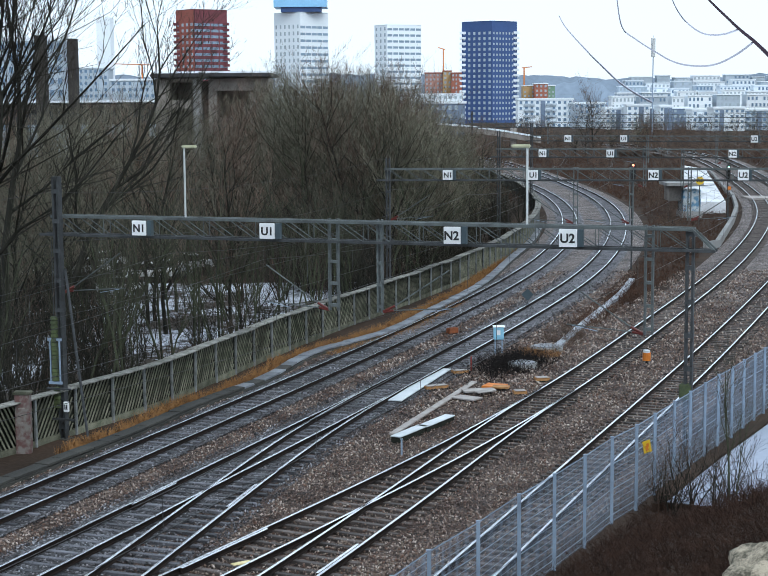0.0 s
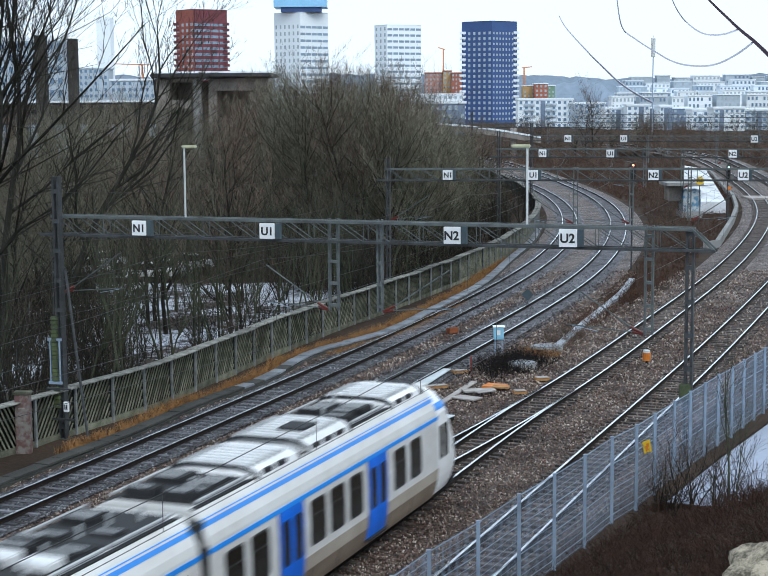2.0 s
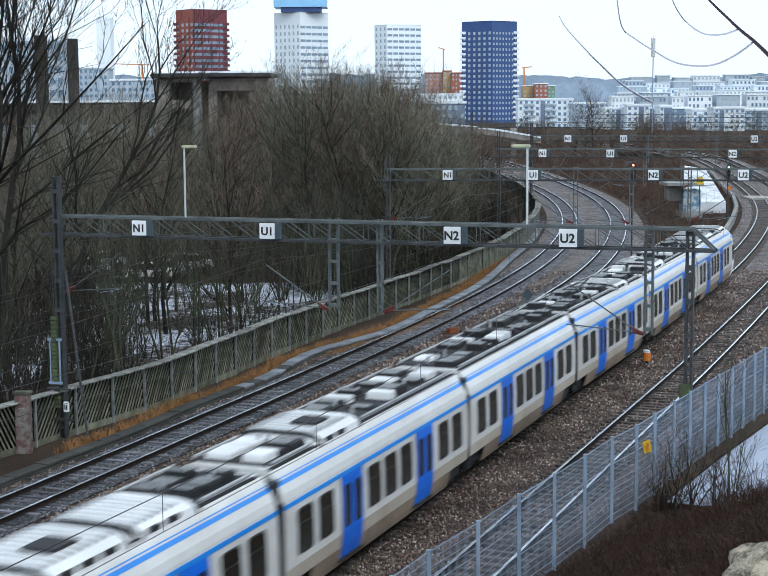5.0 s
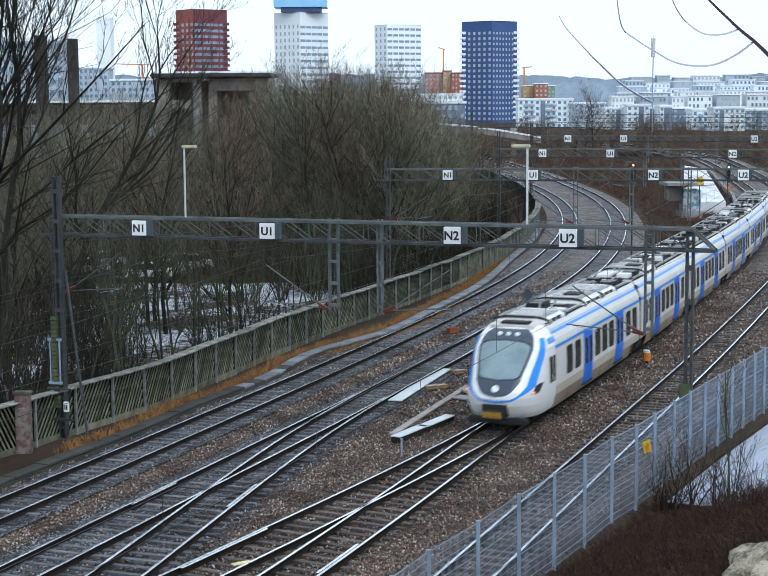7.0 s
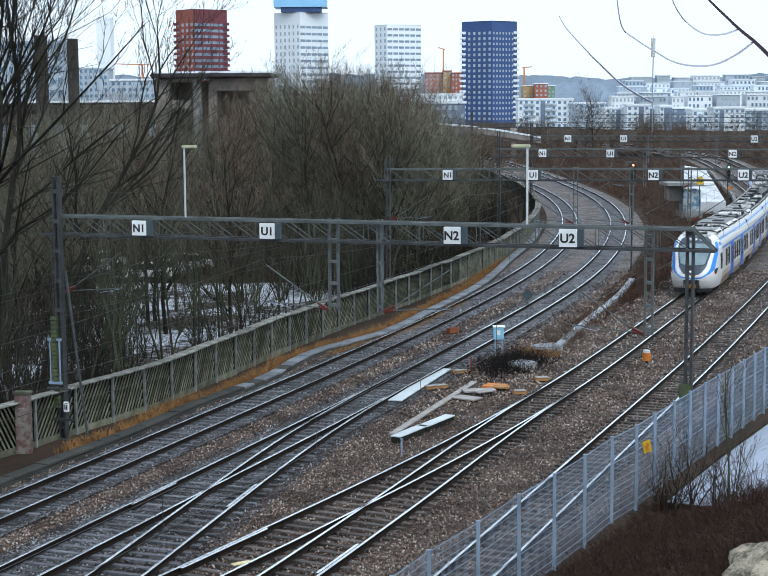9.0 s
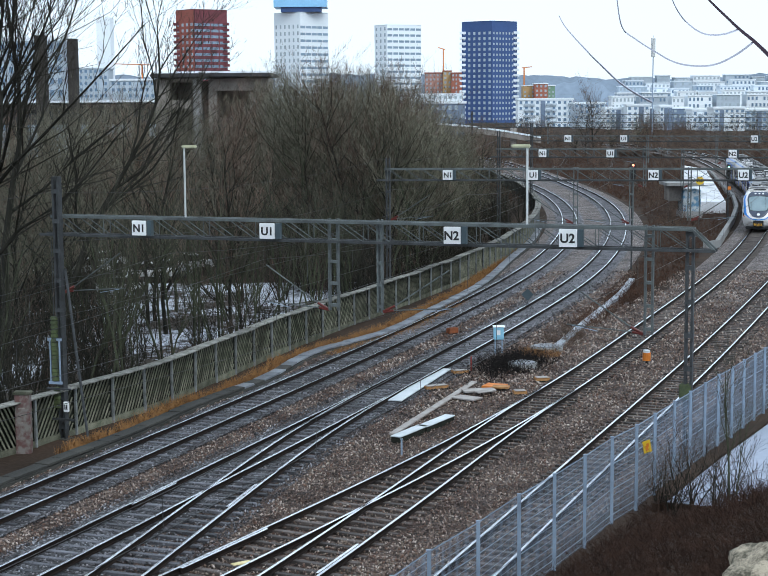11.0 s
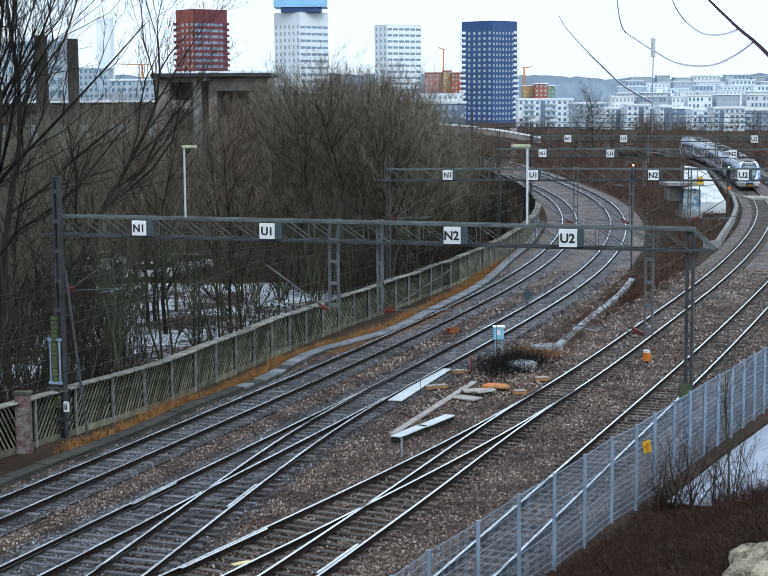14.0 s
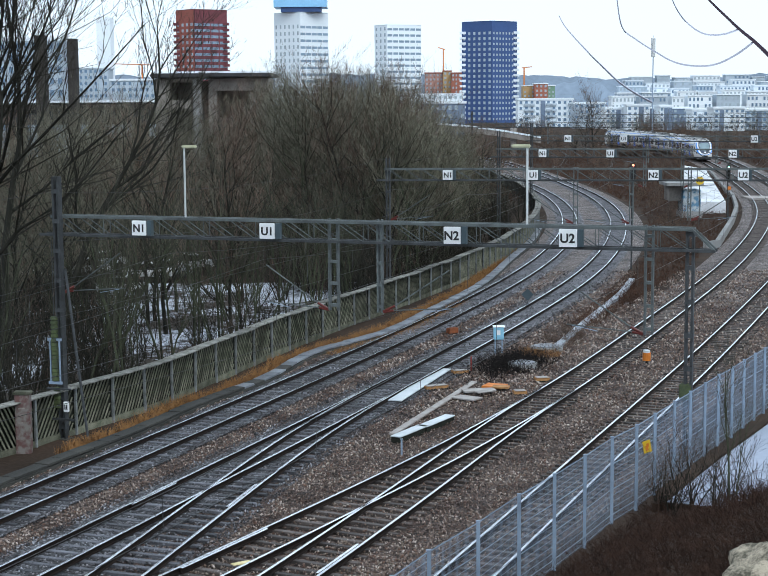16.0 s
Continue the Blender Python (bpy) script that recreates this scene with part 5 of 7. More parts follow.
for i in range(90):
    f = TREE_RND.uniform(58, 175)
    p, s = FENCE_LEFT.at(f, -TREE_RND.uniform(1.5, 14))
    put(SHRUB[i % 3], p.x, p.y, TREE_RND.uniform(0.5, 1.0) * (1.25 if f > 95 else 0.8))
for i in range(60):
    f = TREE_RND.uniform(64, 112)
    p, s = FENCE_LEFT.at(f, -TREE_RND.uniform(1.2, 9))
    put(SAPLING[i % 2], p.x, p.y, TREE_RND.uniform(0.7, 1.15))
for i in range(44):
    y = TREE_RND.uniform(68, 112)
    put(SHRUB[i % 3], col(TREE_RND.uniform(-30, 240), y), y, TREE_RND.uniform(0.7, 1.15))
for px, y in ((505, 76.5), (520, 77.2), (640, 84.5)):
    put(SHRUB[0], col(px, y) - 0.6, y, 0.42)
# reddish scrub between the tracks further out
for i in range(40):
    y = TREE_RND.uniform(140, 260)
    x = TREE_RND.uniform(TRACK_B.x(y) + 5, max(TRACK_C.x(y) - 8, TRACK_B.x(y) + 5.5))
    thicket(SHRUB[0], x, y, TREE_RND.uniform(0.25, 0.55))
for i in range(60):
    y = TREE_RND.uniform(200, 330)
    x = TREE_RND.uniform(-30, 26) if y > 240 else TREE_RND.uniform(-20, TRACK_A.x(y) - 6)
    thicket(SHRUB[i % 2], x, y, TREE_RND.uniform(0.5, 1.1))
for i in range(90):
    y = TREE_RND.uniform(300, 420)
    thicket(SHRUB[i % 3], col(TREE_RND.uniform(930, 1600), y), y, TREE_RND.uniform(0.5, 1.0))
for i in range(170):
    y = TREE_RND.uniform(255, 520)
    px = TREE_RND.uniform(915, 1600)
    x = col(px, y)
    if min(abs(x - l.x(min(y, 420))) for l in (TRACK_A, TRACK_B, TRACK_C, TRACK_D)) > 5:
        thicket(SHRUB[i % 3], x, y, TREE_RND.uniform(0.5, 0.95) * (1.7 if y > 400 else 1.0))
put(WOOD[2], col(1208, 330), 330, 0.98)
put(WOOD[2], col(1195, 345), 345, 0.85)
for px, y, s in ((1175, 360, 0.6), (1250, 360, 0.6), (1300, 380, 0.5), (1540, 380, 0.6), (1480, 390, 0.5)):
    put(WOOD[1], col(px, y), y, s)
for i in range(26):
    y = TREE_RND.uniform(76, 88)
    thicket(SHRUB[0], *(lambda p: (p.x, p.y))(TRACK_C.at(y, -TREE_RND.uniform(2.6, 5.0))[0]), TREE_RND.uniform(0.1, 0.2))
for px, y, s in ((1380, 45.2, 0.42), (1420, 45.8, 0.5), (1470, 44.5, 0.45), (1500, 46, 0.4), (1350, 46.0, 0.35), (1540, 44, 0.35)):
    put(SHRUB[0], col(px, y), y, s)
put(SAPLING[1], col(1500, 43.0), 43.0, 0.55)
put(SAPLING[1], col(1512, 43.5), 43.5, 0.38)

join_thicket()


# ---- park behind the fence: patchy snow, parked cars ----
def snow_sheet():
    bm = bmesh.new()
    rows = []
    for i in range(30):
        y = 76 + i * 1.7
        row = []
        for j in range(24):
            f = j / 23
            x = FENCE_LEFT.x(y) - 3.5 - f * 26
            row.append(bm.verts.new((x, y, ground_z(x, y) + 0.13)))
        rows.append(row)
    for r, q in zip(rows, rows[1:]):
        for k in range(23):
            bm.faces.new((r[k], r[k + 1], q[k + 1], q[k]))
    tagged(part("snow_cover", bm, SNOW_SOIL, smooth=True), "patchy melting snow on the park ground behind the fence", "snow", kind="structure")


snow_sheet()


def parked_car(x, y, turn, paint, colour):
    c = empty("parked_car", pose(x, y, ground_z(x, y) + 0.1, 0, 0, turn), colour + " car parked on snowy ground behind bare trees", "car", "parked cars")
    part("body", bevelled((-2.1, 2.1, -0.85, 0.85, 0.35, 0.9), w=0.12), paint, c)
    part("cabin", bevelled((-1.3, 0.9, -0.75, 0.75, 0.85, 1.42), w=0.2), TRAIN_GLASS, c, "dark glazed cabin")
    part("roof", bevelled((-1.0, 0.5, -0.66, 0.66, 1.4, 1.47), w=0.03), paint, c)
    for wx in (-1.3, 1.3):
        for wy in (-0.8, 0.8):
            part("wheel", bars(0.32, ((wx, wy - 0.1, 0.32), (wx, wy + 0.1, 0.32)), sides=14), RUBBER, c)


CAR_WHITE = mat("car_white", (0.75, 0.76, 0.78), None, 1, 5, 0.3, bump=0)
CAR_RED = mat("car_red", (0.4, 0.03, 0.03), None, 1, 5, 0.3, bump=0)
CAR_GREY = mat("car_grey", (0.25, 0.27, 0.3), None, 1, 5, 0.3, bump=0)
for px, y, turn, k in ((95, 128, 10, 0), (180, 132, 5, 0), (300, 128, 8, 0), (340, 130, 4, 2), (100, 118, 14, 1), (245, 118, 6, 0), (390, 135, 12, 0), (60, 112, 9, 2), (215, 138, 3, 0)):
    parked_car(col(px, y), y, turn, (CAR_WHITE, CAR_RED, CAR_GREY)[k], ("white", "red", "grey")[k])


# ---- concrete bridge head and viaduct behind the wood ----
def slab(name, p0, p1, depth, material, parent, label="", w=0.1):
    return part(name, bevelled((p0[0], p1[0], p0[1], p0[1] + depth, p1[2], p0[2]), w=w), material, parent, label)


OLD_CONCRETE = mat("old_concrete", (0.38, 0.345, 0.315), (0.17, 0.15, 0.135), 0.25, 4, 0.9)
PYLON = mat("dark_concrete", (0.075, 0.068, 0.062), (0.03, 0.028, 0.027), 0.4, 4, 0.9)
DARK_ROOF = mat("tar_roof", (0.045, 0.045, 0.05), (0.025, 0.025, 0.028), 0.5, 5, 0.8)
pav = empty("concrete_pavilion", None, "weathered concrete bridge pavilion with flat dark roof behind trees", "building")
slab("roof", (-36.94, 250.00, 17.29), (-17.66, 250.00, 16.61), 16, DARK_ROOF, pav, "flat dark roof slab", 0.15)
slab("roof_snow", (-36.54, 250.50, 17.60), (-18.15, 250.50, 17.14), 14, TOWER_WHITE, pav, "thin snow on the roof", 0.02)
slab("wall", (-36.47, 252.00, 16.54), (-34.11, 252.00, 3.23), 12, OLD_CONCRETE, pav)
slab("wall", (-30.31, 251.00, 16.48), (-29.10, 251.00, 3.23), 4, CONCRETE, pav, "pale concrete pier")
slab("wall", (-27.98, 252.50, 16.49), (-18.34, 252.50, 14.47), 12, OLD_CONCRETE, pav)
slab("wall", (-28.07, 253.00, 14.54), (-26.72, 253.00, 3.14), 12, OLD_CONCRETE, pav)
slab("wall", (-21.53, 253.00, 14.50), (-18.56, 253.00, 3.08), 12, OLD_CONCRETE, pav)
slab("spandrel", (-33.88, 252.60, 16.53), (-30.52, 252.60, 15.88), 10, OLD_CONCRETE, pav)
slab("balustrade", (-33.91, 252.20, 13.02), (-30.56, 252.20, 11.67), 1.0, OLD_CONCRETE, pav)
slab("back_wall", (-35.16, 262.00, 16.19), (-22.34, 262.00, 2.76), 1.0, OLD_CONCRETE, pav)
slab("balustrade", (-26.62, 253.40, 10.22), (-21.76, 253.40, 3.09), 1.0, DARK_ROOF, pav)
via = empty("viaduct", None, "dark concrete road viaduct with snowy parapet behind trees", "viaduct")
slab("deck", (-78.73, 300.00, 11.75), (-24.51, 300.00, 8.59), 12, DARK_ROOF, via)
slab("parapet", (-78.43, 299.00, 12.87), (-24.39, 299.00, 11.38), 0.5, PYLON, via)
slab("parapet_snow", (-78.42, 299.00, 13.15), (-24.37, 299.00, 12.47), 0.6, TOWER_WHITE, via, "", 0.02)
for px in (40, 200, 290, 470):
    q = (-73.95, 303.00, 8.89)
    x = col(px, 303)
    part("pier", bevelled((x - 1.4, x + 1.4, 303, 306, -3, q[2]), w=0.1), PYLON, via)
for p0, p1 in (((-45.24, 205.00, 21.30), (-43.93, 205.00, 5.12)), ((-41.40, 207.00, 20.91), (-40.27, 207.00, 5.01))):
    tw = empty("concrete_pylon", None, "tall dark concrete pylon behind bare trees", "pylon", "concrete pylons")
    slab("shaft", p0, p1, 2.0, PYLON, tw)
    slab("cap", (p0[0] - 0.04, p0[1] - 0.04, p0[2] + 0.2), (p1[0] + 0.04, p0[1], p0[2]), 2.08, PYLON, tw, "", 0.03)
via2 = empty("viaduct", None, "rusty brown railway viaduct with snow beyond the curve", "viaduct")
deck = [(Vector(p), Vector((0, 1, 0))) for p in ((10.60, 345.00, 7.91), (19.22, 345.00, 7.10), (26.76, 345.00, 6.08), (34.86, 345.00, 4.63))]
part("deck", sweep([(0, -1.5), (0, -0.35), (6, -0.35), (6, -1.5)], deck), OLD_CONCRETE, via2)
part("snow", sweep([(-0.1, -0.35), (-0.1, 0.0), (6, 0.0), (6, -0.35)], deck), TOWER_WHITE, via2, "thin snow on the deck")
bm = bmesh.new()
a0, a1 = Vector((10.57, 344.00, 8.45)), Vector((34.75, 344.00, 5.40))
for i in range(25):
    p = a0.lerp(a1, i / 24)
    bar(bm, p + Vector((0, 0, 0.9)), p - Vector((0, 0, 1.1)), 0.05)
bar(bm, a0 + Vector((0, 0, 0.9)), a1 + Vector((0, 0, 0.9)), 0.05)
bar(bm, a0, a1, 0.04)
part("railing", bm, DARK_STEEL, via2, "dark steel railing")
for px in (962, 1050):
    x = col(px, 346)
    part("pier", bevelled((x - 0.6, x + 0.6, 346, 348, -2, (-84.51, 346.00, 6.62)[2]), w=0.1), OLD_CONCRETE, via2)
tagged(via2, "brown railway viaduct with thin snow beyond the curve")


# ---- towers ----
def tower(corner, left, right, floors, top_z, base_z, fl, mats, label, ticks, cols=(6, 6), crown=0.0, styles=((0.55, 0.5), (0.55, 0.5))):
    """A tower block seen over a corner; left and right are the lengths of its two faces, fl the storey height."""
    wall_l, wall_r, glass, tick = mats
    c = Vector(corner)
    e = empty("tower_block", None, label, "tower block", "tower blocks on the skyline")
    ul = Vector((-left[0], left[1] * 0.9, 0)).normalized()
    ur = Vector((right[0], right[1] * 0.9, 0)).normalized()
    ll, lr = left[0] / -ul.x, right[0] / ur.x
    p = [c, c + ur * lr, c + ur * lr + ul * ll, c + ul * ll]
    for i, (a, b, m) in enumerate(((p[3], p[0], wall_l), (p[0], p[1], wall_r), (p[1], p[2], wall_r), (p[2], p[3], wall_l))):
        bm = bmesh.new()
        q = [bm.verts.new((v.x, v.y, z)) for v, z in ((a, base_z), (b, base_z), (b, top_z), (a, top_z))]
        inn = (c + ur * lr / 2 + ul * ll / 2)
        k = [bm.verts.new((v.x + (inn.x - v.x) * 0.03, v.y + (inn.y - v.y) * 0.03, z)) for v, z in ((a, base_z), (b, base_z), (b, top_z), (a, top_z))]
        bm.faces.new(q)
        bm.faces.new(k[::-1])
        for s in range(4):
            bm.faces.new((q[s], k[s], k[(s + 1) % 4], q[(s + 1) % 4]))
        part("wall", bm, m, e)
    bm = bmesh.new()
    bot = [bm.verts.new((v.x, v.y, top_z - 0.5)) for v in p]
    bm.faces.new(bot)
    up = [bm.verts.new((v.x, v.y, top_z - 0.1)) for v in p]
    bm.faces.new(up)
    for s in range(4):
        bm.faces.new((bot[s], bot[(s + 1) % 4], up[(s + 1) % 4], up[s]))
    part("roof", bm, wall_r, e)
    for d, n_cols, length, (share, high), glass in ((ul, cols[0], ll, styles[0], glass[0]), (ur, cols[1], lr, styles[1], glass[1])):
        w = length / n_cols
        ww = w * share
        wm = mesh_of("window", boxes((-ww / 2, ww / 2, -0.12, 0.05, 0, fl * high)), glass)
        ang = math.atan2(d.y, d.x)
        for f in range(floors):
            z = top_z - crown - (f + 1) * fl + fl * 0.3
            if z < base_z:
                break
            for k in range(n_cols):
                o = new("window", wm)
                o.parent = e
                q = c + d * (w * (k + 0.5))
                o.matrix_basis = Matrix.Translation((q.x, q.y, z)) @ Matrix.Rotation(ang, 4, "Z")
    if tick:
        for f in range(floors):
            z = top_z - crown - f * fl - 0.2
            for v, s in ((p[3], -1), (p[1], 1)):
                part("balcony", boxes((v.x - 1.2 if s < 0 else v.x - 2.2, v.x + 2.2 if s < 0 else v.x + 1.2, v.y - 2.4, v.y + 1, z - fl * 0.42, z)), tick, e) if ticks else None
    return e


tower((62.70, 900.00, 57.55), (16.7, 15), (15.3, 15), 17, (62.70, 900.00, 57.55)[2], (62.80, 900.00, -11.35)[2], 3.05, (TOWER_BLUE, TOWER_BLUE, (PALE_GLASS, PALE_GLASS), TOWER_WHITE), "dark blue residential tower with pale windows and white balconies", True, (6, 8), 5.5, ((0.42, 0.5), (0.4, 0.42)))
tower((-104.89, 880.00, 64.15), (11.6, 14), (17.1, 16), 12, (-104.89, 880.00, 64.15)[2], (-106.66, 880.00, -17.88)[2], 3.3, (TOWER_ORANGE, TOWER_RED, (PALE_GLASS, STRIP_GLASS), TOWER_RED), "red and orange residential tower with dark window bands", True, (4, 4), 7.0, ((0.45, 0.5), (0.86, 0.46)))
tower((-49.96, 960.00, 66.62), (16.6, 15), (16.6, 15), 13, (-49.96, 960.00, 66.62)[2], (-51.14, 960.00, -21.12)[2], 4.1, (TOWER_WHITE, TOWER_WHITE, (PALE_GLASS, STRIP_GLASS), None), "white residential tower with grey window bands", False, (6, 5), 7.0, ((0.34, 0.55), (0.86, 0.36)))
tower((3.17, 1050.00, 62.92), (8.4, 14), (23, 12), 15, (3.17, 1050.00, 62.92)[2], (2.59, 1050.00, -24.71)[2], 4.0, (TOWER_WHITE, TOWER_WHITE, (PALE_GLASS, STRIP_GLASS), None), "white residential tower with grey window bands", False, (3, 6), 1.0, ((0.34, 0.55), (0.82, 0.36)))
pent = empty("tower_penthouse", None, "pale blue glass storey on top of the white tower", "penthouse")
slab("dark_band", (-61.64, 962.00, 70.04), (-37.26, 962.00, 66.64), 20, TOWER_BLUE, pent)
SKY_GLASS = mat("sky_glass", (0.3, 0.58, 0.85), (0.22, 0.45, 0.7), 0.1, 1, 0.15, bump=0)
slab("glass_storey", (-65.91, 961.00, 77.92), (-33.62, 961.00, 69.49), 24, SKY_GLASS, pent)
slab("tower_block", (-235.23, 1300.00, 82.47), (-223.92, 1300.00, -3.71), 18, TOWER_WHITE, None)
tagged(bpy.data.objects["tower_block.004"] if "tower_block.004" in bpy.data.objects else pent, "very pale distant tower block, haze put into its colour", "tower block")


# ---- lower city ----
def block(p0, p1, depth, floors, n, wall, glass, label, roof=None, win_h=0.5, bays=0.0):
    """A slab block with rows of windows; p0 the upper left corner of its front, p1 the lower right."""
    e = empty("apartment_block", None, label, "apartment block", "apartment blocks of the city")
    x0, x1, y, z0, z1 = p0[0], p1[0], p0[1], p1[2], p0[2]
    part("wall", boxes((x0, x1, y, y + depth, min(z0, -4), z1)), wall, e)
    part("roof", boxes((x0 - 0.4, x1 + 0.4, y - 0.5, y + depth, z1, z1 + 0.8)), roof or TOWER_WHITE, e)
    fl, w = (z1 - z0) / floors, (x1 - x0) / n
    wm = mesh_of("window", boxes((-w * 0.24, w * 0.24, -0.25, 0.1, 0, fl * win_h)), glass)
    rn = random.Random(int(x0 * 10))
    bay = {k for k in range(n) if rn.random() < bays}
    for k in bay:
        bx = x0 + w * (k + 0.5)
        if rn.random() < 0.5:
            part("stair_bay", boxes((bx - w * 0.42, bx + w * 0.42, y - 0.35, y + 0.2, min(z0, -4), z1 - 0.5)), WALL_BLUE, e, "blue-grey stair bay")
        else:
            for f in range(floors):
                part("balcony", boxes((bx - w * 0.45, bx + w * 0.45, y - 1.3, y + 0.1, z0 + fl * f, z0 + fl * (f + 0.36))), WALL_GREY, e, "pale grey balcony")
    for f in range(floors):
        for k in range(n):
            if rn.random() < 0.12:
                continue
            o = new("window", wm)
            o.parent = e
            o.location = (x0 + w * (k + 0.5), y, z0 + fl * (f + 0.28))
    return e


WALL_YELLOW = mat("yellow_render", (0.62, 0.42, 0.2), None, 0.05, 0.5, 0.8, bump=0)
WALL_PINK = mat("pink_render", (0.55, 0.3, 0.25), None, 0.05, 0.5, 0.8, bump=0)
# grey pushed towards pale blue, haze painted in
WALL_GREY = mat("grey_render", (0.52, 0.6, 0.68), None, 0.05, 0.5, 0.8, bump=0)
WALL_BLUE = mat("bluegrey_render", (0.2, 0.26, 0.36), None, 0.05, 0.5, 0.8, bump=0)
WALL_GREEN = mat("green_render", (0.25, 0.42, 0.3), None, 0.05, 0.5, 0.8, bump=0)
ROOF_RED = mat("red_roof", (0.4, 0.14, 0.09), None, 0.05, 0.5, 0.8, bump=0)
W, D = TOWER_WHITE, WALL_BLUE
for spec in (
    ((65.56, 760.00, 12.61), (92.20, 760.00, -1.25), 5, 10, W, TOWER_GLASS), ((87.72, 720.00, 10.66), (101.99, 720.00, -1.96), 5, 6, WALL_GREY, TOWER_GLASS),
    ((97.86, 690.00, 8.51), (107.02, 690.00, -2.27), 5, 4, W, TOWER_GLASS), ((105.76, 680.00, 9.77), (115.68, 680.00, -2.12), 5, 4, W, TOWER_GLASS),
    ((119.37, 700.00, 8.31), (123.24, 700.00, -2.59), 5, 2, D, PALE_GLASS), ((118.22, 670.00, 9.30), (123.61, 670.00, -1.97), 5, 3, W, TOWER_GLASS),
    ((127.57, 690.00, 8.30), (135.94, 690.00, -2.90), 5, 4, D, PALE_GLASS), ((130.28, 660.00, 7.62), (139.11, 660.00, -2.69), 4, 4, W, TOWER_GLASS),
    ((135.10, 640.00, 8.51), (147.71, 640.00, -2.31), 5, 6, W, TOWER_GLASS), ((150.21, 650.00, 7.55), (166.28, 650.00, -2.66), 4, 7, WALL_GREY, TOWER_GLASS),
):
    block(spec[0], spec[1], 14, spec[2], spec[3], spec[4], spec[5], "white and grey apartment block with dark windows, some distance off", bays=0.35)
rn = random.Random(3)
for row, (y0, yy) in enumerate(((166, 1500), (176, 1380), (187, 1260), (197, 1150), (206, 1040))):
    px = 1282 - row * 10 + rn.uniform(0, 20)
    while px < 1600:
        w = rn.uniform(24, 60)
        top = y0 + rn.uniform(-3, 4)
        q0 = Vector((col(px, yy), yy, 12.76 + yy * (205 + 0.007 * (px - 784) - top) / 3184.5))
        q1 = Vector((col(px + w, yy), yy, q0.z - 13))
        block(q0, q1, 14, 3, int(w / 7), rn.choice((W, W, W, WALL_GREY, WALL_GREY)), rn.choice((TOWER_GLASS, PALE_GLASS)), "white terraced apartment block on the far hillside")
        px += w + rn.uniform(2, 14)
block((21.64, 860.00, 15.61), (44.15, 860.00, 9.60), 20, 2, 8, W, PALE_GLASS, "long low white hall with snowy roof far off")
block((33.86, 1250.00, 33.87), (48.20, 1250.00, 14.47), 14, 6, 5, WALL_PINK, PALE_GLASS, "pink rendered apartment block far off", ROOF_RED)
block((47.87, 1240.00, 35.13), (54.39, 1240.00, 14.41), 14, 6, 2, WALL_YELLOW, PALE_GLASS, "yellow rendered apartment block far off", ROOF_RED)
block((53.98, 1230.00, 33.39), (63.92, 1230.00, 14.33), 14, 6, 4, ROOF_RED, PALE_GLASS, "red rendered apartment block far off", ROOF_RED)
block((98.28, 1100.00, 22.04), (106.56, 1100.00, 11.10), 14, 4, 3, WALL_YELLOW, PALE_GLASS, "yellow apartment block far off")
block((105.53, 1090.00, 23.25), (114.42, 1090.00, 11.05), 14, 4, 3, ROOF_RED, PALE_GLASS, "red and green apartment block far off")
block((114.89, 1095.00, 21.88), (120.07, 1095.00, 11.01), 14, 4, 2, WALL_GREEN, PALE_GLASS, "green apartment block far off")
block((-135.15, 700.00, 27.81), (-122.11, 700.00, 11.50), 14, 6, 6, WALL_GREY, TOWER_GLASS, "pale office block behind trees")
block((-112.50, 650.00, 21.63), (-91.50, 650.00, 11.44), 14, 4, 9, WALL_GREY, TOWER_GLASS, "pale office block behind trees")
block((-151.49, 640.00, 24.74), (-126.10, 640.00, 8.73), 14, 5, 10, WALL_GREY, TOWER_GLASS, "pale office block behind trees")
block((-111.3, 430.0, 29.6), (-87.0, 430.0, -2.0), 14, 10, 11, WALL_GREY, TOWER_GLASS, "pale grey apartment block with dark windows behind tall trees")
block((13.07, 520.00, 11.59), (27.34, 520.00, 6.01), 14, 2, 7, WALL_BLUE, PALE_GLASS, "low blue-grey shed beyond the viaduct")


def far_hill(name, y, pts, label):
    """A wooded ridge on the horizon."""
    bm = bmesh.new()
    n = 160
    front, top = [], []
    for i in range(n + 1):
        x = pts[0][0] + (pts[-1][0] - pts[0][0]) * i / n
        z = float(np.interp(x, [p[0] for p in pts], [p[2] for p in pts])) + 5 * noise.noise((x * 0.02, 0, y)) + 3.5 * noise.noise((x * 0.1, 3, y))
        top.append(Vector((x, y + 60, z)))
        front.append(Vector((x, y, -5)))
    strip(bm, front, top)
    strip(bm, [t for t in top], [Vector((t.x, t.y + 200, -5)) for t in top])
    return tagged(part(name, bm, HAZE_TINTED_HILL, smooth=True), label, "hill", kind="structure")


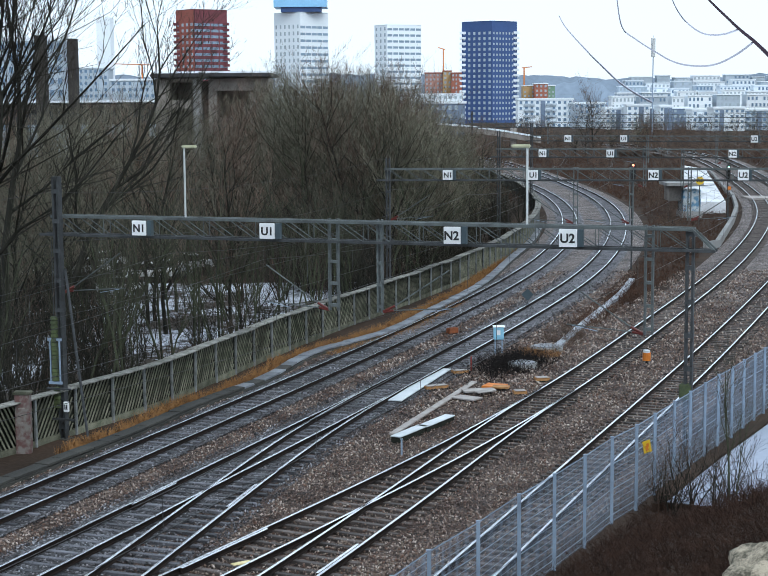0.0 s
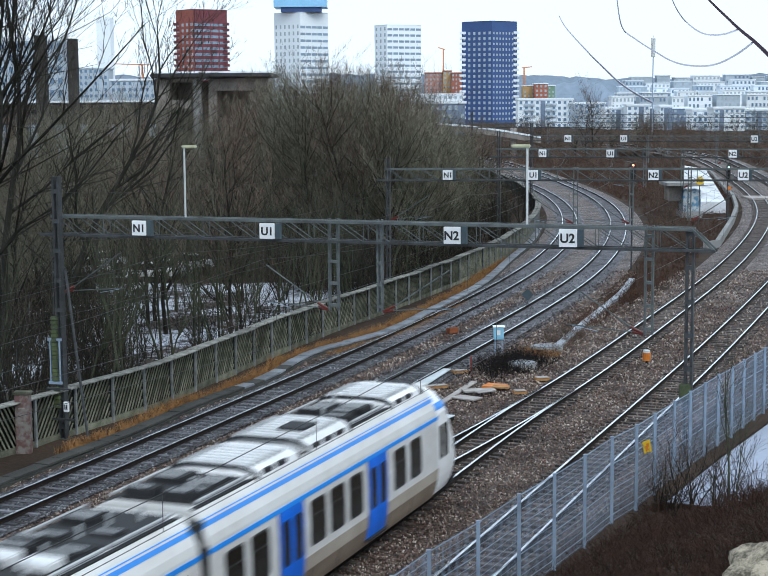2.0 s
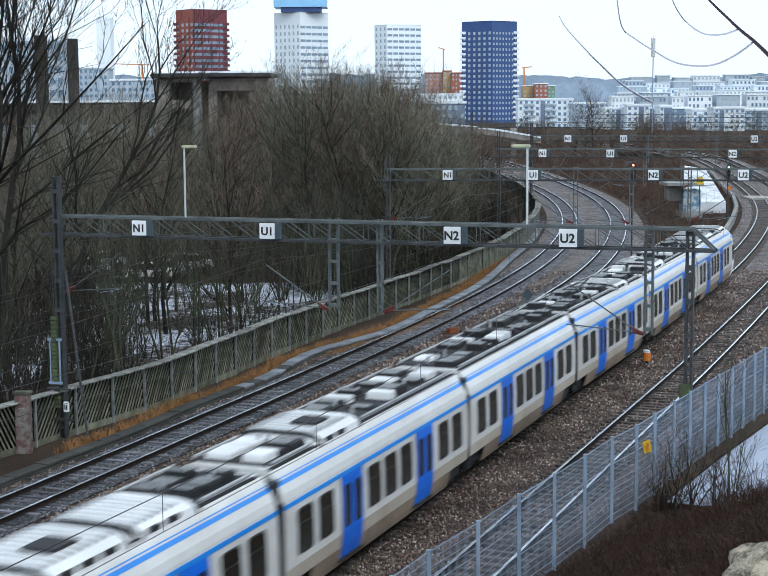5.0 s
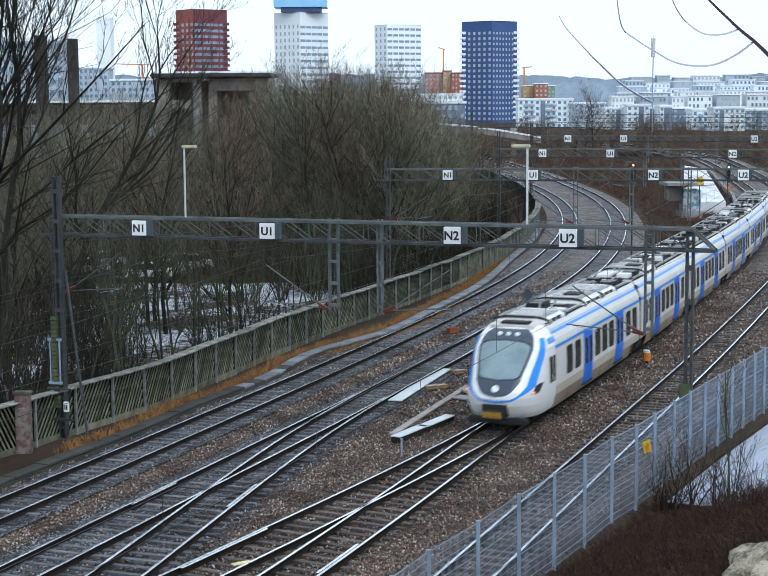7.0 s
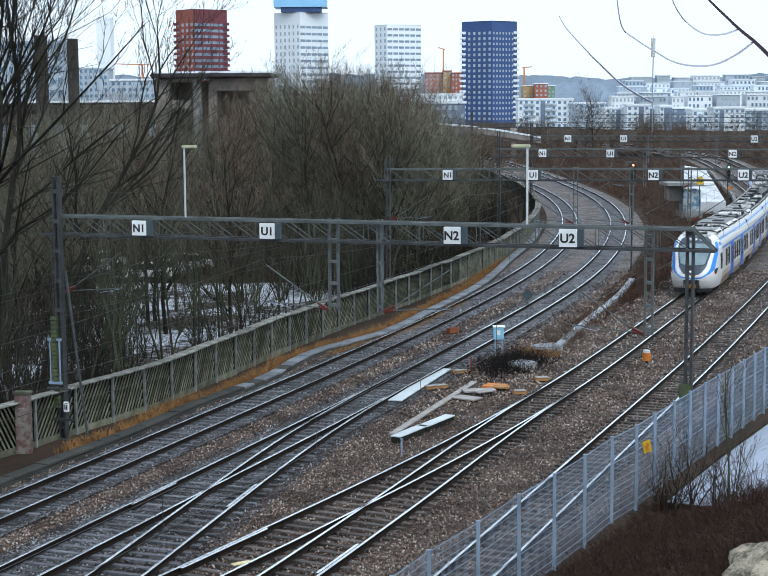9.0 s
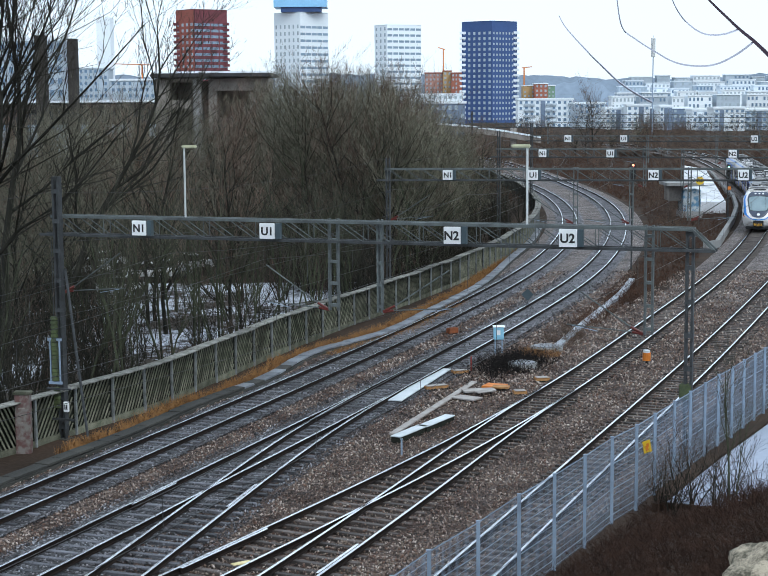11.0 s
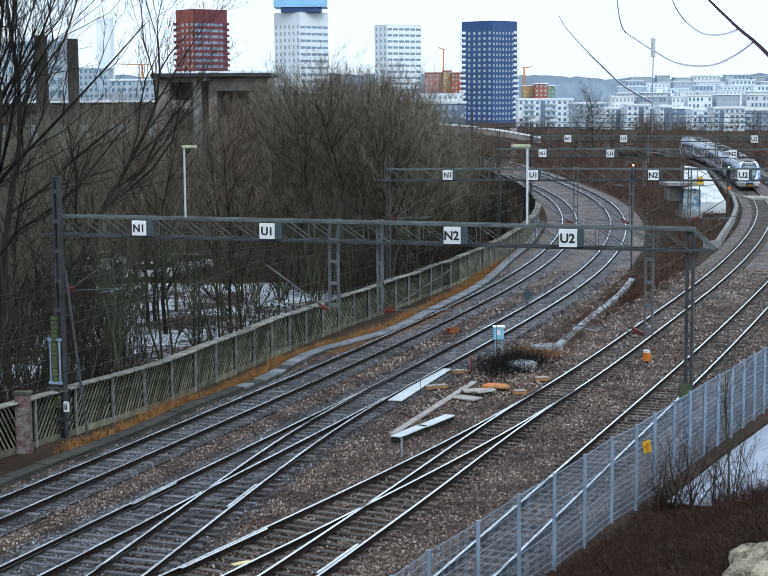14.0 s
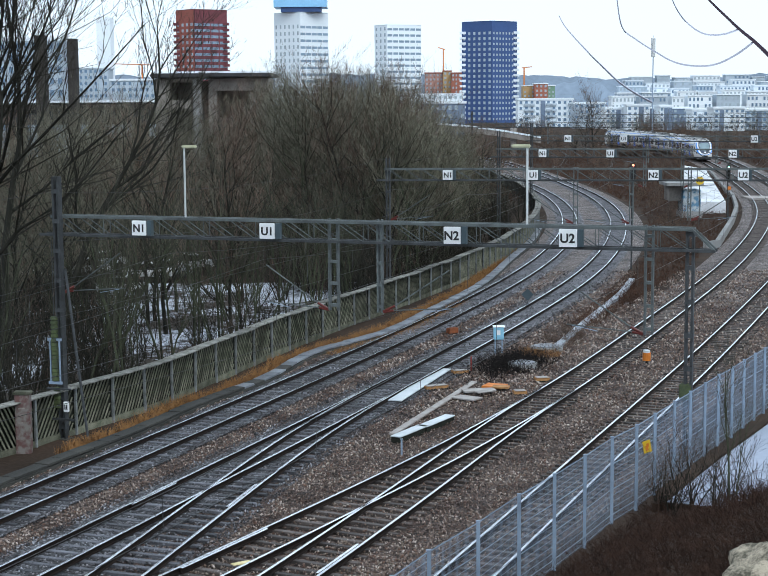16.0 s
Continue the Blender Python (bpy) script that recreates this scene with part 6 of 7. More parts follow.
far_hill("backdrop_ridge", 2000, [(-610.93, 2000.00, 35.71), (-342.82, 2000.00, 48.05), (-280.72, 2000.00, 42.68), (-50.37, 2000.00, 47.26), (-13.02, 2000.00, 48.24), (61.64, 2000.00, 46.49), (167.43, 2000.00, 45.76), (229.68, 2000.00, 43.48), (298.20, 2000.00, 38.69), (385.35, 2000.00, 39.32), (441.39, 2000.00, 38.93), (472.40, 2000.00, 44.88), (634.28, 2000.00, 42.53)], "wooded ridge on the horizon, its blue-grey colour standing for haze")
far_hill("backdrop_slope", 1150, [(78.42, 1150.00, 3.41), (107.07, 1150.00, 17.46), (124.94, 1150.00, 25.86), (153.56, 1150.00, 27.79), (171.54, 1150.00, 21.28), (185.99, 1150.00, 11.22), (257.78, 1150.00, 7.87), (365.49, 1150.00, 4.99)], "dark wooded hillside between the city blocks, haze tint in its colour")


# ---- masts and cranes on the skyline ----
tm = empty("radio_mast", None, "slender radio mast with a drum of antennas at its top", "mast")
q = Vector((72.15, 420.00, 28.99))
part("shaft", bars(0.14, ((q.x, q.y, -2), (q.x, q.y, q.z - 3)), sides=6), GALV, tm)
part("antenna_drum", bars(0.55, ((q.x, q.y, q.z - 5.2), (q.x, q.y, q.z - 0.3)), sides=12), LAMP_POLE, tm, "pale antenna drum")
part("spike", bars(0.05, ((q.x, q.y, q.z - 0.3), (q.x, q.y, q.z + 0.5))), GALV, tm)
for a, b, c in (((50.23, 1300.00, 54.62), (50.15, 1300.00, 22.58), (47.40, 1300.00, 55.43)), ((107.91, 1200.00, 36.95), (108.00, 1200.00, 13.97), (111.64, 1200.00, 37.29)), ((-198.36, 1300.00, 43.54), (-198.85, 1300.00, 24.30), (-212.50, 1300.00, 44.04))):
    cr = empty("tower_crane", None, "slim orange tower crane far off", "crane", "cranes on the skyline")
    a, b, c = Vector(a), Vector(b), Vector(c)
    part("tower", bars(0.7, (a, Vector((b.x, b.y, -4)))), ORANGE, cr)
    part("jib", bars(0.5, (a, c + (c - a) * 0.6), (a, a - (c - a) * 0.5)), ORANGE, cr)


# ---- beyond the inner curve: wall, tarpaulin, hut with canopy, signals ----
wall_line = [(28.01, 135.31, 0.00), (29.45, 137.07, 0.00), (36.65, 163.59, 0.00), (41.24, 181.91, 0.00), (45.30, 201.87, 0.00), (50.64, 234.72, 0.00), (59.02, 284.10, 0.00), (62.52, 323.03, 0.00), (64.84, 371.20, 0.00)]
pts = [(Vector((a[0], a[1], 0.35)), Vector((1, 0, 0))) for a in wall_line]
tagged(part("retaining_wall", sweep([(-0.2, -1.0), (-0.2, 0.0), (0.2, 0.0), (0.2, -1.0)], pts), CONCRETE), "low pale concrete retaining wall winding beside the track", "wall", kind="structure")
bm = bmesh.new()
q = [Vector((41.49, 215.00, 3.60)), Vector((43.71, 212.00, 3.24)), Vector((39.11, 178.00, 1.01)), Vector((34.80, 178.00, 1.04)), Vector((37.66, 196.00, 2.75))]
top = [bm.verts.new(v) for v in q]
low = [bm.verts.new((v.x, v.y, -0.8)) for v in q]
bm.faces.new(top)
bm.faces.new(low[::-1])
for i in range(5):
    bm.faces.new((top[i], low[i], low[(i + 1) % 5], top[(i + 1) % 5]))
tagged(part("snow_bank", bm, WHITE_WALL), "sloping bank of old snow beside the retaining wall", "snow bank")
hut = empty("trackside_hut", None, "graffiti-painted concrete hut with a flat canopy beside the tracks", "hut")
slab("wall", (33.07, 172.00, 2.74), (35.05, 172.00, 0.34), 3, GRAFFITI, hut, "wall sprayed blue and white", 0.05)
slab("canopy", (31.09, 171.00, 3.56), (35.12, 171.00, 3.21), 5, CONCRETE, hut, "snow-dusted flat canopy", 0.03)
slab("plinth", (32.91, 171.80, 0.37), (35.20, 171.80, -0.73), 3.4, CONCRETE, hut, "", 0.05)
slab("side_wall", (31.68, 173.00, 3.12), (33.28, 173.00, 1.48), 3, OLD_CONCRETE, hut, "", 0.05)
SIGNAL_RED = mat("signal_red", (0.5, 0.05, 0.03), None, 3, 20, 0.3, bump=0, emit=(1.0, 0.2, 0.1, 4.0))
SIGNAL_GREEN = mat("signal_green", (0.2, 0.6, 0.45), None, 3, 20, 0.3, bump=0, emit=(0.5, 1.0, 0.75, 2.0))


def signal(top, low, lit, material, label, y):
    e = empty("railway_signal", None, label, "signal", "railway signals")
    a, b = Vector(top), Vector(low)
    part("head", bevelled((a.x - 0.22, a.x + 0.22, y, y + 0.25, b.z, a.z), w=0.1), SIGN_BLACK, e, "black rounded signal head")
    part("post", bars(0.07, ((a.x, y + 0.35, -0.5), (a.x, y + 0.35, a.z)), sides=6), DARK_STEEL, e)
    for k in range(4):
        z = a.z - (a.z - b.z) * (k + 0.7) / 4.6
        part("lens", bars(0.085, ((a.x, y - 0.1, z), (a.x, y + 0.02, z)), sides=10), material if k == lit else TRAIN_GLASS, e, "lit lens" if k == lit else "")


signal((19.20, 120.00, 7.90), (19.22, 120.00, 6.59), 0, SIGNAL_RED, "black railway signal showing a red light", 120)
signal((36.49, 165.00, 5.80), (36.53, 165.00, 3.94), 0, SIGNAL_GREEN, "black railway signal showing a green light", 165)
ob = empty("speed_board", None, "round orange speed board on a thin post", "sign")
c = Vector((32.45, 160.00, 4.38))
part("disc", bars(0.42, (c, c + Vector((0, 0.04, 0))), sides=24), YELLOW_SIGN, ob)
part("post", bars(0.05, ((c.x, c.y + 0.1, -0.5), (c.x, c.y + 0.1, c.z))), DARK_STEEL, ob)
letters("100", 0.42, ob, Matrix.Translation(c + Vector((0, -0.02, 0))) @ Matrix.Rotation(radians(90), 4, "X"), SIGN_BLACK)
ob = empty("marker_board", None, "small orange square marker board on a post", "sign")
c = Vector((35.48, 160.00, 3.60))
part("plate", bevelled((c.x - 0.17, c.x + 0.17, c.y, c.y + 0.03, c.z - 0.17, c.z + 0.17), w=0.006), ORANGE, ob)
part("post", bars(0.04, ((c.x, c.y + 0.06, -0.5), (c.x, c.y + 0.06, c.z))), DARK_STEEL, ob)
cross = [(46.98, 204.81, 0.00), (48.70, 199.45, 0.00)]
bm = bevelled((min(c[0] for c in cross), max(c[0] for c in cross) + 2, min(c[1] for c in cross), max(c[1] for c in cross), -0.3, 0.03), w=0.02)
tagged(part("level_boards", bm, BOARD), "pale boarded crossing laid between the rails", "crossing", kind="structure")
# pale trough between the two pairs of tracks
pts = [(Vector((a[0], a[1], 0.0)), Vector((1, -0.4, 0)).normalized()) for a in ((8.46, 79.46, 0.00), (9.64, 83.08, 0.00), (11.25, 88.58, 0.00), (13.31, 95.30, 0.00), (15.91, 103.89, 0.00), (17.91, 111.97, 0.00))]
tagged(part("cable_trough", sweep([(-0.2, -0.45), (-0.2, -0.11), (0.2, -0.11), (0.2, -0.45)], pts), TROUGH), "pale wet concrete trough between the tracks", "cable trough", kind="structure")


# ---- things lying between the tracks ----
STAKE_RED = mat("dull_red", (0.28, 0.04, 0.03), None, 4, 20, 0.8)
RUSTY = mat("rusty_steel", (0.26, 0.09, 0.04), (0.12, 0.045, 0.025), 4, 20, 0.85)
SCRAP = mat("yellowish_scrap", (0.75, 0.66, 0.36), (0.5, 0.42, 0.2), 4, 20, 0.7)
def plank(name, a, b, wide, thick, material, label, category, z=-0.2):
    a, b = Vector((a[0], a[1], z)), Vector((b[0], b[1], z))
    d = b - a
    bm = bevelled((0, d.length, -wide / 2, wide / 2, 0, thick), w=min(0.012, thick / 4))
    o = part(name, bm, material)
    o.matrix_basis = Matrix.Translation(a) @ Matrix.Rotation(math.atan2(d.y, d.x), 4, "Z")
    return tagged(o, label, category)


plank("walkway_board", (0.43, 66.37, -0.10), (2.91, 74.34, -0.10), 0.62, 0.05, PALE_BOARD, "wide pale wet board lying beside the rail", "board", -0.15)
plank("long_plank", (0.27, 59.86, -0.20), (4.14, 71.14, -0.20), 0.3, 0.06, BOARD, "long weathered grey-brown plank on the ballast", "plank", -0.22)
def trough_box(a, b):
    o = plank("trough_section", a, b, 0.4, 0.26, DARK_WOOD_GAP_SHADE, "short dark trough section with a pale wet lid", "trough", -0.3)
    d = (Vector(b) - Vector(a)).length
    part("lid", bevelled((-0.03, d + 0.03, -0.23, 0.23, 0.26, 0.3), w=0.01), PALE_BOARD, o, "pale wet lid")


CRATE_WOOD = mat("tan_crate_wood", (0.5, 0.27, 0.1), (0.22, 0.1, 0.04), 3, 18, 0.8)


def crate(a, b, wide):
    o = plank("wooden_crate", a, b, wide, 0.16, CRATE_WOOD, "small tan wooden crate with a pale top beside the rail", "crate", -0.25)
    d = (Vector(b) - Vector(a)).length
    part("top_board", bevelled((0.04, d - 0.06, -wide / 2 - 0.03, wide / 2 - 0.05, 0.16, 0.19), w=0.008), BOARD, o, "pale worn top board")
    part("base_board", boxes((-0.08, d + 0.1, -wide / 2 - 0.06, wide / 2 + 0.06, -0.02, 0.03)), DARK_WOOD_GAP_SHADE, o, "dark base board")


trough_box((0.41, 58.63, -0.05), (1.51, 60.68, -0.05))
trough_box((1.47, 60.49, -0.05), (2.65, 62.67, -0.05))
plank("plywood_sheet", (3.11, 67.51, -0.10), (4.06, 66.79, -0.10), 0.75, 0.06, BOARD, "grey plywood sheet lying on the ballast", "sheet", -0.2)
plank("plywood_sheet", (3.48, 68.43, -0.10), (4.92, 68.73, -0.10), 0.6, 0.08, BOARD, "grey plywood sheet lying on the ballast", "sheet", -0.14)
plank("orange_crate", (4.56, 69.93, -0.05), (5.42, 69.53, -0.05), 0.9, 0.1, ORANGE, "flat orange crate among the debris", "crate", -0.18)
plank("orange_crate", (4.85, 69.2, 0.0), (5.6, 69.0, 0.0), 0.5, 0.09, CRATE_WOOD, "flat tan crate lid leaning among the debris", "crate", -0.1)
crate((5.72, 68.34, -0.10), (6.30, 68.44, -0.10), 0.4)
crate((7.00, 71.63, -0.10), (7.65, 71.73, -0.10), 0.45)
crate((1.83, 69.57, -0.10), (2.83, 70.02, -0.10), 0.35)
crate((3.25, 73.64, -0.10), (3.97, 73.88, -0.10), 0.35)
plank("small_board", (4.03, 67.79, -0.05), (4.75, 68.23, -0.05), 0.4, 0.05, BOARD, "small brown board on the pile of debris", "board", -0.08)
stake = empty("red_stake", None, "thin dark red stake beside the rail", "stake")
c = Vector((4.19, 74.46, -0.25))
part("stake", bars(0.035, ((c.x, c.y, -0.35), (c.x, c.y, 0.45)), sides=6), STAKE_RED, stake)
plank("rusty_box", (3.58, 86.63, 0.00), (4.07, 86.99, 0.00), 0.35, 0.3, RUSTY, "small rusty brown box on the ballast", "box", -0.25)
plank("yellow_scrap", (-4.32, 42.63, 0.00), (-3.83, 42.95, 0.00), 0.2, 0.05, SCRAP, "small pale yellow scrap on the ballast", "scrap", -0.2)
plank("yellow_scrap", (-5.16, 41.15, 0.00), (-4.77, 41.23, 0.00), 0.18, 0.05, SCRAP, "small pale yellow scrap on the ballast", "scrap", -0.2)


def disc_lid(c, r, label):
    e = bars(r, ((0, 0, -0.2), (0, 0, 0.1)), sides=24)
    bmesh.ops.bevel(e, geom=[x for x in e.edges if abs(x.verts[0].co.z - x.verts[1].co.z) < 0.01], offset=0.02, segments=1, affect="EDGES")
    o = part("manhole_ring", e, CONCRETE)
    o.location = (c[0], c[1], -0.12)
    tagged(o, label, "manhole")
    part("manhole_cover", bars(r * 0.82, ((0, 0, 0.1), (0, 0, 0.14)), sides=24), TROUGH, o, "wet grey cover")


disc_lid((6.74, 75.42, 0.10), 0.75, "round concrete manhole ring with wet cover")
disc_lid((8.46, 80.45, 0.10), 0.85, "round concrete manhole ring with wet cover")
rb = empty("relay_box", None, "light blue and white cabinet on two posts between tracks", "cabinet")
c = Vector((5.89, 79.54, -0.25))
part("cabinet", bevelled((c.x - 0.26, c.x + 0.26, c.y - 0.22, c.y + 0.22, 0.5, 1.15), w=0.03), LIGHT_BLUE, rb)
part("roof", bevelled((c.x - 0.3, c.x + 0.32, c.y - 0.27, c.y + 0.27, 1.15, 1.2), w=0.015), TOWER_WHITE, rb)
part("badge", boxes((c.x - 0.1, c.x + 0.08, c.y - 0.235, c.y - 0.225, 0.75, 1.0)), SIGN_WHITE, rb, "white mark")
for s in (-0.18, 0.18):
    part("post", boxes((c.x + s - 0.03, c.x + s + 0.03, c.y - 0.03, c.y + 0.03, -0.35, 0.5)), GALV, rb)
bo = empty("orange_marker", None, "orange plastic marker drum beside the track", "marker")
c = Vector((12.97, 76.22, -0.25))
part("drum", bars(0.2, ((c.x, c.y, -0.1), (c.x, c.y, 0.3)), sides=12), ORANGE, bo)
part("cap", bars(0.17, ((c.x, c.y, 0.3), (c.x, c.y, 0.42)), sides=12), PALE_BOARD, bo, "pale cap")
part("foot", bars(0.06, ((c.x, c.y, -0.35), (c.x, c.y, -0.1)), sides=8), RUBBER, bo)
dm = empty("diamond_board", None, "dark green diamond-shaped board on a low post", "sign")
c = Vector((9.16, 98.82, -0.25))
pl = part("plate", bevelled((-0.28, 0.28, -0.02, 0.02, -0.28, 0.28), w=0.01), SIGN_SIDE, dm)
pl.matrix_basis = Matrix.Translation((c.x, c.y, 0.4)) @ Matrix.Rotation(radians(45), 4, "Y")
part("post", bars(0.03, ((c.x, c.y + 0.05, -0.3), (c.x, c.y + 0.05, 0.3))), DARK_STEEL, dm)
mp = empty("marker_post", None, "short grey steel marker post on the ballast", "post")
c = Vector((0.61, 56.42, -0.25))
part("post", bars(0.035, ((c.x, c.y, -0.35), (c.x, c.y, 0.35)), sides=6), GALV, mp)
part("plate", bevelled((c.x - 0.06, c.x + 0.06, c.y - 0.06, c.y + 0.06, 0.35, 0.38), w=0.01), GALV, mp)


def scrub_area():
    c0 = Vector((6.15, 75.78, -0.20))
    while True:
        u, v = random.gauss(0, 0.75), random.gauss(0.3, 1.9)
        x, y = c0.x + u * 0.93 + v * 0.36, c0.y - u * 0.36 + v * 0.93
        return x, y


brush("burnt_scrub", scrub_area, 2000, 0.75, BURNT, "blackened tangle of scrub between the tracks", 0.016)
pts = [(Vector((7.96, 79.45, -0.25)) + Vector((random.uniform(-0.7, 0.9), random.uniform(-1.0, 1.0), 0)), 0.3) for _ in range(22)]
grass_patch("dry_tuft", pts, "tawny dry grass beside the manholes", None, 70, 0.35)

PAINTED_PIER = mat("sprayed_concrete", (0.2, 0.185, 0.17), (0.13, 0.075, 0.07), 3.5, 9, 0.85, contrast=0.12)
# gate post and wall stub at the near end of the wooden fence
st = empty("brick_pier", None, "weathered pier with faded scribbles at the fence", "pier")
c = Vector((-13.62, 57.8, -0.1))
part("pier", bevelled((c.x - 0.28, c.x + 0.28, c.y - 0.2, c.y + 0.2, -0.5, 1.9), w=0.03), PAINTED_PIER, st)
part("pier_cap", bevelled((c.x - 0.33, c.x + 0.33, c.y - 0.25, c.y + 0.25, 1.9, 2.0), w=0.02), FENCE_WOOD, st)
part("scribble", boxes((c.x - 0.15, c.x + 0.1, c.y - 0.206, c.y - 0.202, 1.35, 1.4), (c.x - 0.1, c.x + 0.15, c.y - 0.206, c.y - 0.202, 1.1, 1.15), (c.x - 0.18, c.x + 0.02, c.y - 0.206, c.y - 0.202, 0.8, 0.85)), OLD_CONCRETE, st, "pale scribbled bars")

# ---- rock and twigs close to the camera ----
rock("boulder", (4.95, 19.00, 6.74), (0.72, 0.6, 0.46), "pale lichen-covered boulder on the bank")


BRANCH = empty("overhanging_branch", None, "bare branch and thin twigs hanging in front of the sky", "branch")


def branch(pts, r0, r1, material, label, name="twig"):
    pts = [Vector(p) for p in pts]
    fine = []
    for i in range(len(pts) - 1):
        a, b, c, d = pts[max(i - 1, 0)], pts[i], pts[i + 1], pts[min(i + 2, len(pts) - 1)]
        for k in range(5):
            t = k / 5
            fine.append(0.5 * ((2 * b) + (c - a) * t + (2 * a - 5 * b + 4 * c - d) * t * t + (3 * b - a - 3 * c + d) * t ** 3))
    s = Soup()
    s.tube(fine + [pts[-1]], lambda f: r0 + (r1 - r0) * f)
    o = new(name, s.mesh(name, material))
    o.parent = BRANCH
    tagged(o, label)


PALE_TWIG = mat("pale_twig", (0.5, 0.51, 0.6), (0.38, 0.39, 0.48), 3, 20, 0.9, bump=0)
LIMB_BARK = mat("violet_brown_bark", (0.07, 0.05, 0.07), (0.035, 0.026, 0.035), 6, 60, 0.9, bump=0)
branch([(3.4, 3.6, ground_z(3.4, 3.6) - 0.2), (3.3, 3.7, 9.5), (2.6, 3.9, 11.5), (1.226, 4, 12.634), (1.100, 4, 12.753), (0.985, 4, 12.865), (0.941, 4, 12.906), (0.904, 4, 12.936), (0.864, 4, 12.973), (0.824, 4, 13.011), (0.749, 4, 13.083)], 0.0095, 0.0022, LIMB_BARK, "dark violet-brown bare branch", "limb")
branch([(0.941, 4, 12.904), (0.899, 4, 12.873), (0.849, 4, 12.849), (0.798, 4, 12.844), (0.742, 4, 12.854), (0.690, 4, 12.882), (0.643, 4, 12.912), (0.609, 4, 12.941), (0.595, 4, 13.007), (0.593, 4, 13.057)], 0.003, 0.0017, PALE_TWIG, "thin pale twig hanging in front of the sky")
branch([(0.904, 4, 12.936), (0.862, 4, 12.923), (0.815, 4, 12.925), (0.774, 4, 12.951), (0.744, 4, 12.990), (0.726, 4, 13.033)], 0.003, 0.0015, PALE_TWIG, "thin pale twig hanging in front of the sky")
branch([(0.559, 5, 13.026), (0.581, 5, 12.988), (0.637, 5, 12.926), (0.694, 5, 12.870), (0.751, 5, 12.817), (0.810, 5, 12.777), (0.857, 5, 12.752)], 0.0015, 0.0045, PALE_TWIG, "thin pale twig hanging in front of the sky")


# ---- loose ballast stones over the near stretch ----
def stones(name, material, pick, count, label, seed):
    """Many small rough stones, denser close by; pick(x, y, offsets) chooses where they lie."""
    rng = np.random.default_rng(seed)
    u = rng.random(count)
    y = 1 / (1 / 37.5 - u * (1 / 37.5 - 1 / 118))
    ty = np.linspace(30, 125, 400)
    def lane(line):
        tx = np.array([line.x(v) for v in ty])
        sl = np.gradient(tx, ty)
        return np.interp(y, ty, tx), 1 / np.sqrt(1 + np.interp(y, ty, sl) ** 2)
    ax, dx = lane(TRACK_A)[0] - 2.3, lane(TRACK_D)[0] + 2.4
    x = ax + (dx - ax) * rng.random(count)
    off = []
    for line in (TRACK_A, TRACK_B, TRACK_C, TRACK_D, TURNOUT_B, TURNOUT_C):
        lx, c = lane(line)
        off.append(np.where((line in (TURNOUT_B, TURNOUT_C)) & (y > 69), 99.0, (x - lx) * c))
    off = np.array(off)
    clear = np.all(np.abs(np.abs(off) - 0.7535) > 0.1, axis=0)
    inside = np.any(np.abs(off) < 1.28, axis=0)
    keep = clear & pick(off) & ((off[1] < 3.4) | (off[2] > -3.4) | (y < 98))
    keep &= ~(inside & (rng.random(count) < 0.35))
    x, y, inside = x[keep], y[keep], inside[keep]
    n = len(x)
    size = (0.022 + 0.03 * rng.random(n)) * np.clip(y / 60, 0.85, 1.5)
    z = np.where(inside, -0.215, -0.235) + 0.015 * rng.random(n)
    base = np.array([(1, 0, 0), (-1, 0, 0), (0, 1, 0), (0, -1, 0), (0, 0, 1), (0, 0, -1)], float)
    faces = np.array([(0, 2, 4), (2, 1, 4), (1, 3, 4), (3, 0, 4), (2, 0, 5), (1, 2, 5), (3, 1, 5), (0, 3, 5)])
    a = rng.random(n) * math.tau
    co = base[None] * (0.7 + 0.6 * rng.random((n, 6, 1))) * size[:, None, None] + rng.normal(0, 0.25, (n, 6, 3)) * size[:, None, None]
    r = np.stack([co[..., 0] * np.cos(a)[:, None] - co[..., 1] * np.sin(a)[:, None], co[..., 0] * np.sin(a)[:, None] + co[..., 1] * np.cos(a)[:, None], co[..., 2]], -1)
    r += np.stack([x, y, z], -1)[:, None, :]
    idx = (faces[None] + 6 * np.arange(n)[:, None, None]).reshape(-1)
    me = bpy.data.meshes.new(name)
    me.vertices.add(n * 6)
    me.vertices.foreach_set("co", r.reshape(-1).astype(np.float32))
    me.loops.add(len(idx))
    me.loops.foreach_set("vertex_index", idx.astype(np.int32))
    me.polygons.add(n * 8)
    me.polygons.foreach_set("loop_start", np.arange(0, len(idx), 3, dtype=np.int32))
    me.update(calc_edges=True)
    me.materials.append(material)
    return tagged(new(name, me), label, "gravel", kind="stuff")


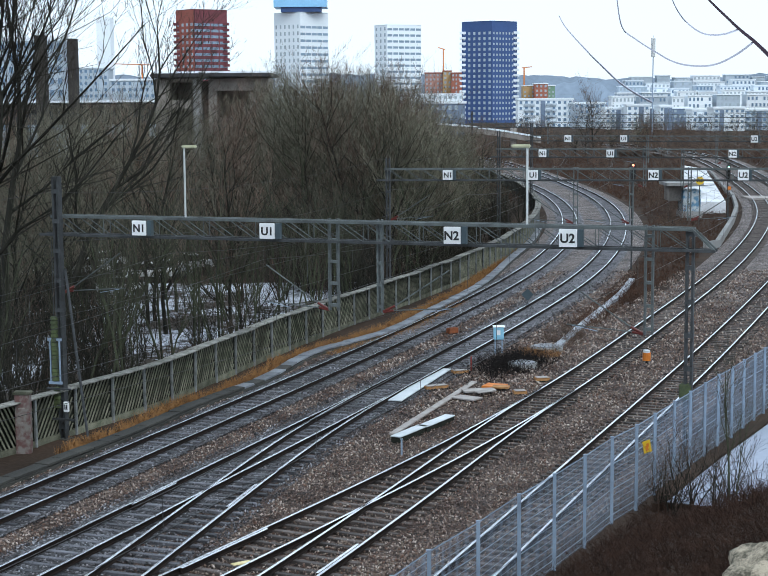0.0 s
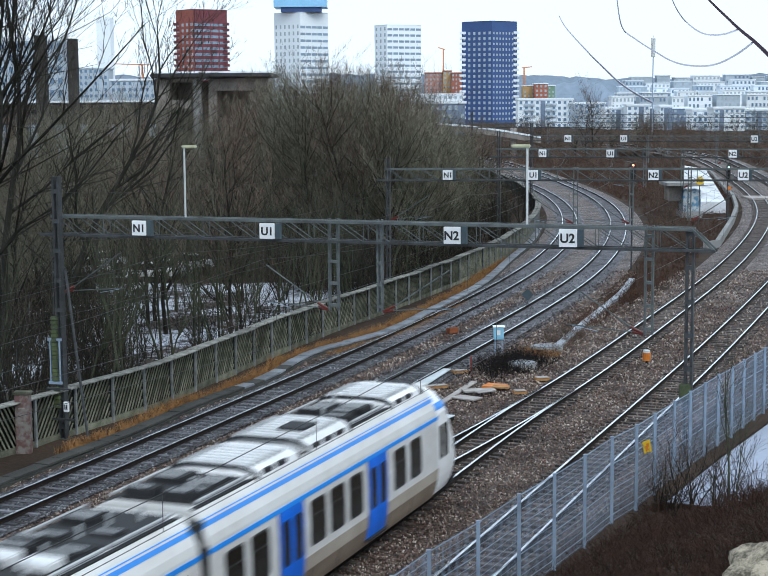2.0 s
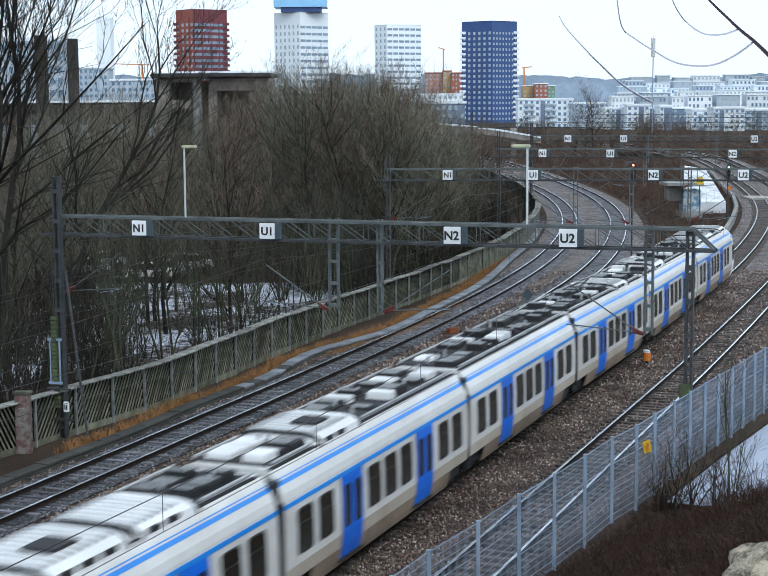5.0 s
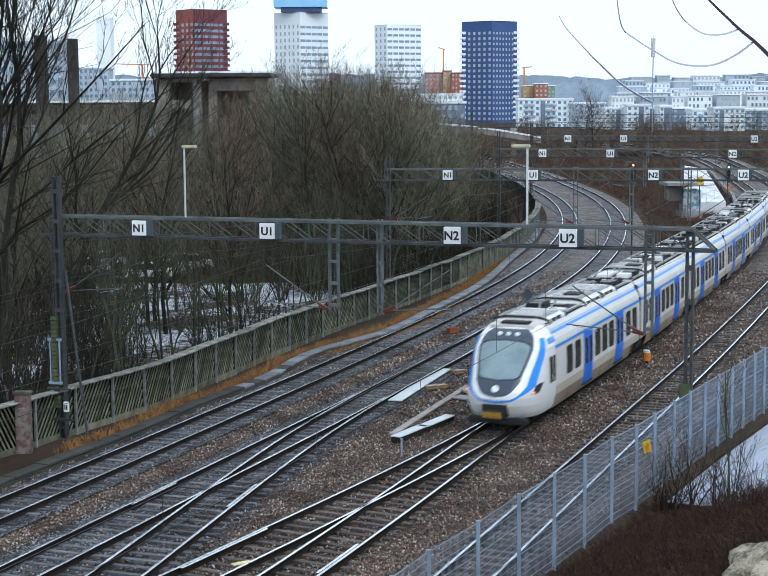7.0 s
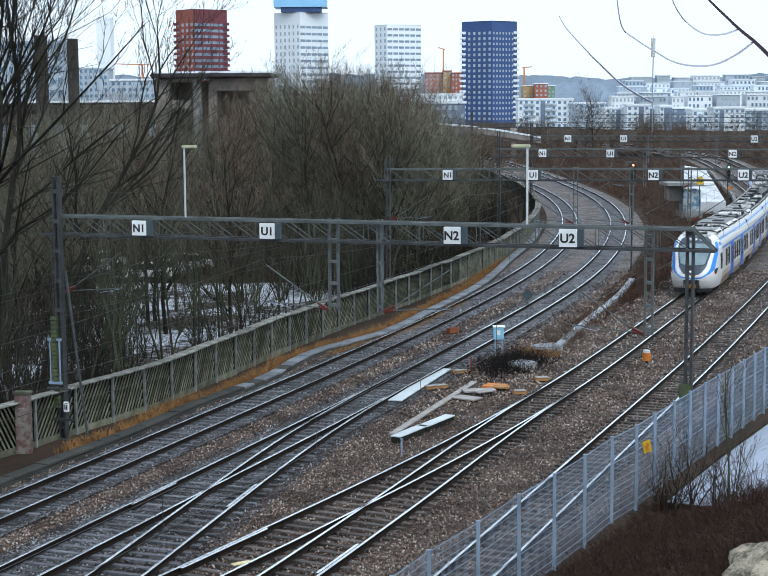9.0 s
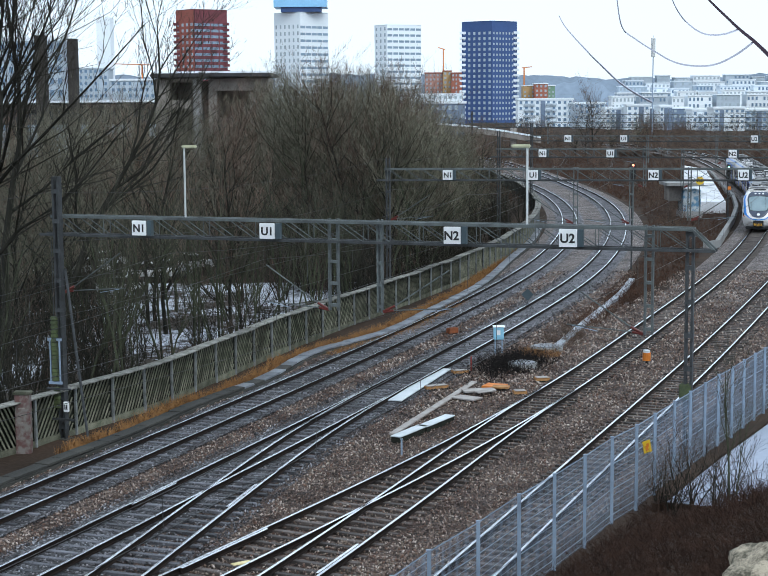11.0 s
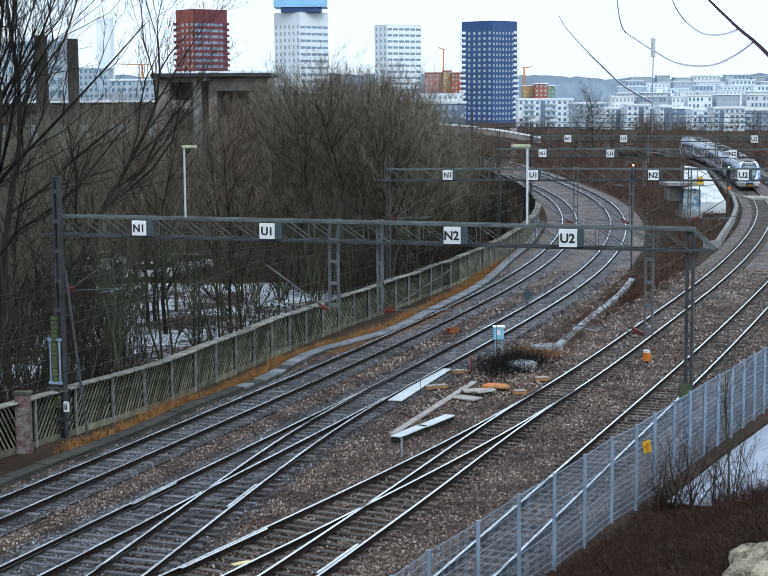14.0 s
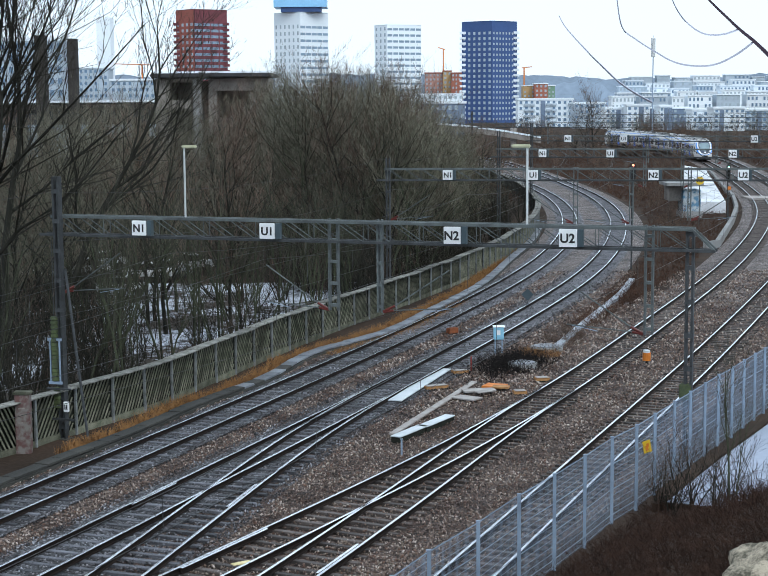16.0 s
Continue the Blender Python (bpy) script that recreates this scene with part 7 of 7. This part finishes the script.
def stone_mat(name, cols):
    m = bpy.data.materials.new(name)
    m.use_nodes = True
    n, l = m.node_tree.nodes, m.node_tree.links
    b = n["Principled BSDF"]
    b.inputs["Roughness"].default_value = 0.55
    geo = n.new("ShaderNodeNewGeometry")
    ramp = n.new("ShaderNodeValToRGB")
    els = ramp.color_ramp.elements
    els[0].color, els[1].color = (*cols[0], 1), (*cols[-1], 1)
    for i, c in enumerate(cols[1:-1]):
        els.new((i + 1) / (len(cols) - 1)).color = (*c, 1)
    l.new(geo.outputs["Random Per Island"], ramp.inputs[0])
    big = n.new("ShaderNodeTexNoise")
    big.inputs["Scale"].default_value, big.inputs["Detail"].default_value = 0.5, 5
    l.new(geo.outputs["Position"], big.inputs["Vector"])
    r2 = n.new("ShaderNodeValToRGB")
    r2.color_ramp.elements[0].position, r2.color_ramp.elements[1].position = 0.35, 0.62
    r2.color_ramp.elements[0].color, r2.color_ramp.elements[1].color = (0.45, 0.36, 0.32, 1), (1.0, 0.97, 0.94, 1)
    l.new(big.outputs["Fac"], r2.inputs[0])
    mul = n.new("ShaderNodeMixRGB")
    mul.blend_type, mul.inputs[0].default_value = "MULTIPLY", 1
    l.new(ramp.outputs[0], mul.inputs[1])
    l.new(r2.outputs[0], mul.inputs[2])
    l.new(mul.outputs[0], b.inputs["Base Color"])
    return m


STONE_BROWN = stone_mat("brown_stones", [(0.03, 0.025, 0.022), (0.1, 0.07, 0.055), (0.2, 0.16, 0.13), (0.17, 0.09, 0.06), (0.36, 0.31, 0.27), (0.62, 0.57, 0.53)])
STONE_GREY = stone_mat("grey_stones", [(0.009, 0.01, 0.013), (0.033, 0.037, 0.046), (0.075, 0.082, 0.096), (0.05, 0.046, 0.047), (0.18, 0.194, 0.225), (0.44, 0.46, 0.52)])


def in_grey(off):
    return (np.abs(off[0]) < 1.6) | (np.abs(off[1]) < 1.9) | (np.abs(off[4]) < 1.6)


stones("ballast_stones", STONE_BROWN, lambda off: ~in_grey(off), 90000, "loose brown and grey ballast stones", 1)
stones("ballast_stones", STONE_GREY, in_grey, 90000, "loose wet bluish grey ballast stones within the tracks", 2)

# ---- tracks, with their sleepers, last ----
track("track_a", TRACK_A, 15, 330, (40, 84), "leftmost railway track with grey concrete sleepers curving away")
track("track_b", TRACK_B, 15, 340, (38, 80), "railway track with a turnout and wet grey sleepers", TURNOUT_B)
track("track_c", TRACK_C, 12, 400, (38, 88), "railway track with a turnout on brown ballast", TURNOUT_C, material=WOOD_SLEEPER)
track("track_d", TRACK_D, 12, 400, (38, 92), "railway track with dark sleepers beside the mesh fence", material=WOOD_SLEEPER)
turnout("turnout_b", TURNOUT_B, 15, 69.5, TRACK_B, 1, "diverging turnout rails with wet polished heads")
turnout("turnout_c", TURNOUT_C, 8, 69.5, TRACK_C, 1, "diverging turnout rails on brown ballast")

motions()
